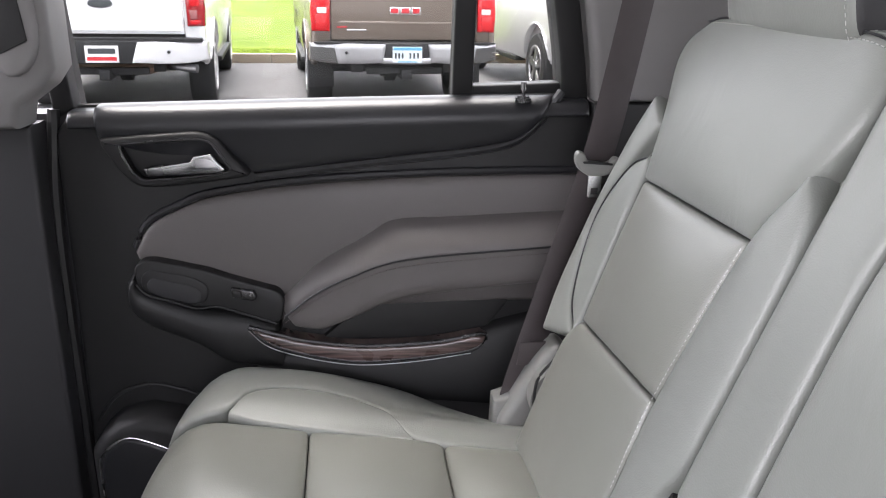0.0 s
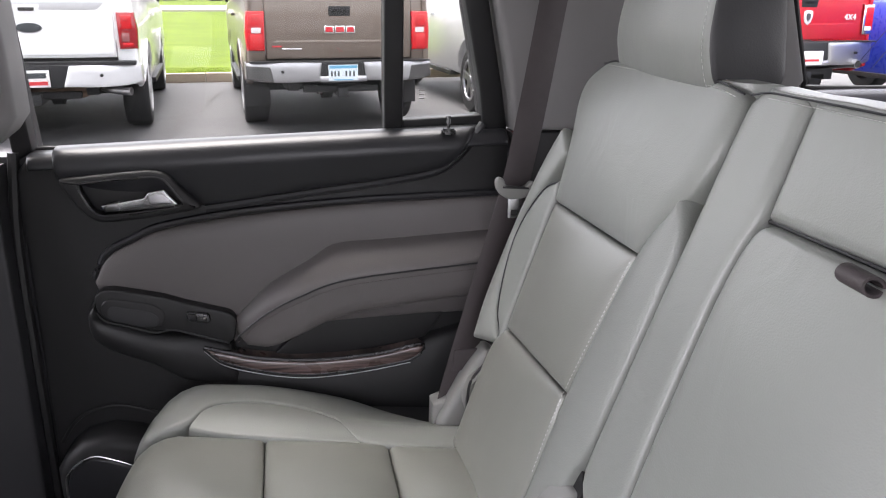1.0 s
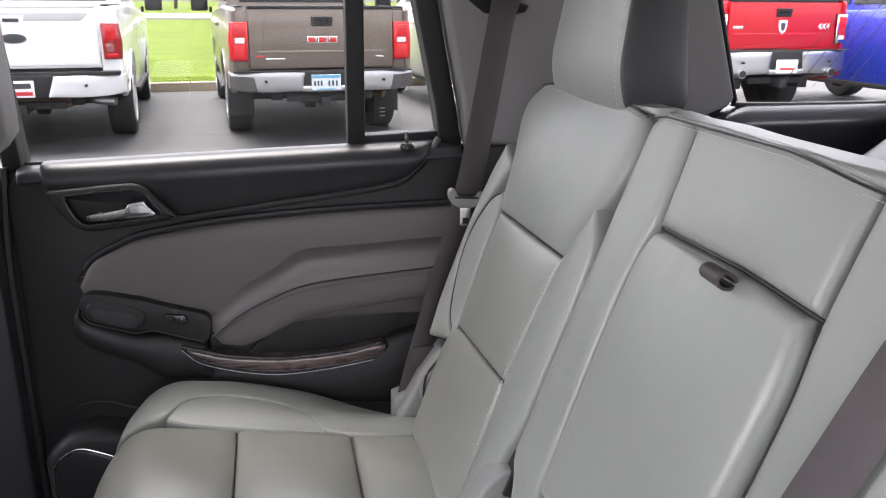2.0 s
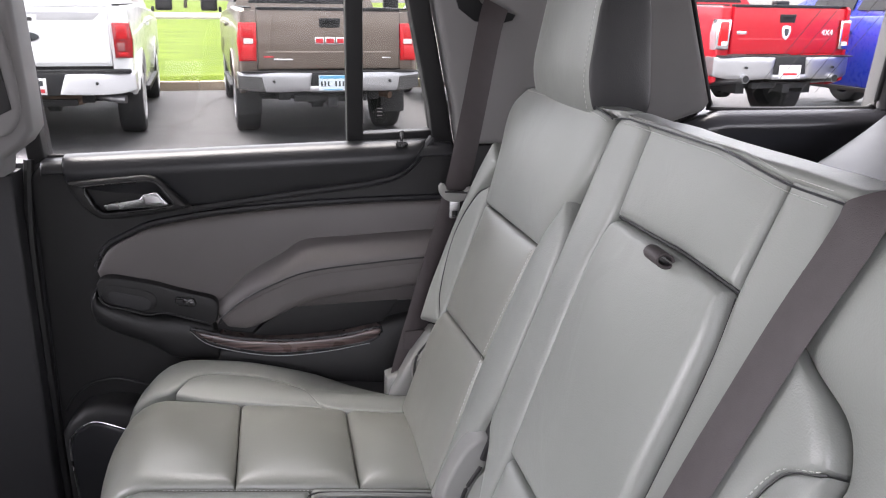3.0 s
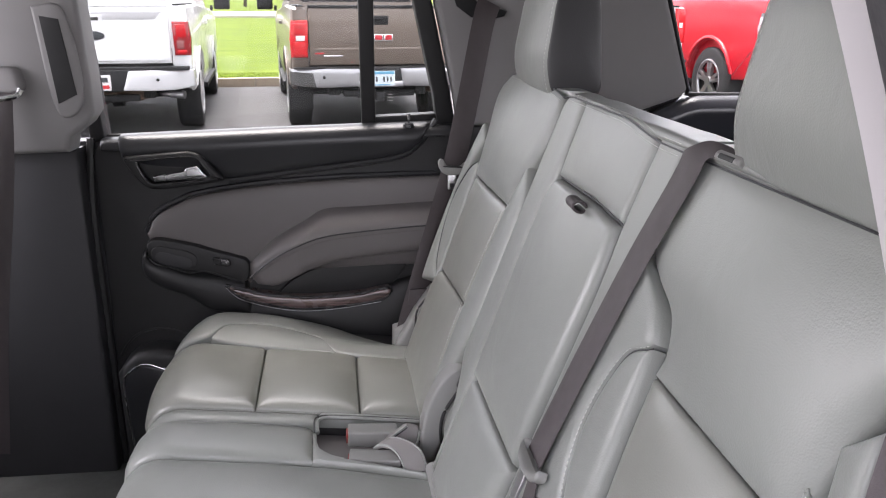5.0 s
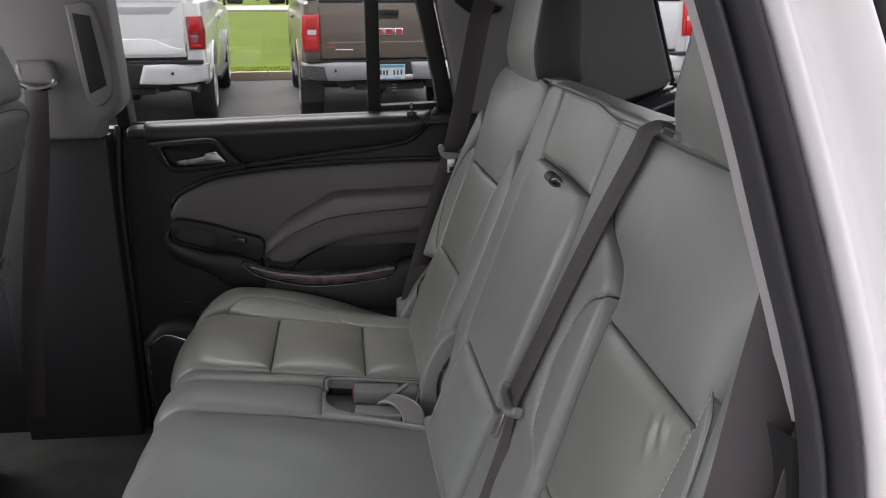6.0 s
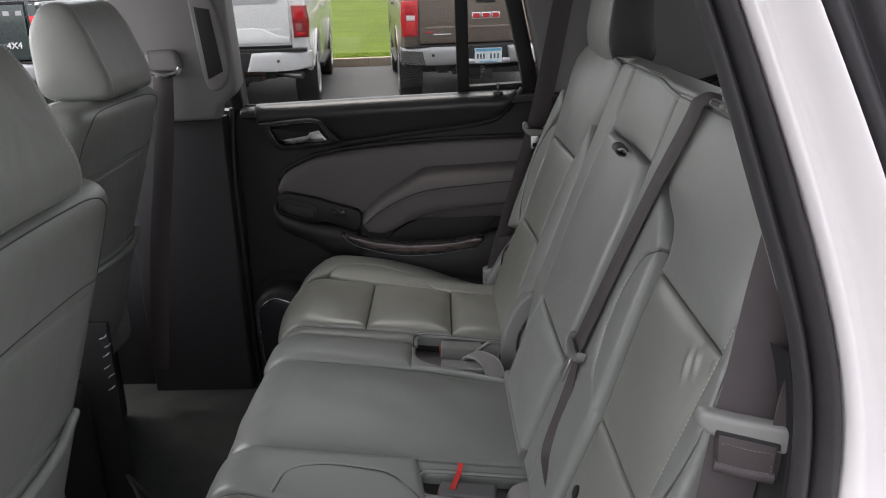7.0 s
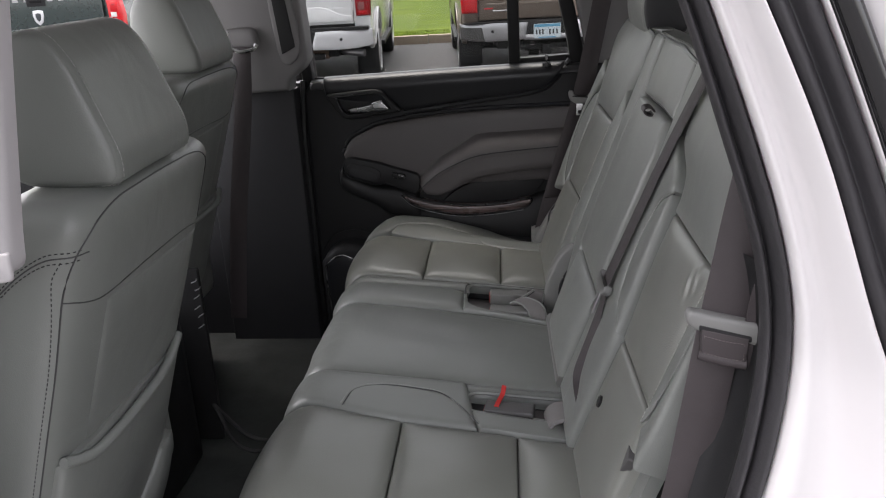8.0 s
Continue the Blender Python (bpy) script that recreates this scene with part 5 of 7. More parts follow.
b1 = belt_thing("dark brown seat belt with grey tongue hanging at the pillar")
part("webbing", ribbon([(0.468, 1.120, 1.640), (0.452, 1.100, 1.60), (0.420, 1.078, 1.45), (0.390, 1.062, 1.32), (0.345, 1.060, 1.16), (0.302, 1.058, 1.01), (0.285, 1.058, 0.94)], [(1, 0.25, 0)] * 7, n=50, width=0.048), BELT, b1)


def t1(x, z, h):
    return Vector((0.386 + x, 1.051 - h, 1.316 + z))


tg = part("tongue_bar", slab([tuple(q) for q in rounded([(-0.031, 0.010), (-0.027, 0.015), (-0.019, 0.013), (-0.015, 0.001), (0.015, -0.002), (0.023, 0.007), (0.030, 0.006), (0.032, -0.004), (0.023, -0.014), (0.011, -0.019), (-0.012, -0.019), (-0.025, -0.011), (-0.031, 0.000)], 0.005, 5)], t1, -0.006, 0.007, 0.003), GREY_PLASTIC, b1, "grey plastic belt tongue")
part("tongue_slot", slab([tuple(q) for q in rounded([(-0.021, 0.002), (0.020, -0.001), (0.020, -0.004), (-0.021, -0.001)], 0.001, 4)], t1, 0.0, 0.0078, 0.0005), BLACK, tg)
part("tongue_blade", slab([tuple(q) for q in rounded([(-0.0115, -0.050), (-0.0115, -0.015), (0.0085, -0.015), (0.0075, -0.050)], 0.003, 4)], t1, -0.003, 0.003, 0.001), LEVER, tg)
part("blade_slot", slab([(-0.0065, -0.045), (-0.0065, -0.036), (0.0035, -0.036), (0.0030, -0.045)], t1, 0, 0.0036, 0.0004), BLACK, tg)
part("anchor_cover", slab([(-0.03, -0.04), (-0.028, 0.03), (0.0, 0.04), (0.026, 0.03), (0.03, -0.04)], lambda x, z, h: Vector((0.285 + x, 1.055 - h, 0.93 + z)), -0.02, 0.015, 0.008), GREY_PLASTIC, b1)
part("stop_patch", slab([(-0.022, -0.018), (-0.018, 0.018), (0.026, 0.018), (0.022, -0.018)], lambda x, z, h: Vector((0.312 + x, 1.056 - h, 1.03 + z)), -0.002, 0.004, 0.001), BELT, b1)

b2 = belt_thing("dark seat belt lying over the middle of the backrest")
run = [(0.134, 0.425, 0.0262), (0.137, 0.400, 0.0268), (0.144, 0.36, 0.0275), (0.149, 0.32, 0.0287), (0.155, 0.26, 0.0300), (0.165, 0.18, 0.0300), (0.171, 0.10, 0.0310), (0.172, 0.062, 0.0320)]
fold_l = [(0.078, 0.4540, 0.0215), (0.104, 0.4525, 0.0250), (0.130, 0.4490, 0.0262), (0.149, 0.4435, 0.0262), (0.1575, 0.4365, 0.0262)]
fold_r = [(0.074, 0.4445, 0.0215), (0.086, 0.4435, 0.0250), (0.098, 0.4420, 0.0258), (0.106, 0.4395, 0.0262), (0.1105, 0.4350, 0.0262)]
part("webbing", web([back_s(*q) for q in fold_l] + [back_s(u + 0.0235, v, h) for u, v, h in run], [back_s(*q) for q in fold_r] + [back_s(u - 0.0235, v, h) for u, v, h in run], 0.0016, 120), BELT, b2)
lb = [back_s(0.160, 0.050, 0.030), back_s(0.142, -0.010, 0.027), back_s(0.134, -0.050, 0.025), back_s(0.118, -0.085, 0.025), back_s(0.092, -0.105, 0.018), back_s(0.060, -0.135, 0.000)]
part("lower_webbing", ribbon(lb, [(-0.03, 1, 0), (-0.1, 0.95, 0.2), (-0.3, 0.8, 0.3), (-0.7, 0.5, 0.35), (-0.92, 0.1, 0.35), (-0.93, 0.0, 0.35)], n=40, width=0.025), BELT, b2)
tb = part("tongue_bar", slab([tuple(q) for q in rounded([(-0.031, 0.011), (-0.034, -0.002), (-0.020, -0.012), (0.010, -0.016), (0.032, -0.010), (0.038, 0.004), (0.034, 0.014), (0.029, 0.011), (0.026, 0.002), (0.0, -0.003), (-0.022, 0.002)], 0.005, 5)], lambda u, v, h: back_s(0.168 + u, 0.056 + v, 0.033 + h), -0.006, 0.007, 0.004), GREY_PLASTIC, b2, "grey plastic belt tongue")
part("tongue_blade", slab([(-0.008, -0.052), (-0.008, -0.010), (0.009, -0.010), (0.009, -0.052)], lambda u, v, h: back_s(0.182 + u, 0.052 + v, 0.031 + h), -0.002, 0.002, 0.001), CHROME_DULL, tb)
part("shoulder_guide", slab([tuple(q) for q in rounded([(0.101, 0.4412), (0.101, 0.4475), (0.056, 0.4475), (0.056, 0.4412)], 0.0030, 6)], back_s, 0.012, 0.0265, 0.003), GREY_PLASTIC, b2, "grey plastic belt guide")
part("guide_opening", slab([tuple(q) for q in rounded([(0.092, 0.4432), (0.092, 0.4455), (0.065, 0.4455), (0.065, 0.4432)], 0.001, 6)], back_s, 0.02, 0.0270, 0.0005), BLACK, b2)

b3 = belt_thing("dark brown seat belt with grey tongue beside the open door")
b3p = [(0.516, -0.262, 1.66), (0.480, -0.266, 1.52), (0.461, -0.270, 1.43), (0.447, -0.272, 1.34), (0.438, -0.272, 1.28), (0.424, -0.272, 1.17), (0.411, -0.272, 1.078), (0.385, -0.268, 0.93)]
part("webbing", ribbon(b3p, [(1, -0.25, 0)] * 8, n=60, width=0.0455), BELT, b3)


def t3(x, z, h):
    return Vector((0.441 + x * 0.93, -0.280 - 0.22 * x - h, 1.292 + z - 0.13 * x))


tc3 = part("tongue_bar", slab([tuple(q) for q in rounded([(-0.042, 0.006), (-0.038, 0.017), (-0.010, 0.016), (0.034, 0.017), (0.042, 0.009), (0.042, -0.003), (0.034, -0.008), (0.0, -0.005), (-0.034, -0.004)], 0.007, 6)], t3, -0.006, 0.007, 0.005), GREY_PLASTIC, b3, "grey plastic belt tongue")
part("tongue_slot", slab([tuple(q) for q in rounded([(-0.027, 0.0035), (0.027, 0.0025), (0.027, -0.004), (-0.027, -0.003)], 0.002, 4)], t3, 0.0, 0.0078, 0.0006), BLACK, tc3, "dark slot for the webbing")
part("folded_patch", slab([(-0.0235, -0.030), (-0.0245, 0.000), (0.0245, 0.000), (0.0228, -0.030)], t3, -0.004, 0.0085, 0.002), BELT, b3, "sewn fold of webbing")
part("fold_roll", tube([t3(-0.0255, -0.0305, 0.004), t3(0.0, -0.0315, 0.0045), t3(0.0245, -0.0305, 0.004)], 0.0062, 10, 16), BELT, b3)
for z in (-0.007, -0.026):
    part("patch_stitching", stitches([(-0.021, z), (0.0, z - 0.001), (0.020, z)], t3, 0.0088, 0.0035, 0.0024, 0.0006), BELT_THREAD, b3)
for x in (-0.021, 0.020):
    part("patch_stitching", stitches([(x, -0.007), (x, -0.016), (x, -0.026)], t3, 0.0088, 0.0035, 0.0024, 0.0006), BELT_THREAD, b3)
part("slack_webbing", ribbon([(0.51, -0.285, 1.44), (0.476, -0.288, 1.32), (0.482, -0.29, 1.22), (0.465, -0.29, 1.0)], [(1, -0.1, 0)] * 4, n=30, width=0.03), BELT, b3)


def buckle(name_label, at, turn, tilt=0.0, shell=GREY_PLASTIC):
    t = thing("belt_buckle", name_label, "belt buckle", "rear belt buckles")
    t.matrix_basis = Matrix.Translation(at) @ pose(0, 0, 0, 0, tilt, turn)
    part("body", box(-0.042, 0.042, -0.017, 0.017, -0.014, 0.014, 0.004, 3), shell, t)
    part("release_button", box(-0.0445, -0.036, -0.012, 0.012, -0.009, 0.008, 0.002), RED_BUTTON, t, "red release button")
    part("strap", ribbon([(0.04, 0, 0), (0.075, 0, -0.004), (0.11, 0, -0.02)], [(0, 1, 0)] * 3, n=12, width=0.034), BELT, t)
    return t


buckle("grey belt buckle with red button in a recess", (0.200, 0.648, 0.932), 2, 4)
buckle("grey belt buckle lying low in a recess", (0.202, 0.570, 0.927), -4, 3)
buckle("dark grey belt buckle with red button", (0.208, 0.152, 0.931), -7, 1, BUCKLE_DARK)
wl = thing("belt_loop", "grey sewn buckle sleeve standing in the seat recess", "strap")
part("sleeve", slab([tuple(q) for q in rounded([(0.202, 0.908), (0.203, 0.917), (0.228, 0.940), (0.257, 0.962), (0.279, 0.954), (0.276, 0.933), (0.264, 0.908)], 0.006, 5)], wall_y(0.628, -1), -0.004, 0.010, 0.005, 3), STRAP_GREY, wl)
part("edge_piping", tube([(0.203, 0.617, 0.919), (0.228, 0.617, 0.942), (0.257, 0.617, 0.964)], 0.0020, 6, 20), LEATHER, wl)
part("edge_piping", tube([(0.279, 0.617, 0.953), (0.275, 0.617, 0.933), (0.264, 0.617, 0.911)], 0.0020, 6, 20), LEATHER, wl)
part("edge_stitching", tube([(0.207, 0.6175, 0.917), (0.231, 0.6175, 0.939), (0.258, 0.6175, 0.960)], 0.0010, 6, 20), BLACK_SOFT, wl)
wl2 = thing("belt_loop", "grey sewn buckle sleeve looped over the seat recess", "strap")
loop_l = [(0.196, 0.590, 0.925), (0.206, 0.588, 0.943), (0.224, 0.578, 0.947), (0.240, 0.556, 0.942), (0.250, 0.530, 0.926)]
loop_r = [(0.216, 0.606, 0.930), (0.226, 0.602, 0.948), (0.248, 0.588, 0.953), (0.274, 0.562, 0.948), (0.284, 0.532, 0.928)]
part("sleeve", web(loop_l, loop_r, 0.007, 30), STRAP_GREY, wl2)
part("edge_piping", tube([Vector(q) + Vector((0, 0, 0.003)) for q in loop_l], 0.0020, 6, 30), LEATHER, wl2)
part("edge_piping", tube([Vector(q) + Vector((0, 0, 0.002)) for q in loop_r], 0.0020, 6, 30), LEATHER, wl2)
wl3 = thing("belt_loop", "grey sewn buckle sleeve lying in the small seat recess", "strap")
low_l = [(0.266, 0.158, 0.920), (0.274, 0.157, 0.941), (0.290, 0.157, 0.950), (0.312, 0.157, 0.948), (0.330, 0.155, 0.925)]
low_r = [(0.272, 0.100, 0.918), (0.280, 0.099, 0.939), (0.298, 0.099, 0.948), (0.320, 0.100, 0.945), (0.336, 0.102, 0.920)]
part("sleeve", web(low_l, low_r, 0.008, 30), STRAP_GREY, wl3)
for k, dx in ((1, 0.002), (1, 0.007), (3, 0.001)):
    a, b = Vector(low_l[k]), Vector(low_r[k])
    part("sleeve_seam", tube([a + Vector((dx, 0.0, 0.004)), a.lerp(b, 0.5) + Vector((dx + 0.002, 0, 0.0058)), b + Vector((dx, 0.0, 0.004))], 0.0013, 6, 16), LEATHER, wl3)
tab = thing("red_tab", "small red cloth tab on the buckle", "tab")
part("tab", ribbon([(0.186, 0.150, 0.946), (0.190, 0.166, 0.9475), (0.196, 0.186, 0.950), (0.199, 0.190, 0.964)], [(0.9, -0.3, 0)] * 4, n=14, width=0.0085), RED_TAB, tab)


# ---- front seats ----
def front_seat(label, dx, cy, dz, mirror):
    t = thing("front_seat", label, "car seat", "front seats")
    sg = -1 if mirror else 1
    PW = 6.0

    def size(z):
        """Half width, half depth and middle of the backrest at a height."""
        k = smoothstep((z - 1.20) / 0.22)
        over = max(0.0, z - 1.385) / 0.042
        fall = 1 - math.sqrt(max(0.0, 1 - min(1, over) ** 2))
        return 0.226 - 0.012 * k - 0.035 * fall, 0.078 - 0.050 * fall, -0.255 + 0.34 * (z - 1.38) - 0.078

    def r_s(y, z, h):
        """The rear face: y from the seat's middle, towards the car's middle."""
        hw, dp, xc = size(z)
        k = min(0.999, abs(y) / hw)
        return Vector((xc + dp * (1 - k ** PW) ** (1 / PW) + h + dx, cy + sg * y, z + dz))

    def s_s(d, z, h):
        """The outer side: d forward from the middle of its depth."""
        hw, dp, xc = size(z)
        k = min(0.999, abs(d) / dp)
        return Vector((xc - d + dx, cy - sg * (hw * (1 - k ** PW) ** (1 / PW) + h), z + dz))
    bm = bmesh.new()
    rings = []
    for z in [0.70, 0.8, 0.9, 1.0, 1.1, 1.2, 1.28, 1.33, 1.365, 1.385, 1.395, 1.405, 1.413, 1.420, 1.425, 1.427]:
        hw, dp, xc = size(z)
        ring = []
        for i in range(72):
            a = 2 * math.pi * i / 72
            c, s = math.cos(a), math.sin(a)
            ring.append(bm.verts.new((xc + dx + dp * math.copysign(abs(c) ** (2 / PW), c), cy + sg * hw * math.copysign(abs(s) ** (2 / PW), s), z + dz)))
        rings.append(ring)
    for a, b in zip(rings, rings[1:]):
        for i in range(72):
            j = (i + 1) % 72
            bm.faces.new((a[i], a[j], b[j], b[i]))
    bm.faces.new(rings[0])
    bm.faces.new(rings[-1])
    part("backrest", bm, LEATHER, t)
    # sewn seams
    part("corner_seam", seam([(-0.210, 0.80), (-0.2125, 1.0), (-0.2125, 1.2), (-0.2120, 1.295), (-0.2090, 1.335), (-0.201, 1.366), (-0.187, 1.388), (-0.165, 1.402), (-0.12, 1.411), (-0.06, 1.413), (0.06, 1.413), (0.14, 1.409), (0.175, 1.39), (0.19, 1.35), (0.196, 1.29)], r_s, 0.0003, 0.0011, 90), SEAM_DARK, t)
    part("corner_stitching", stitches([(-0.2170, 0.80), (-0.2190, 1.0), (-0.2190, 1.2), (-0.2165, 1.33), (-0.212, 1.365)], r_s, 0.0004, 0.0066, 0.0036, 0.0007), DARK_THREAD, t)
    part("panel_seam", seam([(-0.211, 1.312), (-0.17, 1.297), (-0.125, 1.290), (0.0, 1.293), (0.12, 1.292), (0.20, 1.280)], r_s, 0.0002, 0.0010), SEAM_DARK, t)
    part("side_seam", seam([(-0.072, 1.366), (-0.035, 1.366), (0.0, 1.342), (0.03, 1.30), (0.055, 1.24)], s_s, 0.0002, 0.0010), SEAM_DARK, t)
    for o in (0.006, -0.006):
        part("side_stitching", stitches([(-0.068, 1.366 + o), (-0.035, 1.366 + o), (0.0, 1.342 + o), (0.03, 1.30 + o), (0.055, 1.24 + o)], s_s, 0.0006, 0.0066, 0.0036, 0.0007), DARK_THREAD, t)
    part("back_panel", pad([(-0.130, 0.74, 0), (-0.130, 1.0, 0), (-0.128, 1.2, 0), (-0.126, 1.284, 0)], [(0.185, 0.74, 0), (0.19, 1.0, 0), (0.19, 1.2, 0), (0.188, 1.274, 0)], r_s, 0.006, 0.018, 24, 40, base=-0.003), LEATHER, t)
    part("map_pocket", pad([(-0.195, 0.72, 0), (-0.196, 0.9, 0), (-0.195, 1.078, 0)], [(0.185, 0.72, 0), (0.185, 0.9, 0), (0.182, 1.070, 0)], r_s, 0.010, 0.016, 22, 24, base=0.004, bulge=0.014, skirt=0.03), LEATHER, t, "grey leather map pocket")
    part("pocket_hem", tube([r_s(-0.194, 1.082, 0.010), r_s(-0.13, 1.062, 0.022), r_s(0.0, 1.064, 0.026), r_s(0.10, 1.070, 0.020), r_s(0.183, 1.082, 0.006)], 0.0075, 10, 40), LEATHER, t)
    part("lower_flap", pad([(0.02, 0.70, 0), (0.06, 0.80, 0), (0.14, 0.885, 0)], [(0.19, 0.70, 0), (0.20, 0.80, 0), (0.20, 0.885, 0)], r_s, 0.014, 0.02, 18, 18, base=0.018, bulge=0.012, skirt=0.03), LEATHER, t)
    part("seat_cushion", box(-0.90 + dx, -0.42 + dx, cy - 0.25, cy + 0.25, 0.80, 0.96, 0.05, 4), LEATHER, t)
    part("seat_base", box(-0.85 + dx, -0.46 + dx, cy - 0.22, cy + 0.22, 0.585, 0.81, 0.02), BLACK, t)
    part("seat_rail", box(-0.95 + dx, -0.33 + dx, cy + sg * 0.17 - 0.02, cy + sg * 0.17 + 0.02, 0.575, 0.61, 0.006), CHROME, t)
    head = new("headrest")
    head.parent = t
    head.matrix_basis = Matrix.Translation((-0.24 + dx, cy - sg * 0.016, 1.430 + dz))
    profile = rounded([(-0.004, -0.002), (-0.003, 0.035), (-0.043, 0.145), (-0.072, 0.184), (-0.12, 0.182), (-0.155, 0.13), (-0.15, 0.0), (-0.07, -0.006)], 0.04)
    headrest_shell(head, profile, 0.112, 0.06, LEATHER, 0.012)
    for s in (-0.06, 0.06):
        part("post", tube([(-0.07, s, -0.05), (-0.07, s, 0.02)], 0.007, 10), CHROME, head)
    return t


front_seat("grey leather driver seat with map pocket", 0.0, -0.028, 0.0, False)
front_seat("grey leather front passenger seat with map pocket", -0.225, 0.805, 0.025, True)
rgm = random.Random(3)
mech = thing("seat_mechanism", "dull metal linkage with dark cables under a front seat", "seat mechanism")
part("bracket", box(-0.56, -0.49, 0.575, 0.590, 0.60, 1.04, 0.006), BLACK, mech)
for k in range(6):
    y0, z0 = 0.556 + 0.020 * rgm.random(), 0.895 + 0.022 * k + 0.014 * rgm.random()
    part("link", tube([(-0.500, y0, z0), (-0.494 + 0.008 * rgm.random(), y0 - 0.004, z0 + 0.006), (-0.488, y0 + 0.003, z0 + 0.008)], 0.0013, 8, 8), CHROME_DULL, mech)
for k in range(2):
    part("cable", tube([(-0.50, 0.57, 0.70), (-0.40, 0.55 - 0.05 * k, 0.62), (-0.30 + 0.06 * k, 0.62, 0.592), (-0.26, 0.74 - 0.08 * k, 0.592), (-0.30, 0.90, 0.592)], 0.0045, 8, 30), RUBBER, mech)
cons = thing("centre_console", "black centre console between the front seats", "console")
part("body", box(-1.2, -0.52, 0.27, 0.53, 0.585, 0.95, 0.03, 3), BLACK, cons)
part("lid", box(-0.95, -0.54, 0.28, 0.52, 0.95, 0.985, 0.015, 3), LEATHER_SIDE, cons)


# ---- outside ----
ASPHALT = mat("asphalt", (0.078, 0.077, 0.078), 0.75, var=0.25, vscale=0.7, bump=0.6, bscale=70)
GRASS = mat("grass", (0.104, 0.142, 0.012), 0.9, var=0.16, vscale=1.0, bump=0.8, bscale=25, colour2=(0.058, 0.098, 0.007), spec=0.15, streaks=(0.6, 1.1, 1.0))
BLADE = mat("grass_blade", (0.170, 0.235, 0.018), 0.7, var=0.12, vscale=2.5, colour2=(0.13, 0.20, 0.012), spec=0.2)
CONCRETE = mat("concrete_kerb", (0.44, 0.36, 0.27), 0.85, var=0.15, vscale=4, bump=0.4, bscale=60)
ROAD = mat("pale_road", (0.42, 0.39, 0.35), 0.85, var=0.06, vscale=0.4)
TAR = mat("tar_crack", (0.040, 0.033, 0.027), 0.8)
WHITE_PAINT = mat("white_car_paint", (0.80, 0.80, 0.80), 0.28, var=0.015, coat=0.7)
SILVER_PAINT = mat("pale_silver_paint", (0.66, 0.66, 0.67), 0.3, metal=0.2, var=0.02, coat=0.6)
BROWN_PAINT = mat("bronze_car_paint", (0.155, 0.122, 0.098), 0.32, metal=0.35, var=0.03, coat=0.6)
RED_PAINT = mat("red_car_paint", (0.46, 0.008, 0.018), 0.36, var=0.03, coat=0.2, spec=0.35)
BLUE_PAINT = mat("blue_car_paint", (0.015, 0.035, 0.33), 0.28, var=0.04, coat=0.7)
GREEN_PAINT = mat("dark_green_car_paint", (0.014, 0.028, 0.026), 0.28, var=0.04, coat=0.7)
LAMP_RED = mat("red_lamp_lens", (0.60, 0.008, 0.012), 0.25, var=0.1, vscale=20, coat=0.2)
LAMP_TINT = mat("tinted_red_lens", (0.34, 0.010, 0.014), 0.15, var=0.1, vscale=20, coat=0.6)
LAMP_SMOKE = mat("smoked_lamp_lens", (0.30, 0.10, 0.10), 0.2, var=0.15, vscale=30, coat=0.5)
LAMP_CLEAR = mat("clear_lamp_lens", (0.72, 0.70, 0.68), 0.2, coat=0.6)
PLATE_WHITE = mat("white_plate", (0.78, 0.78, 0.77), 0.4)
PLATE_BLUE = mat("pale_blue_plate", (0.68, 0.75, 0.78), 0.4)
PLATE_DEEP = mat("blue_print", (0.10, 0.36, 0.55), 0.4)
SIGN_RED = mat("red_print", (0.55, 0.02, 0.03), 0.4)
TYRE = mat("tyre_rubber", (0.022, 0.022, 0.023), 0.75, var=0.2, vscale=8, bump=0.4, bscale=60)
UNDER = mat("underbody", (0.02, 0.02, 0.021), 0.8, var=0.4, vscale=5)
RUST = mat("rusty_steel", (0.17, 0.11, 0.075), 0.7, var=0.3, vscale=14)
BUMPER_GREY = mat("dark_bumper_plastic", (0.06, 0.058, 0.056), 0.6, var=0.1, vscale=6)
CHECK = mat("grey_sticker", (0.42, 0.42, 0.42), 0.4)

bm = bmesh.new()
xs = [-900, -200, -40, -12, 0, 12, 40, 200, 900]
ys = [-900, -200, -40, -10, 0, 8, 14.62]
SLANT = math.tan(radians(6))
grid = [[bm.verts.new((x, y + (SLANT * x if y > 10 else 0), GROUND)) for x in xs] for y in ys]
for a, b in zip(grid, grid[1:]):
    for i in range(len(xs) - 1):
        bm.faces.new((a[i], a[i + 1], b[i + 1], b[i]))
tagged(part("ground", bm, ASPHALT, None), "dark grey asphalt parking lot", "ground", kind="structure")
bm = bmesh.new()
ys = [14.76, 18, 24, 34, 50, 80, 200, 900, 3000]
zs = [0.145, 0.15, 0.17, 0.20, 0.25, 0.4, 0.6, 1.0, 1.0]
xs = [-2500, -600, -200, -60, -20, 0, 20, 60, 200, 600, 2500]
grid = [[bm.verts.new((x, y + SLANT * x, GROUND + z)) for x in xs] for y, z in zip(ys, zs)]
for a, b in zip(grid, grid[1:]):
    for i in range(len(xs) - 1):
        bm.faces.new((a[i], a[i + 1], b[i + 1], b[i]))
tagged(part("lawn", bm, GRASS, None), "bright green mown lawn behind the kerb", "lawn", kind="structure")
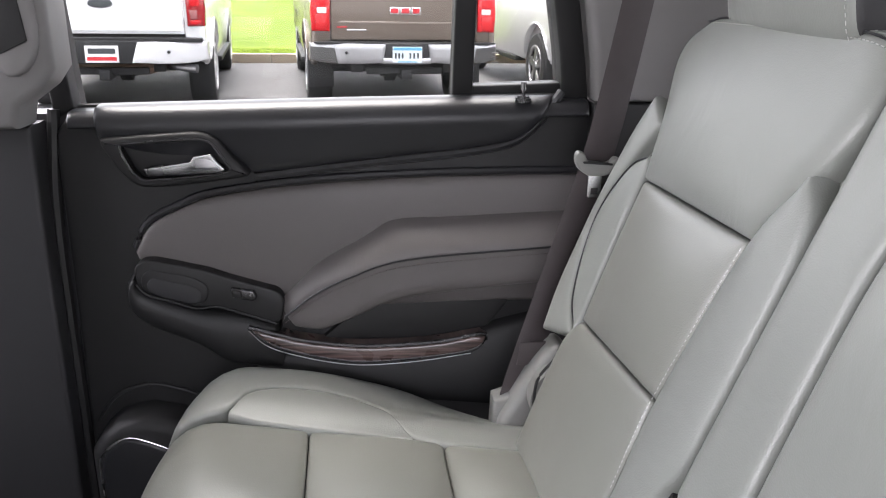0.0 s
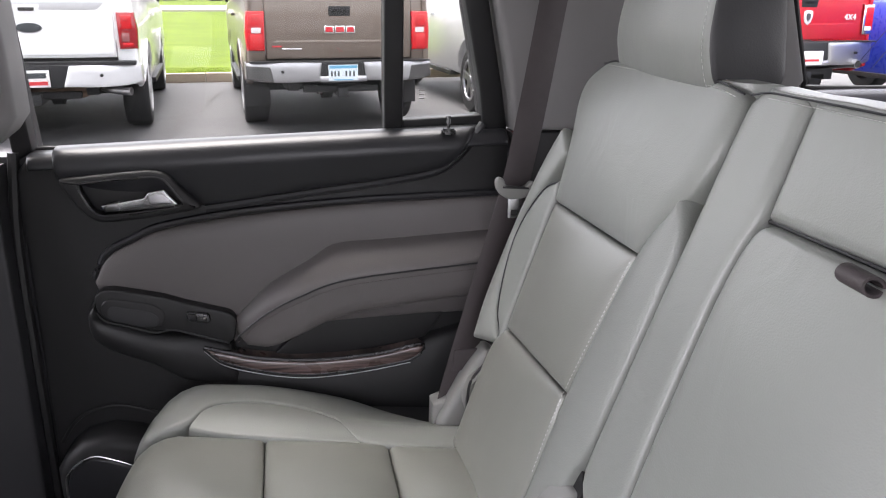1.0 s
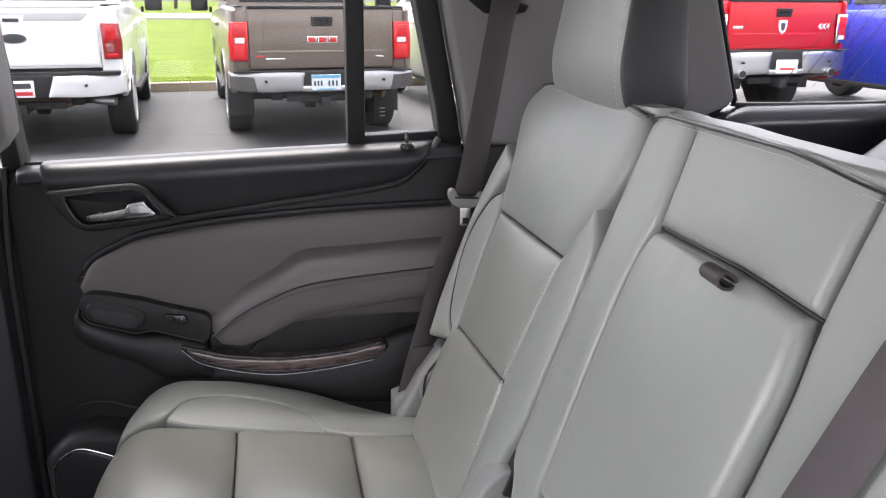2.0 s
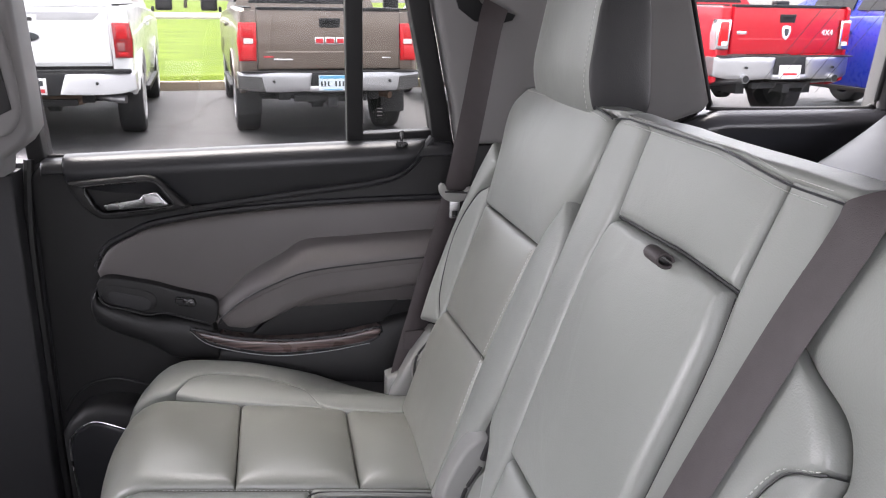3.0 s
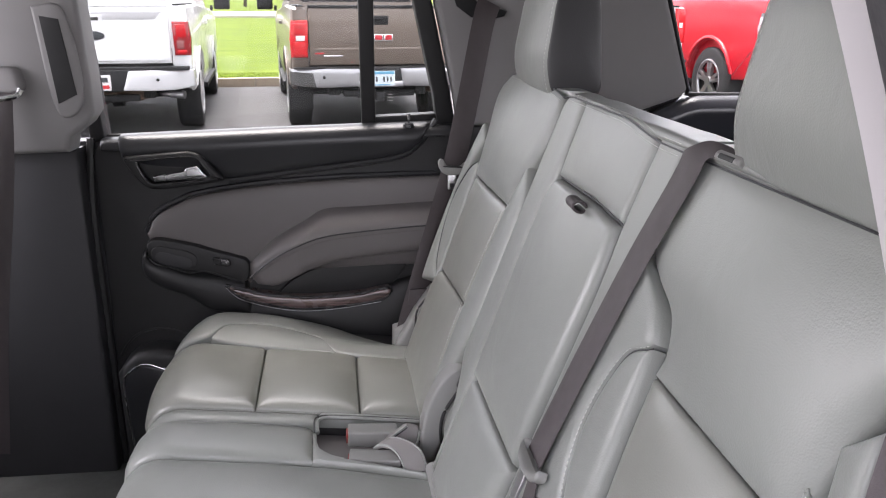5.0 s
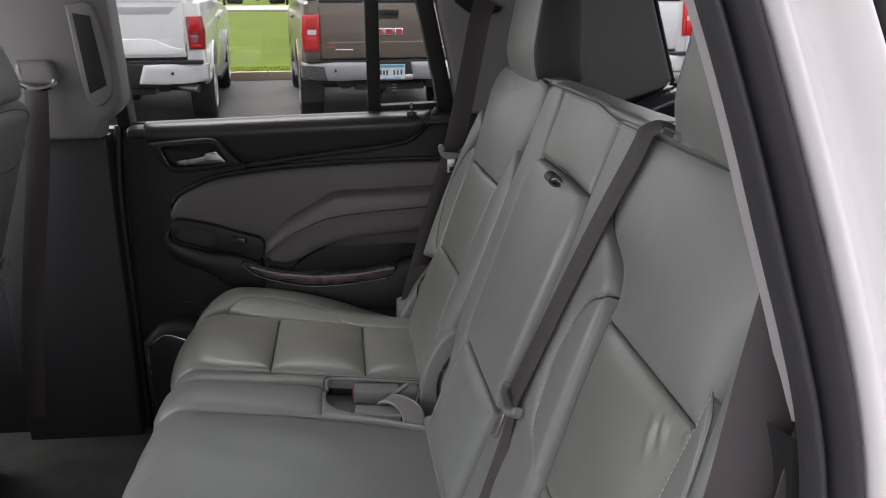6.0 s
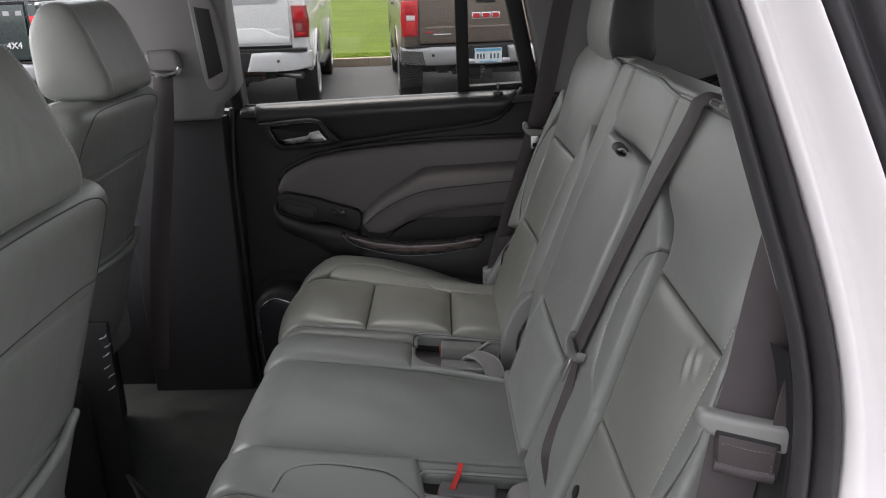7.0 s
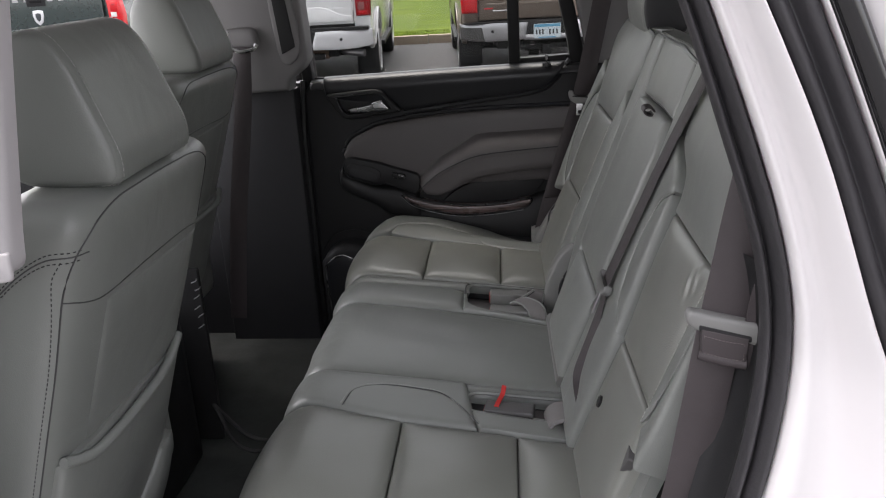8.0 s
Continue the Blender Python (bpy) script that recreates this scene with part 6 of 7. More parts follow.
for i in range(-8, 9):
    k = part("kerb", move(box(-1.495, 1.495, -0.09, 0.09, GROUND - 0.1, GROUND + 0.15, 0.02, 2), pose(i * 3.0 * math.cos(radians(6)), 14.69 + i * 3.0 * math.sin(radians(6)), 0, 0, 0, 6)), CONCRETE, None)
    tagged(k, "tan concrete kerb block at the lawn edge", "kerb", "kerb blocks", "structure")
tagged(part("road", move(box(-300, 300, 58, 78, GROUND + 0.15, GROUND + 0.42), pose(0, 0, 0, 0, 0, 6)), ROAD, None), "pale road beyond the lawn", "road", kind="structure")


def blades():
    rng = random.Random(4)
    vs, fs = [], []
    for _ in range(16000):
        y = 14.78 + 0.9 * rng.random() ** 1.5
        x = rng.uniform(-9, 8)
        z = GROUND + 0.145 + (y - 14.8) * 0.0035
        a = rng.uniform(0, math.pi)
        w, h = rng.uniform(0.005, 0.012), rng.uniform(0.015, 0.04)
        dx, dy = math.cos(a) * w, math.sin(a) * w
        lx, ly = rng.uniform(-0.04, 0.04), rng.uniform(-0.01, 0.05)
        n = len(vs)
        q = y + SLANT * x
        vs += [(x - dx, q - dy, z), (x + dx, q + dy, z), (x + lx, q + ly, z + h)]
        fs.append((n, n + 1, n + 2))
    me = bpy.data.meshes.new("grass")
    me.from_pydata(vs, [], fs)
    me.materials.append(BLADE)
    return tagged(new("grass", me), "short bright green grass blades", "grass", kind="stuff")


blades()
# cracks sealed in the asphalt
rng = random.Random(9)
cr = thing("asphalt_crack", "dark jagged crack in the asphalt", "crack", kind="structure")
pts = [(-1.39 + rng.uniform(-0.05, 0.05) + 0.07 * math.sin(i * 0.31) + 0.008 * i, 8.4 + i * 0.11) for i in range(54)]
bm = bmesh.new()
low = []
for i, (x, y) in enumerate(pts):
    w = rng.uniform(0.004, 0.013)
    low.append((bm.verts.new((x - w, y, GROUND + 0.004)), bm.verts.new((x + w, y, GROUND + 0.004))))
for (a, b), (c, d) in zip(low, low[1:]):
    bm.faces.new((a, b, d, c))
part("crack_line", bm, TAR, cr, smooth=False)

wheel_cache = {}


def wheel(parent, x, y, r, width, side, rim_mat):
    w = new("wheel")
    w.parent = parent
    w.location = (x, y, r)
    key = (r, width, side, rim_mat.name)
    if key not in wheel_cache:
        bm = bmesh.new()
        prof = [(0.62, -0.5), (0.80, -0.52), (0.93, -0.50), (0.985, -0.42), (1.0, -0.3), (1.0, 0.3), (0.985, 0.42), (0.93, 0.50), (0.80, 0.52), (0.62, 0.5)]
        n = 48
        rings = []
        for k in range(n):
            a = 2 * math.pi * k / n
            tread = 0.985 if k % 2 else 1.0
            rings.append([bm.verts.new((wd * width, rr * r * (tread if rr > 0.97 else 1) * math.cos(a), rr * r * (tread if rr > 0.97 else 1) * math.sin(a))) for rr, wd in prof])
        for k in range(n):
            a, b = rings[k], rings[(k + 1) % n]
            for i in range(len(prof)):
                j = (i + 1) % len(prof)
                bm.faces.new((a[i], a[j], b[j], b[i]))
        tyre = part("tyre", bm, TYRE, w)
        lip = [(side * width * 0.46, r * 0.61 * math.cos(2 * math.pi * k / 40), r * 0.61 * math.sin(2 * math.pi * k / 40)) for k in range(41)]
        bms = [tube(lip, 0.022, 8)]
        for k in range(5):
            a = 2 * math.pi * k / 5
            for e in (-1, 1):
                b = box(side * width * 0.40 - 0.025, side * width * 0.40 + 0.025, -0.024, 0.024, 0.05, r * 0.61, 0.01)
                bms.append(move(b, Matrix.Rotation(a + e * 0.16, 4, "X")))
        bms.append(disc((side * width * 0.42, 0, 0), (1, 0, 0), 0.075, 0.06, 24, 0.012))
        rim = part("rim", join(*bms), rim_mat, w)
        hub = part("brake_disc", disc((side * width * 0.18, 0, 0), (1, 0, 0), r * 0.63, 0.02, 30), UNDER, w)
        wheel_cache[key] = (tyre.data, rim.data, hub.data)
    else:
        for nm, me in zip(("tyre", "rim", "brake_disc"), wheel_cache[key]):
            new(nm, me).parent = w
    return w


def arc(cy, cz, r, a0, a1, n=12):
    return [(cy + r * math.cos(radians(a0 + (a1 - a0) * i / n)), cz + r * math.sin(radians(a0 + (a1 - a0) * i / n))) for i in range(n + 1)]


def text_part(text, size, m, material, parent, name="lettering"):
    cu = bpy.data.curves.new("text", "FONT")
    cu.body, cu.size, cu.extrude, cu.align_x, cu.align_y = text, size, 0.004, "CENTER", "CENTER"
    ob = new("text_tmp", cu)
    bpy.context.view_layer.update()
    me = bpy.data.meshes.new_from_object(ob.evaluated_get(bpy.context.evaluated_depsgraph_get()))
    bpy.data.objects.remove(ob)
    me.materials.clear()
    me.materials.append(material)
    o = new(name, me)
    o.parent = parent
    o.matrix_basis = m
    return o


def pickup(label, x, y, paint, turn=0.0, top=1.42, light=(0.80, 0.98, 0.90, 1.27), chrome=CHROME_DULL, plate=None, style="plain", gate_w=0.76, flare=0.0, r=0.40, dual=False, bumper=(0.56, 0.78), axle=1.18):
    """A pickup truck seen from behind: x across, y ahead, z up from the ground."""
    t = thing("pickup_truck", label, "pickup truck", "parked pickup trucks", at=(x, y, GROUND), turn=turn)
    half = 0.985
    front_axle = axle + 3.65
    cab0, cab1 = 1.95, 4.35
    low = 0.50
    for s in (-1, 1):
        sy = wall_x(s * (half - 0.05), s)
        out = [(0.02, low + 0.12), (0.0, top - 0.03), (0.03, top), (cab0, top + 0.01), (5.55, top - 0.10), (5.75, top - 0.25), (5.8, low + 0.15), (front_axle + 0.52, low)]
        out += arc(front_axle, r, r + 0.10, 8, 172)[0:]
        out += [(front_axle - 0.55, low - 0.06), (axle + 0.55, low - 0.06)]
        out += arc(axle, r, r + 0.10, 8, 172)
        out += [(axle - 0.55, low + 0.02), (0.2, low + 0.05)]

        def side_s(q, z, h, s=s):
            tuck = 0.05 * smoothstep((z - 1.05) / 0.45) + 0.04 * smoothstep((0.75 - z) / 0.3)
            return Vector((s * (half - 0.06 - tuck + h), q, z))
        body = part("body_side", slab(out, side_s, 0.0, 0.06, 0.03, 3), paint, t)
        pts = [side_s(q, z, 0.055 + flare) for q, z in arc(axle, r, r + 0.12, 14, 166, 20)]
        part("wheel_arch_lip", tube(pts, 0.018 + flare, 8), paint, body)
        for q in (axle, front_axle):
            part("wheel_liner", slab(arc(q, r, r + 0.11, 4, 176, 24), wall_x(s * (half - 0.36), s), 0.0, 0.10, 0.01), UNDER, t)
        for q in (axle, front_axle):
            wheel(t, s * (half - 0.15), q, r, 0.27, s, chrome)
        # tail lamp
        lx0, lx1, lz0, lz1 = light

        def rear_s(a, z, h, s=s):
            bend = 0.05 * smoothstep((a - 0.92) / 0.08)
            return Vector((s * a, 0.015 + bend - h, z))
        base_mat = CHROME if style == "chrome_lamp" else LAMP_TINT if style == "split" else LAMP_RED
        lamp = part("tail_lamp", slab([(lx0, lz0), (lx0 - 0.01, lz1), (lx1 - 0.03, lz1), (lx1 - 0.01, (lz0 + lz1) / 2), (lx1 - 0.02, lz0)], rear_s, -0.08, 0.035, 0.012), base_mat, t, "red tail lamp")
        if style == "chrome_lamp":
            part("red_lens", slab([(lx0 + 0.03, lz0 + 0.05), (lx0 + 0.02, lz1 - 0.04), (lx1 - 0.06, lz1 - 0.04), (lx1 - 0.05, lz0 + 0.05)], rear_s, 0.0, 0.041, 0.006), LAMP_RED, lamp)
        zm = lz0 + (lz1 - lz0) * (0.20 if style == "split" else 0.14 if style == "chrome_lamp" else 0.45)
        hh = (lz1 - lz0) * (0.24 if style == "split" else 0.14)
        lens_in = 0.085 if style == "split" else 0.075
        part("reverse_lens", slab([(lx0 + 0.03, zm), (lx0 + 0.028, zm + hh), (lx1 - lens_in, zm + hh), (lx1 - lens_in, zm)], rear_s, 0.0, 0.043, 0.004), LAMP_SMOKE if style == "split" else LAMP_CLEAR, lamp)
        zu = zm + hh + (0.035 if style == "split" else 0.012)
        part("upper_lens", slab([(lx0 + 0.03, zu), (lx0 + 0.025, lz1 - 0.03), (lx1 - 0.06, lz1 - 0.03), (lx1 - 0.055, zu)], rear_s, 0.0, 0.042, 0.006), LAMP_RED, lamp)
        if style != "chrome_lamp":
            part("lower_lens", slab([(lx0 + 0.03, lz0 + 0.02), (lx0 + 0.03, zm - 0.012), (lx1 - 0.06, zm - 0.012), (lx1 - 0.05, lz0 + 0.02)], rear_s, 0.0, 0.042, 0.006), LAMP_RED, lamp)
        part("lens_rib", slab([(lx0 + 0.05, (zu + lz1) / 2), (lx0 + 0.05, (zu + lz1) / 2 + 0.008), (lx1 - 0.08, (zu + lz1) / 2 + 0.008), (lx1 - 0.08, (zu + lz1) / 2)], rear_s, 0.0, 0.046, 0.002), LAMP_TINT, lamp)
        part("mirror", join(box(s * 1.0 - 0.02, s * 1.0 + 0.02, 4.25, 4.32, 1.32, 1.40, 0.01), box(s * 1.16 - 0.12, s * 1.16 + 0.12, 4.2, 4.33, 1.34, 1.60, 0.04, 3)), BLACK, t)
        part("running_board", box(s * 0.93 - 0.07, s * 0.93 + 0.07, axle + 0.75, front_axle - 0.65, 0.40, 0.46, 0.015), BLACK, t)
        part("mud_flap", box(s * (half - 0.15) - 0.14, s * (half - 0.15) + 0.14, axle - 0.50, axle - 0.48, 0.24, 0.66, 0.004), BLACK, t) if style == "flaps" else None
        part("bed_rail_cap", box(s * (half - 0.14) - 0.04, s * (half - 0.14) + 0.04, 0.04, cab0, top, top + 0.018, 0.006), BLACK, t)
    # gate
    gz0 = bumper[1] + (0.022 if style in ("flaps", "chrome_lamp", "plain") else 0.06)

    def gate_s(a, z, h):
        ridge = 0.012 * smoothstep((z - (top - 0.16)) / 0.04)
        return Vector((a, 0.03 - h - ridge, z))
    gate = part("tailgate", slab([(-gate_w, gz0), (-gate_w, top - 0.01), (gate_w, top - 0.01), (gate_w, gz0)], gate_s, -0.03, 0.03, 0.014), paint, t)
    part("gate_crease", slab([(-gate_w + 0.06, gz0 + 0.16), (-gate_w + 0.10, gz0 + 0.19), (gate_w - 0.10, gz0 + 0.19), (gate_w - 0.06, gz0 + 0.16)], gate_s, 0.02, 0.036, 0.008), paint, gate)
    for zc, hc in ((gz0 + 0.30, 0.0335), (top - 0.215, 0.0335)):
        part("press_line", slab([(-gate_w + 0.04, zc), (-gate_w + 0.04, zc + 0.012), (gate_w - 0.04, zc + 0.012), (gate_w - 0.04, zc)], gate_s, 0.0, hc, 0.003), paint, gate)
    part("gate_cap", box(-gate_w, gate_w, -0.02, 0.06, top - 0.014, top + 0.02, 0.01), BLACK if style != "split" else paint, gate)
    part("gate_handle", slab([(-0.11, top - 0.19), (-0.115, top - 0.09), (0.115, top - 0.09), (0.11, top - 0.19)], gate_s, 0.0, 0.040, 0.006), BLACK if paint is not WHITE_PAINT else paint, gate)
    part("handle_recess", slab([(-0.07, top - 0.15), (-0.07, top - 0.115), (0.07, top - 0.115), (0.07, top - 0.15)], gate_s, 0.0, 0.044, 0.003), GLOSS_BLACK if paint is not WHITE_PAINT else BUMPER_GREY, gate)
    # corner fillers between lamps and bumper
    for s in (-1, 1):
        a, b = sorted((s * (half - 0.07), s * (gate_w + 0.008)))
        part("rear_panel", box(a, b, 0.03, 0.10, gz0 - 0.04, top - 0.02, 0.02), paint, t)
        part("frame_rail", box(s * 0.49 - 0.06, s * 0.49 + 0.06, 0.1, 5.2, 0.46, 0.60, 0.01), UNDER, t)
    # bumper
    b0, b1 = bumper

    def bump_s(a, z, h):
        return Vector((a, -0.14 + 0.16 * (abs(a) / half) ** 4 - h, z))
    full = style in ("flaps", "chrome_lamp", "plain")
    n0, n1 = (0.245, 0.215) if full else (0.265, 0.33)
    for s in (-1, 1):
        part("bumper_corner", pad([(s * n0, b0 + 0.03, 0), (s * 0.6, b0 + 0.02, 0), (s * 0.85, b0 + 0.03, 0), (s * 0.98, b0 + 0.06, 0)], [(s * n1, b1 - 0.005, 0), (s * 0.6, b1, 0), (s * 0.85, b1, 0), (s * 0.98, b1 - 0.01, 0)], bump_s, 0.03, 0.035, 12, 30, skirt=0.16), chrome if style != "white" else paint, t, "bumper end")
    part("bumper_step", slab([(-n0, b0 + 0.02), (-n1 - 0.03, b1 + 0.004), (n1 + 0.03, b1 + 0.004), (n0, b0 + 0.02)], bump_s, -0.12, 0.012, 0.010), BLACK, t)
    if full:
        part("bumper_lip", pad([(-0.25, b0 + 0.085, 0), (0.0, b0 + 0.080, 0), (0.25, b0 + 0.085, 0)], [(-0.25, b0 + 0.02, 0), (0.0, b0 + 0.015, 0), (0.25, b0 + 0.02, 0)], bump_s, 0.035, 0.02, 10, 20, skirt=0.14), chrome, t)
        for s in (-1, 1) if style == "flaps" else ():
            part("corner_step", pad([(s * 0.70, b0 + 0.02, 0), (s * 0.975, b0 + 0.05, 0)], [(s * 0.73, b1 - 0.045, 0), (s * 0.975, b1 - 0.035, 0)], bump_s, 0.012, 0.01, 8, 8, base=0.022, skirt=0.14), BUMPER_GREY, t)
    part("bumper_top", box(-0.94, 0.94, -0.13, 0.05, b1 - 0.006, b1 + (0.010 if full else 0.03), 0.006), BLACK, t)
    for s in (-0.62, 0.62):
        part("parking_sensor", disc((s, -0.165, (b0 + b1) / 2 + 0.02), (0, -1, 0), 0.016, 0.03, 16), BLACK, t)
    if plate:
        pl = part("number_plate", box(-0.153, 0.153, -0.175, -0.160, b0 + 0.035, b0 + 0.195, 0.003), plate[0], t, plate[2])
        for k, (z0, z1, a0, a1, mt) in enumerate(plate[1]):
            part("print_bar", box(a0, a1, -0.179, -0.174, b0 + 0.035 + z0, b0 + 0.035 + z1), mt, pl, smooth=False)
    # hitch, exhaust, underbody
    part("hitch", join(box(-0.05, 0.05, -0.14, 0.2, b0 - 0.14, b0 - 0.04, 0.008), box(-0.4, 0.4, 0.0, 0.08, b0 - 0.10, b0 - 0.03, 0.02)), UNDER, t)
    part("hitch_opening", box(-0.032, 0.032, -0.150, -0.135, b0 - 0.122, b0 - 0.058, 0.002), BLACK, t)
    for s in ((1, -1) if dual else (1,)):
        if style == "flaps":
            part("muffler", tube([(0.45, 1.7, 0.50), (0.48, 0.9, 0.52), (0.62, 0.45, 0.50), (0.72, 0.30, 0.48)], lambda k: 0.09 - 0.05 * k, 14, 16), RUST, t)
            continue
        if style == "split":
            part("exhaust_pipe", tube([(0.45, 0.9, 0.52), (0.58, 0.28, b0 - 0.02), (0.70, 0.12, b0 - 0.035), (0.86, 0.05, b0 - 0.045)], 0.042, 16, 14), CHROME_DULL, t)
            continue
        ez = b0 + 0.035 if style == "chrome_lamp" else b0 - 0.045
        ey = -0.20 if style == "chrome_lamp" else -0.10
        part("exhaust_pipe", tube([(s * 0.5, 0.9, 0.52), (s * 0.60, 0.35, b0 - 0.03), (s * 0.63, ey + 0.12, ez), (s * 0.64, ey, ez)], 0.052, 18, 16), chrome, t)
        part("pipe_mouth", disc((s * 0.64, ey - 0.003, ez), (0, -1, 0), 0.042, 0.01, 20), UNDER, t)
    part("rear_axle", join(tube([(-0.85, axle, r), (0.85, axle, r)], 0.05, 12), disc((0, axle, r), (1, 0, 0), 0.16, 0.22, 20, 0.05)), UNDER, t)
    part("spare_wheel", disc((0, 1.0, 0.66), (0, 0, 1), 0.36, 0.2, 32, 0.06), TYRE, t)
    part("bed_floor", box(-0.86, 0.86, 0.06, cab0, 0.78, 0.84), BLACK, t)
    # cab
    bm = bmesh.new()
    sec = [(cab0, 0.50, 0.92), (cab0, top, 0.92), (cab0 + 0.12, 1.86, 0.68), (cab0 + 0.35, 1.92, 0.66), (cab1 - 0.75, 1.92, 0.66), (cab1 + 0.15, top + 0.02, 0.90), (cab1 + 0.15, 0.50, 0.90)]
    la = [bm.verts.new((-w, q, z)) for q, z, w in sec]
    lb = [bm.verts.new((w, q, z)) for q, z, w in sec]
    for i in range(len(sec)):
        j = (i + 1) % len(sec)
        bm.faces.new((la[i], la[j], lb[j], lb[i]))
    bm.faces.new(la)
    bm.faces.new(lb[::-1])
    bmesh.ops.bevel(bm, geom=bm.edges[:], offset=0.03, segments=2, affect="EDGES")
    cab = part("cab", bm, paint, t)

    def rw_s(a, z, h):
        k = (z - top) / (1.86 - top)
        return Vector((a, cab0 + 0.12 * k - h, z))
    part("rear_window", slab([(-0.72, top + 0.05), (-0.60, 1.80), (0.60, 1.80), (0.72, top + 0.05)], rw_s, -0.01, 0.006, 0.004), GLOSS_BLACK, cab)
    for s in (-1, 1):
        def sw(q, z, h, s=s):
            k = (z - top) / (1.90 - top)
            return Vector((s * (0.915 - 0.245 * k + h), q, z))
        for q0, q1 in ((cab0 + 0.16, cab0 + 1.05), (cab0 + 1.13, cab1 - 0.45)):
            part("side_window", slab([(q0, top + 0.06), (q0 + 0.05, 1.82), (q1 - 0.03, 1.82), (q1, top + 0.06)], sw, -0.01, 0.006, 0.004), GLOSS_BLACK, cab)
        part("door_handle", box(s * 0.975 - 0.02, s * 0.975 + 0.02, cab0 + 1.0, cab0 + 1.2, 1.16, 1.20, 0.008), paint, cab)
    part("hood", box(-0.86, 0.86, cab1 + 0.1, 5.65, top - 0.25, top - 0.06, 0.06, 3), paint, t)
    return t, gate, gate_s


GREY_PRINT = mat("dark_print", (0.04, 0.045, 0.05), 0.4)
DEALER = (PLATE_WHITE, [(0.085, 0.135, -0.125 + 0.0, 0.125, GREY_PRINT), (0.02, 0.055, -0.135, 0.135, SIGN_RED)], "white dealer plate with dark and red print")
STATE = (PLATE_BLUE, [(0.125, 0.155, -0.145, 0.145, PLATE_DEEP), (0.005, 0.016, -0.10, 0.10, PLATE_DEEP)] + [(0.045, 0.098, a, a + 0.018, GREY_PRINT) for a in (-0.13, -0.095, -0.06, 0.02, 0.06, 0.10)], "pale blue number plate with dark bars")

# bronze truck
t, gate, gs = pickup("bronze pickup truck with chrome bumper parked facing the lawn", 0.51, 8.72, BROWN_PAINT, 6.0, top=1.415, light=(0.775, 0.975, 0.885, 1.275), plate=STATE, style="flaps", bumper=(0.55, 0.775), r=0.41)
for k, (a0, a1) in enumerate(((-0.16, -0.06), (-0.05, 0.055), (0.065, 0.16))):
    part("emblem_block", slab([(a0, 1.055), (a0, 1.13), (a1, 1.13), (a1, 1.055)], gs, 0.0, 0.042, 0.006, hole=None), CHROME, gate, "chrome-edged red emblem block")
    part("emblem_face", slab([(a0 + 0.012, 1.067), (a0 + 0.012, 1.118), (a1 - 0.012, 1.118), (a1 - 0.012, 1.067)], gs, 0.0, 0.045, 0.003), SIGN_RED, gate)
part("badge_bar", slab([(-0.60, 0.890), (-0.60, 0.908), (-0.40, 0.906), (-0.40, 0.890)], gs, 0.0, 0.036, 0.003), CHROME, gate)
part("badge_bar", slab([(-0.70, 0.918), (-0.70, 0.934), (-0.60, 0.934), (-0.60, 0.918)], gs, 0.0, 0.036, 0.003), SIGN_RED, gate)
part("badge_bar", slab([(0.57, 0.908), (0.57, 0.922), (0.66, 0.922), (0.66, 0.908)], gs, 0.0, 0.036, 0.003), CHROME, gate)
# white truck
t, gate, gs = pickup("white pickup truck with dark tinted lamps and white bumper", -2.45, 8.50, WHITE_PAINT, 6.0, top=1.425, light=(0.80, 0.985, 0.915, 1.265), plate=DEALER, style="split", bumper=(0.54, 0.775), chrome=SILVER_PAINT, r=0.41)
part("gate_swell", slab([(-0.74, 0.86), (-0.74, 0.925), (-0.62, 0.945), (-0.46, 1.02), (-0.38, 1.035), (0.38, 1.035), (0.46, 1.02), (0.62, 0.945), (0.74, 0.925), (0.74, 0.86)], gs, 0.0, 0.044, 0.012), WHITE_PAINT, gate)
# Raised plate in greyer paint draws the shade of the gate's upper recess.
part("gate_recess_shade", slab([(-0.62, 1.285), (-0.70, 1.365), (0.70, 1.365), (0.62, 1.285)], gs, 0.0, 0.0375, 0.003), SILVER_PAINT, gate)
part("emblem_rim", slab([(0.128 * math.cos(2 * math.pi * k / 32), 1.125 + 0.056 * math.sin(2 * math.pi * k / 32)) for k in range(32)], gs, 0.0, 0.036, 0.004), CHROME_DULL, gate)
part("emblem_oval", slab([(0.115 * math.cos(2 * math.pi * k / 32), 1.125 + 0.045 * math.sin(2 * math.pi * k / 32)) for k in range(32)], gs, 0.0, 0.040, 0.006), GREY_PRINT, gate, "dark oval emblem")
part("badge_bar", slab([(0.55, 0.875), (0.55, 0.89), (0.72, 0.89), (0.72, 0.875)], gs, 0.0, 0.036, 0.003), CHROME, gate)
part("rusty_crossmember", join(box(-0.55, 0.55, 0.12, 0.30, 0.47, 0.55, 0.02), tube([(0.1, 0.2, 0.50), (0.35, 0.1, 0.46), (0.5, 0.2, 0.50)], 0.03, 8, 12)), RUST, t)
# red truck
t, gate, gs = pickup("red pickup truck with chrome-edged lamps and twin exhausts", 6.08, 9.10, RED_PAINT, 6.0, top=1.51, light=(0.80, 0.985, 1.0, 1.355), plate=(PLATE_WHITE, [(0.04, 0.065, -0.10, 0.10, SIGN_RED)], "white dealer plate with faint red print"), style="chrome_lamp", flare=0.010, dual=True, bumper=(0.63, 0.925), r=0.455)
SHIELD = [(-0.06, 1.28), (-0.065, 1.22), (-0.045, 1.15), (0.0, 1.115), (0.045, 1.15), (0.065, 1.22), (0.06, 1.28), (0.0, 1.29)]
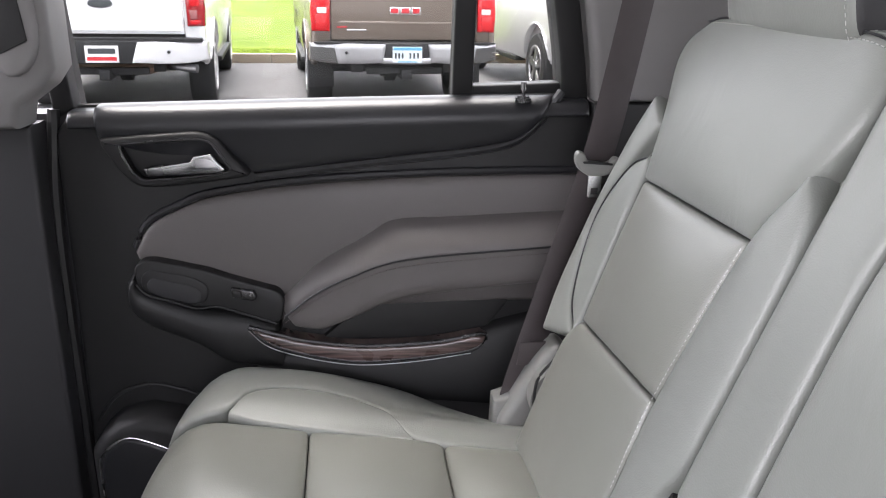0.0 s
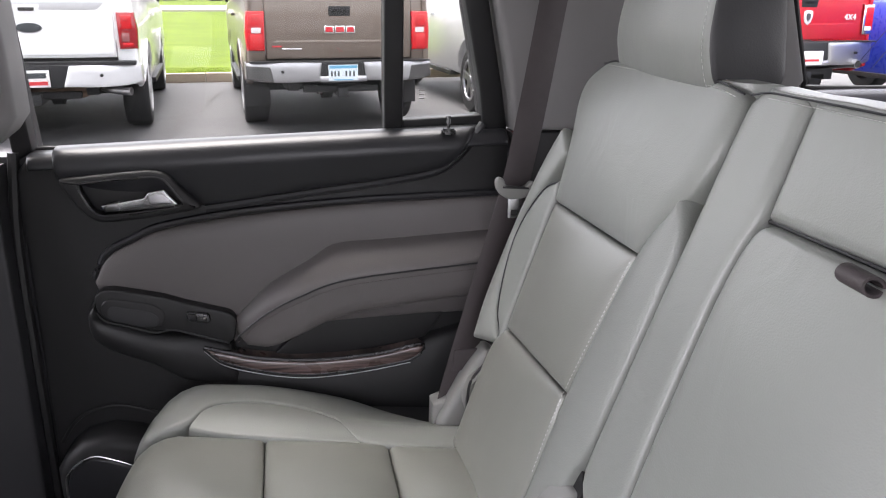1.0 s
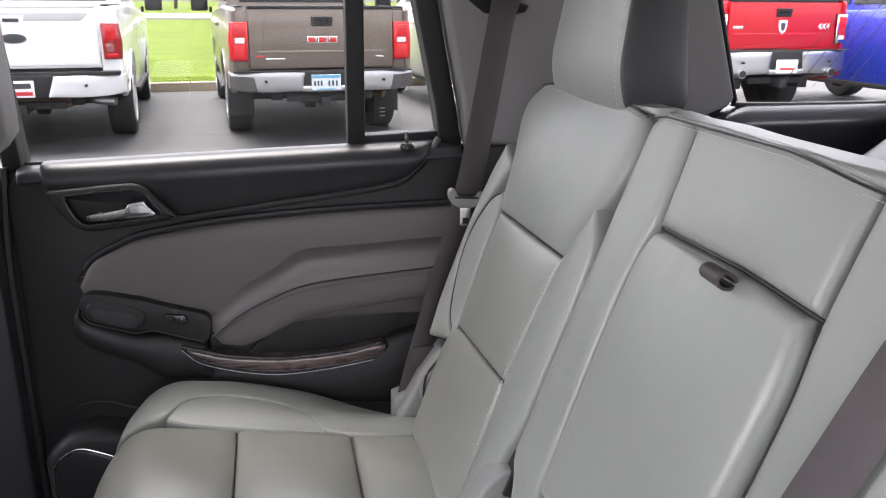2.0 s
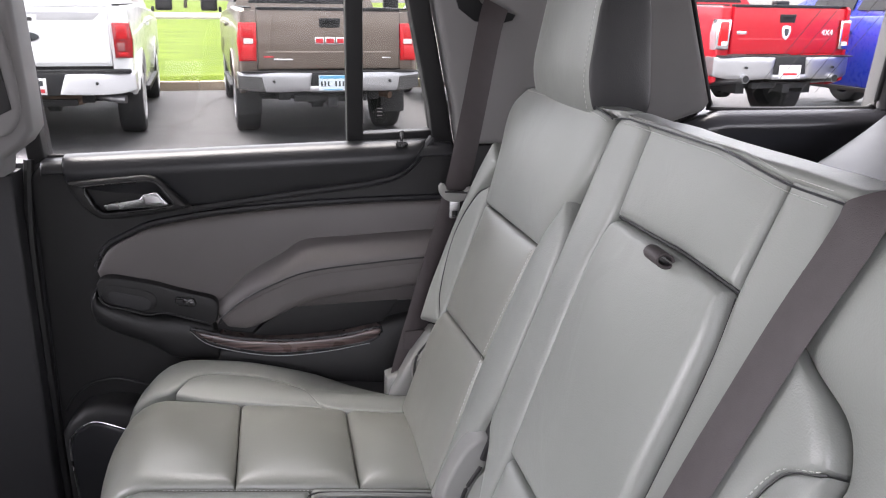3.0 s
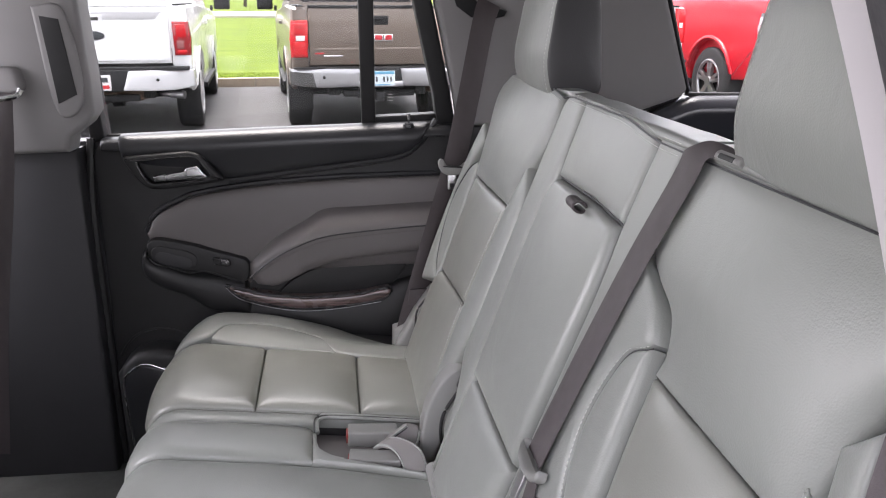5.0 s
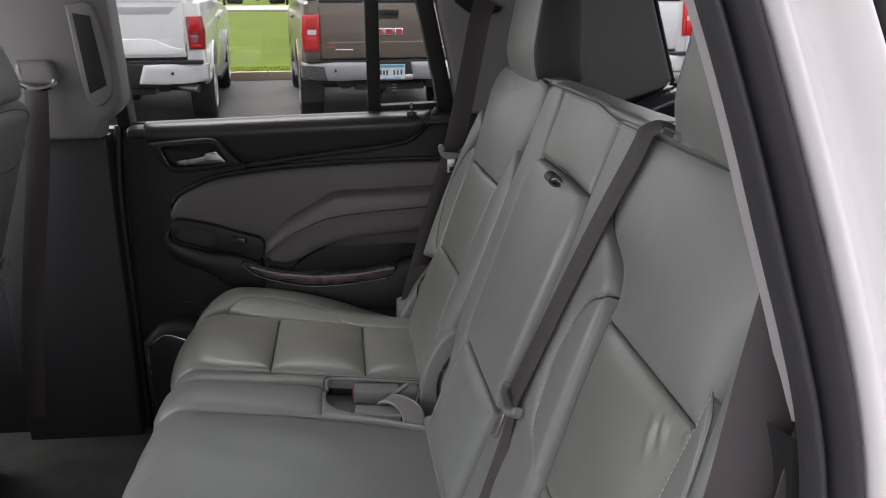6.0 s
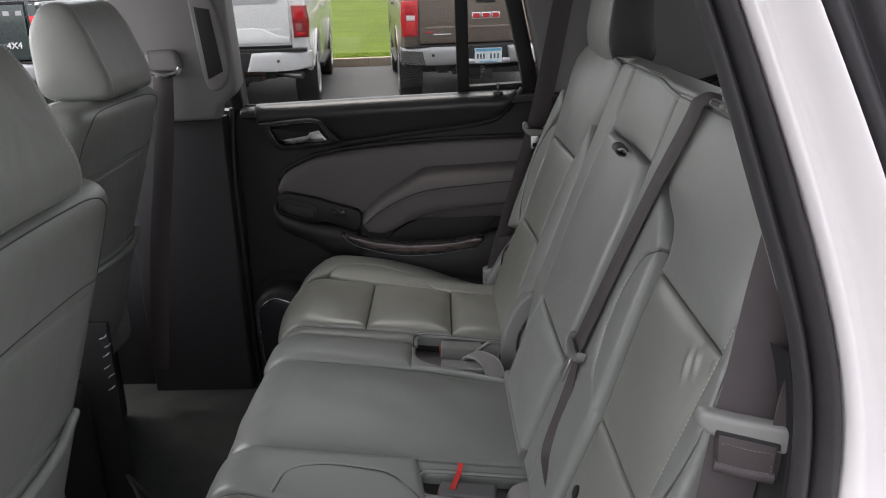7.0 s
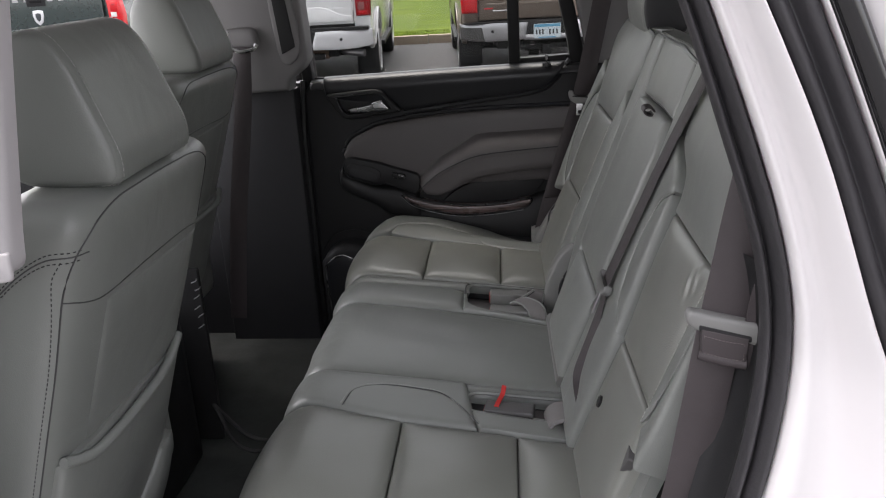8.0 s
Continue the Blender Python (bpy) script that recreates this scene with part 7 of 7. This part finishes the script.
part("emblem_shield", slab(SHIELD, gs, 0.0, 0.045, 0.008), SILVER_PAINT, gate, "chrome shield emblem")
part("emblem_core", slab([(a * 0.5, 1.21 + (z - 1.21) * 0.55) for a, z in SHIELD], gs, 0.0, 0.048, 0.004), GREY_PRINT, gate)
text_part("4X4", 0.10, Matrix.Translation((0.60, -0.012, 1.205)) @ pose(0, 0, 0, 90, 0, 0), PLATE_WHITE, gate)
part("badge_bar", slab([(-0.70, 1.18), (-0.70, 1.22), (-0.56, 1.22), (-0.56, 1.18)], gs, 0.0, 0.036, 0.003), CHROME, gate)
# white truck further along, blue and dark green ones
pickup("pale white pickup truck between bronze and red trucks", 3.30, 9.2, SILVER_PAINT, 6.0, light=(0.84, 0.985, 1.0, 1.40), plate=DEALER, style="white")
pickup("deep blue pickup truck parked beside the red one", 9.0, 7.3, BLUE_PAINT, 6.0, light=(0.84, 0.985, 0.95, 1.30), plate=DEALER)
t, gate, gs = pickup("dark green pickup truck with checked grey tailgate band", -5.36, 8.37, GREEN_PAINT, 6.0, top=1.385, light=(0.82, 0.985, 0.88, 1.24), bumper=(0.52, 0.74), plate=DEALER, dual=True)
part("emblem_shield", slab([(a, z - 0.13) for a, z in SHIELD], gs, 0.0, 0.045, 0.008), SILVER_PAINT, gate, "chrome shield emblem")
part("emblem_core", slab([(a * 0.5, 1.08 + (z - 1.21) * 0.55) for a, z in SHIELD], gs, 0.0, 0.048, 0.004), GREY_PRINT, gate)
text_part("4X4", 0.10, Matrix.Translation((0.60, -0.012, 0.925)) @ pose(0, 0, 0, 90, 0, 0), PLATE_WHITE, gate)
for k in range(22):
    for q in range(2):
        if (k + q) % 2 == 0:
            a = -0.74 + k * 0.067
            part("sticker_square", slab([(a, 1.20 + 0.05 * q), (a, 1.25 + 0.05 * q), (a + 0.067, 1.25 + 0.05 * q), (a + 0.067, 1.20 + 0.05 * q)], gs, 0.02, 0.0315, 0.0005), CHECK, gate, smooth=False)


# far trees
LEAFY = mat("tree_leaves", (0.06, 0.11, 0.03), 0.7, var=0.3, vscale=0.6)
BARK = mat("bark", (0.09, 0.07, 0.055), 0.9, var=0.3, vscale=3)


def tree(x, y, h, seed):
    rg = random.Random(seed)
    t = thing("tree", "broad leafy green tree far behind the lawn", "tree", "far trees", at=(x, y, GROUND + 0.3))
    part("trunk", tube([(0, 0, -0.3), (0.1, 0, h * 0.3), (0, 0.1, h * 0.6)], lambda k: 0.28 * (1 - 0.7 * k), 8, 10), BARK, t)
    vs, fs = [], []
    for _ in range(1500):
        th, ph, rr = rg.uniform(0, 6.283), math.acos(rg.uniform(-1, 1)), rg.random() ** 0.4
        c = Vector((math.cos(th) * math.sin(ph) * h * 0.36 * rr, math.sin(th) * math.sin(ph) * h * 0.36 * rr, h * 0.62 + math.cos(ph) * h * 0.36 * rr))
        c *= 1 + 0.18 * noise.noise(c * 0.6)
        s = rg.uniform(0.12, 0.3)
        a = Vector((rg.uniform(-1, 1), rg.uniform(-1, 1), rg.uniform(-1, 1))).normalized() * s
        b = a.orthogonal().normalized() * s
        n = len(vs)
        vs += [c - a, c + b, c + a, c - b]
        fs.append((n, n + 1, n + 2, n + 3))
    me = bpy.data.meshes.new("crown")
    me.from_pydata(vs, [], fs)
    me.materials.append(LEAFY)
    new("crown", me).parent = t


for k in range(9):
    tree(-60 + k * 15 + (k * 7) % 5, 105 + (k * 11) % 17, 8 + (k * 3) % 4, 20 + k)
